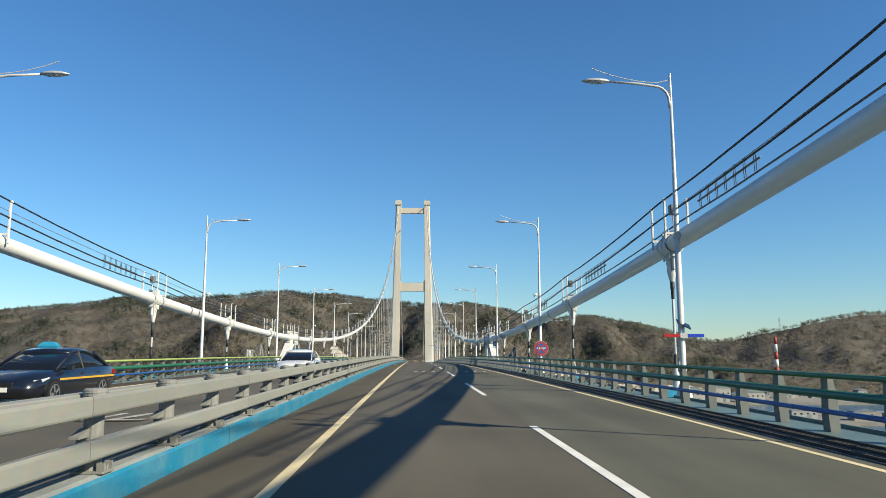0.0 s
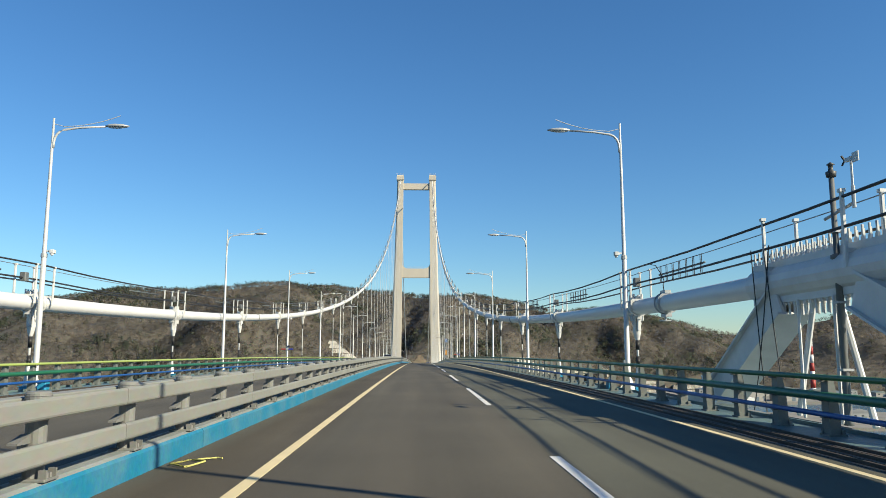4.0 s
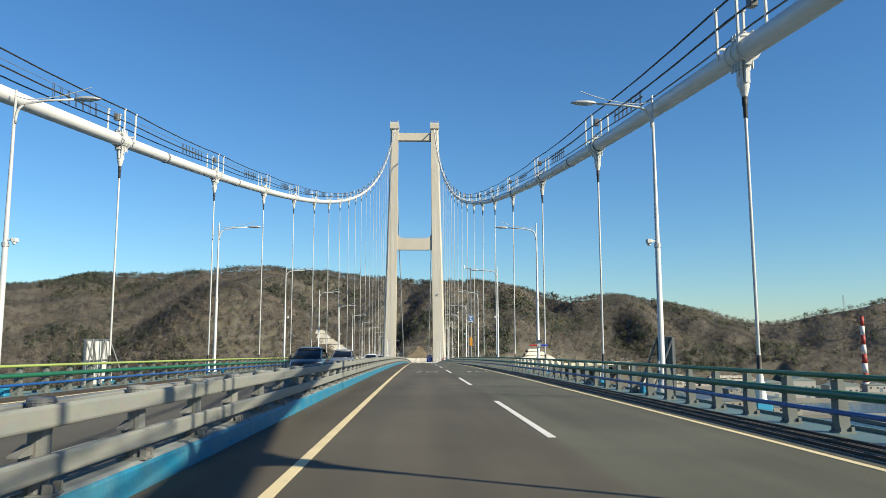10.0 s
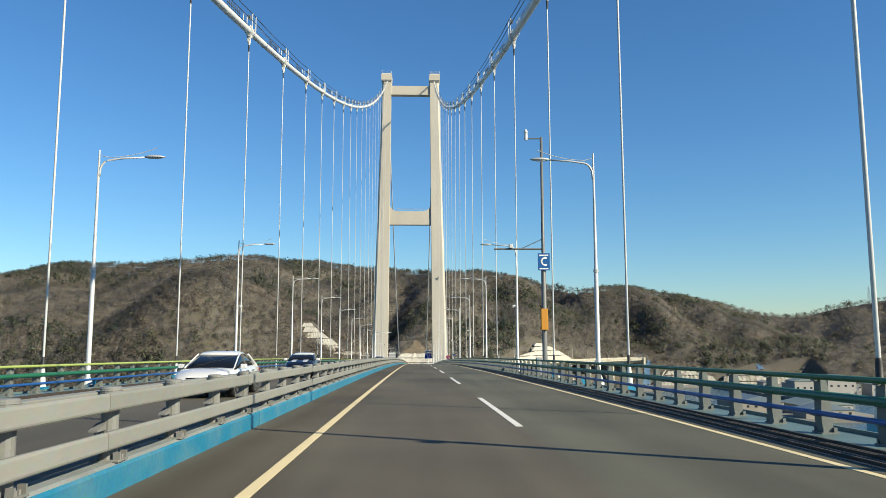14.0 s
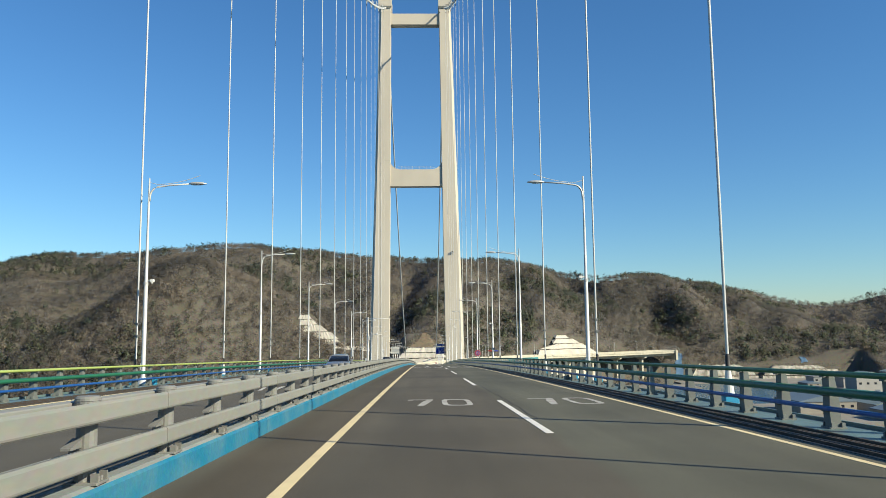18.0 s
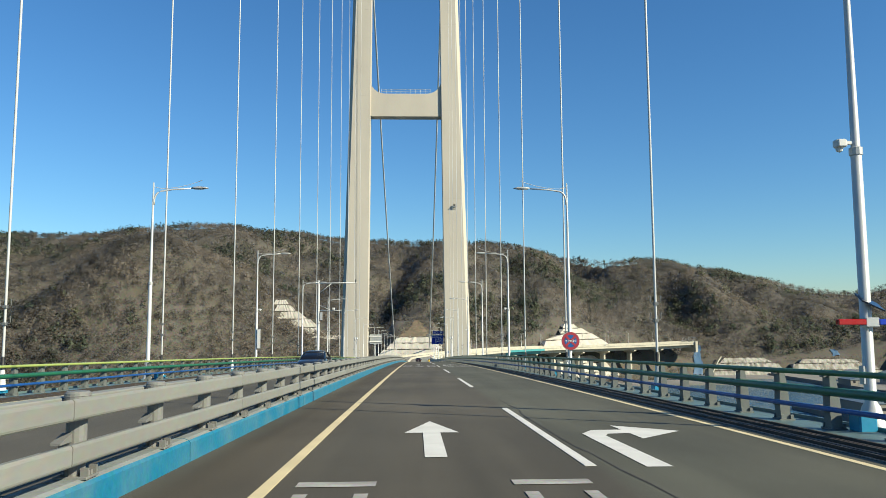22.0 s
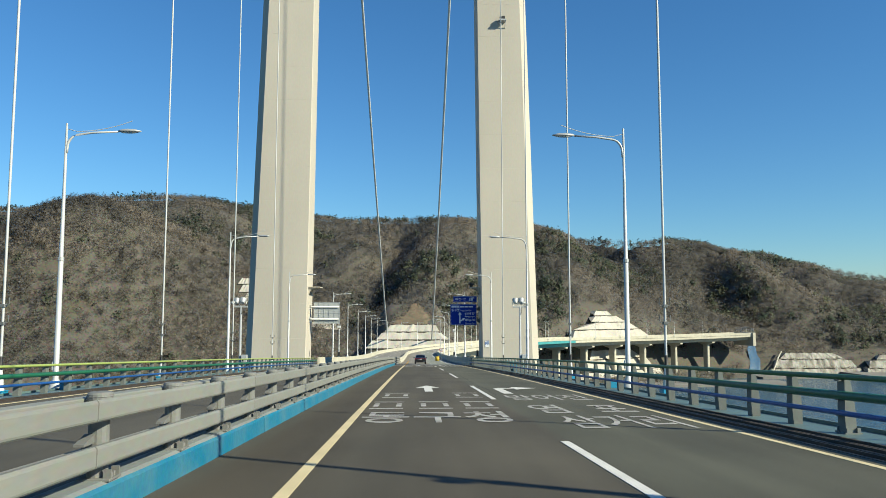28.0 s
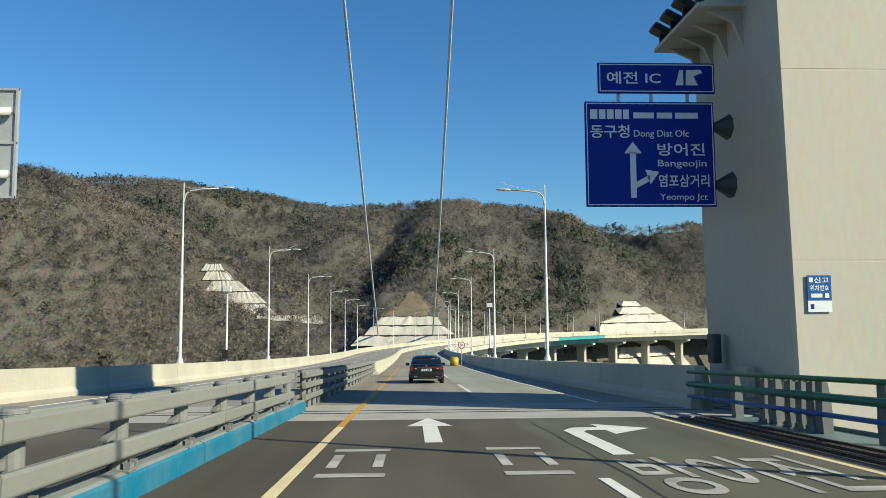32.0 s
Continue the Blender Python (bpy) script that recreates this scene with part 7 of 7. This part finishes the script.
def car(name, label, x, y, turn, body, roof, L=4.85, W=1.86, H=1.46, suv=0.0, rear_len=1.0, stripe=None, taxi=False, group="vehicles on the bridge"):
    """A road car facing +y: lofted lower body, glass cabin, roof shell, wheels, lamps, plates and trim."""
    f = thing(name, label, "car", group, m=pose(x, y, dz(y), slope(y) if turn == 0 else -slope(y), 0, turn))
    hl, hw = L / 2, W / 2
    belt = 0.92 + 0.14 * suv
    # stations along the length: position, half width, sill height, shoulder height, top height
    st = [(-1.0, 0.80, 0.42, belt - 0.16, belt - 0.06), (-0.975, 0.90, 0.30, belt - 0.06, belt + 0.03), (-0.86, 0.97, 0.24, belt + 0.0, belt + 0.08), (-0.55, 1.0, 0.22, belt, belt + 0.06), (0.0, 1.0, 0.20, belt - 0.02, belt + 0.02), (0.36, 1.0, 0.20, belt - 0.05, belt + 0.0), (0.62, 0.98, 0.22, belt - 0.12, belt - 0.03), (0.84, 0.93, 0.24, belt - 0.22, belt - 0.12), (0.96, 0.84, 0.28, belt - 0.36, belt - 0.24), (1.0, 0.70, 0.36, belt - 0.42, belt - 0.32)]
    rings = []
    for t, w, z0, zs, zt in st:
        w *= hw
        yy = t * hl
        rings.append([(-w * 0.86, yy, z0), (w * 0.86, yy, z0), (w * 0.98, yy, z0 + 0.12), (w, yy, (z0 + zs) / 2 + 0.08), (w * 0.97, yy, zs), (w * 0.86, yy, zt), (w * 0.4, yy, zt + 0.03), (-w * 0.4, yy, zt + 0.03), (-w * 0.86, yy, zt), (-w * 0.97, yy, zs), (-w, yy, (z0 + zs) / 2 + 0.08), (-w * 0.98, yy, z0 + 0.12)])
    part("body", Build().loft(rings).mesh("body", body, True), f)
    back = -0.90 - 0.06 * suv
    cab = [(back, 0.80, belt + 0.02), (back + 0.22 - 0.12 * suv, 0.75, H - 0.24 + 0.08 * suv), (back + 0.46 - 0.30 * suv, 0.71, H - 0.07), (-0.16, 0.70, H - 0.01), (0.05, 0.71, H - 0.06), (0.30, 0.78, belt + 0.24), (0.53, 0.84, belt - 0.02)]
    rings = [[(-hw * 0.9, t * hl, belt - 0.05), (hw * 0.9, t * hl, belt - 0.05), (hw * (0.5 * w + 0.45), t * hl, (belt + z) / 2), (hw * w, t * hl, z - 0.03), (hw * w * 0.8, t * hl, z), (-hw * w * 0.8, t * hl, z), (-hw * w, t * hl, z - 0.03), (-hw * (0.5 * w + 0.45), t * hl, (belt + z) / 2)] for t, w, z in cab]
    part("cabin_glass", Build().loft(rings).mesh("cabin_glass", GLASS, True), f, "dark tinted glass")
    b = Build()
    rr = [(back + 0.34 - 0.20 * suv, 0.72, H - 0.145 + 0.05 * suv), (back + 0.48 - 0.30 * suv, 0.715, H - 0.055), (-0.30, 0.71, H - 0.01), (-0.12, 0.71, H + 0.002), (0.03, 0.715, H - 0.04), (0.09, 0.72, H - 0.085)]
    b.loft([[(hw * w * 1.04, t * hl, z - 0.07), (hw * w * 0.85, t * hl, z + 0.015), (hw * w * 0.4, t * hl, z + 0.03), (-hw * w * 0.4, t * hl, z + 0.03), (-hw * w * 0.85, t * hl, z + 0.015), (-hw * w * 1.04, t * hl, z - 0.07), (0, t * hl, z - 0.05)] for t, w, z in rr])
    part("roof", b.mesh("roof", roof, True), f)
    for s in (1, -1):
        for a, c, rad in (((s * hw * 0.86, 0.52 * hl, belt), (s * hw * 0.735, 0.06 * hl, H - 0.075), 0.028), ((s * hw * 0.90, -0.12 * hl, belt), (s * hw * 0.715, -0.12 * hl, H - 0.05), 0.028), ((s * hw * 0.86, (back + 0.06) * hl, belt + 0.02), (s * hw * 0.735, (back + 0.40 - 0.2 * suv) * hl, H - 0.09), [0.06, 0.035])):
            part("pillar", Build().tube([a, c], rad, 6).mesh("pillar", BLACK if a[1] < 0 and rad == 0.028 else body), f)
        part("mirror", Build().box(s * hw - 0.02 if s > 0 else -hw - 0.2, s * hw + 0.2 if s > 0 else -hw + 0.02, 0.33 * hl, 0.33 * hl + 0.16, belt - 0.02, belt + 0.13, bev=0.04).mesh("mirror", roof if stripe else body), f)
        for e in (0.60, -0.58):
            wy = e * hl
            b = Build()
            b.loft([[(s * (hw - xx), wy + r_ * math.cos(a), 0.325 + r_ * math.sin(a)) for a in [j * math.pi / 10 for j in range(20)]][::-s] for xx, r_ in ((0.0, 0.27), (-0.005, 0.31), (0.03, 0.325), (0.2, 0.325), (0.22, 0.30))])
            wh = part("wheel", b.mesh("wheel", TYRE, True), f, "black tyre")
            b = Build()
            for j in range(5):
                a = j * 2 * math.pi / 5
                b.add([(s * (hw + 0.012), wy + r_ * math.cos(a + o), 0.325 + r_ * math.sin(a + o)) for r_, o in ((0.05, -0.6), (0.05, 0.6), (0.23, 0.22), (0.23, -0.22))], [(0, 1, 2, 3) if s < 0 else (3, 2, 1, 0)])
            b.loft([[(s * (hw - xx), wy + r_ * math.cos(a), 0.325 + r_ * math.sin(a)) for a in [j * math.pi / 10 for j in range(20)]][::-s] for xx, r_ in ((-0.012, 0.225), (-0.012, 0.25), (0.02, 0.25))], caps=False)
            part("rim", b.mesh("rim", RIM), wh, "alloy rim")
            b = Build()
            b.loft([[(s * (hw + 0.002 - xx), wy + 0.375 * math.cos(a), 0.335 + 0.375 * math.sin(a)) for a in [j * math.pi / 12 for j in range(25)] if math.sin(a) > -0.3] for xx in (0.0, 0.08)], caps=True)
            part("wheel_arch", b.mesh("wheel_arch", BLACK), f)
        b = Build().box(min(s * hw * 0.52, s * hw * 0.93), max(s * hw * 0.52, s * hw * 0.93), -hl * 0.995, -hl * 0.90, belt - 0.20, belt - 0.05, bev=0.03)
        part("tail_lamp", b.mesh("tail_lamp", TAIL), f, "red tail lamp")
        b = Build().box(min(s * hw * 0.56, s * hw * 0.68), max(s * hw * 0.56, s * hw * 0.68), -hl * 1.004, -hl * 0.98, belt - 0.16, belt - 0.10)
        part("indicator", b.mesh("indicator", AMBER), f, "amber lens")
        b = Build().loft([[(s * x * hw, y * hl, belt + z0), (s * x * hw, y * hl, belt + z1), (s * x * hw * 0.97, (y - 0.05) * hl, belt + z1 - 0.01), (s * x * hw * 0.97, (y - 0.05) * hl, belt + z0)] for x, y, z0, z1 in ((0.44, 0.985, -0.42, -0.35), (0.62, 0.965, -0.40, -0.30), (0.82, 0.90, -0.36, -0.23), (0.93, 0.80, -0.27, -0.20), (0.955, 0.70, -0.20, -0.17))])
        part("headlamp", b.mesh("headlamp", HEAD), f, "clear headlamp")
        part("exhaust", Build().box(min(s * hw * 0.5, s * hw * 0.72), max(s * hw * 0.5, s * hw * 0.72), -hl * 1.01, -hl * 0.97, 0.33, 0.40, bev=0.02).mesh("exhaust", CHROME), f, "chrome exhaust trim")
        part("sill_trim", Build().box(s * hw * 0.985 - 0.015, s * hw * 0.985 + 0.015, -0.36 * hl, 0.40 * hl, 0.27, 0.30).mesh("sill_trim", CHROME), f, "chrome sill strip")
        for e in (-0.02, -0.40):
            part("door_handle", Build().box(s * hw - 0.012 if s > 0 else -hw - 0.025, s * hw + 0.025 if s > 0 else -hw + 0.012, (e - 0.05) * hl, (e + 0.03) * hl, belt - 0.12, belt - 0.09).mesh("door_handle", CHROME if not suv else body), f)
    part("lamp_strip", Build().box(-hw * 0.55, hw * 0.55, -hl * 1.003, -hl * 0.97, belt - 0.10, belt - 0.06).mesh("lamp_strip", TAIL), f, "thin red lamp strip")
    pl = part("number_plate", Build().box(-0.26, 0.26, -hl * 1.008, -hl * 0.99, belt - 0.27, belt - 0.15).mesh("number_plate", PLATE), f, "white number plate")
    b = Build()
    for k, w in enumerate((0.09, 0.05, 0.2)):
        x0 = (-0.21, -0.09, 0.0)[k]
        b.box(x0, x0 + w, -hl * 1.0095, -hl * 1.0075, belt - 0.24, belt - 0.18)
    part("plate_bars", b.mesh("plate_bars", BLACK), pl)
    part("front_plate", Build().box(-0.26, 0.26, hl * 0.985, hl * 1.006, 0.42, 0.53).mesh("front_plate", PLATE), f, "white number plate")
    part("grille", Build().box(-hw * 0.42, hw * 0.42, hl * 0.96, hl * 1.002, belt - 0.40, belt - 0.27, bev=0.02).mesh("grille", BLACK), f, "black grille")
    part("badge", Build().box(-0.07, 0.07, -hl * 1.004, -hl * 0.985, belt - 0.03, belt + 0.03, bev=0.02).mesh("badge", CHROME), f, "plain chrome badge")
    part("aerial", Build().box(-0.02, 0.02, -0.42 * hl, -0.36 * hl, H, H + 0.07).mesh("aerial", BLACK), f)
    # shadow under the rear bumper, drawn as a black strip
    part("bumper_shadow_line", Build().box(-hw * 0.8, hw * 0.8, -hl * 0.985, -hl * 0.95, 0.28, 0.33).mesh("bumper_shadow_line", BLACK), f, "black strip drawn as the shadow line under the bumper")
    if stripe:
        b = Build()
        for s in (1, -1):
            b.add([(s * 0.32 + o, t * hl, z) for t, z in ((0.47, belt + 0.045), (0.66, belt + 0.0), (0.86, belt - 0.085)) for o in (-0.13, 0.13)], [(0, 1, 3, 2), (2, 3, 5, 4)])
        part("bonnet_stripes", b.mesh("bonnet_stripes", stripe), f, "white bonnet stripes")
    if taxi:
        part("roof_sign", Build().loft([[(-w, -d, z), (w, -d, z), (w, d, z), (-w, d, z)] for w, d, z in ((0.24, 0.10, H + 0.02), (0.26, 0.11, H + 0.08), (0.17, 0.07, H + 0.17), (0.12, 0.04, H + 0.19))]).mesh("roof_sign", BOX_BLUE), f, "blue roof sign")
        b = Build()
        for s in (1, -1):
            b.box(s * hw - 0.004 if s > 0 else -hw - 0.006, s * hw + 0.006 if s > 0 else -hw + 0.004, -0.9 * hl, 0.5 * hl, 0.66, 0.71)
        part("side_band", b.mesh("side_band", LINE_AMBER), f, "yellow side band")
    return f


NAVY = paint("black-blue metallic paint", (0.00437, 0.00492, 0.00874))
SILVER = paint("silver metallic paint", (0.232, 0.246, 0.26), 0.5)
WHITE_CAR = paint("white car paint", (0.539, 0.546, 0.554), 0.0)
DARK_GREY = paint("dark grey metallic paint", (0.0273, 0.029, 0.0328), 0.5)
NIGHT = paint("dark navy paint", (0.00656, 0.00874, 0.0164), 0.2)
car("black_sedan", "glossy black saloon car driving ahead on the road", 3.76, 596.0, 0, NAVY, NAVY)
car("taxi", "dark navy taxi with blue roof sign and yellow side band", -7.0, -56.5, 180, NIGHT, NIGHT, taxi=True)
car("white_sedan", "white saloon car in the opposite lane", -3.2, -37.0, 180, WHITE_CAR, WHITE_CAR)
car("silver_suv", "silver sport utility car in the opposite lane", -3.5, 179.8, 180, SILVER, SILVER, 4.7, 1.88, 1.68, 0.8)
car("small_hatchback", "dark navy hatchback with white roof and bonnet stripes", -3.5, 236.0, 180, NIGHT, WHITE_CAR, 3.85, 1.72, 1.42, 0.6, stripe=WHITE_CAR)
car("silver_sedan", "silver compact saloon in the opposite lane", -3.5, 327.5, 180, SILVER, SILVER, 4.5, 1.78, 1.43)
car("dark_sedan", "dark grey saloon car in the opposite lane", -3.5, 400.0, 180, DARK_GREY, DARK_GREY, 4.7, 1.82, 1.45)
car("dark_suv", "dark grey sport utility car in the opposite lane", -3.6, 161.0, 180, DARK_GREY, DARK_GREY, 4.7, 1.88, 1.70, 0.8)
car("white_saloon", "white saloon car with dark glass in the opposite lane", -3.5, 217.0, 180, WHITE_CAR, WHITE_CAR, 4.9, 1.87, 1.45)
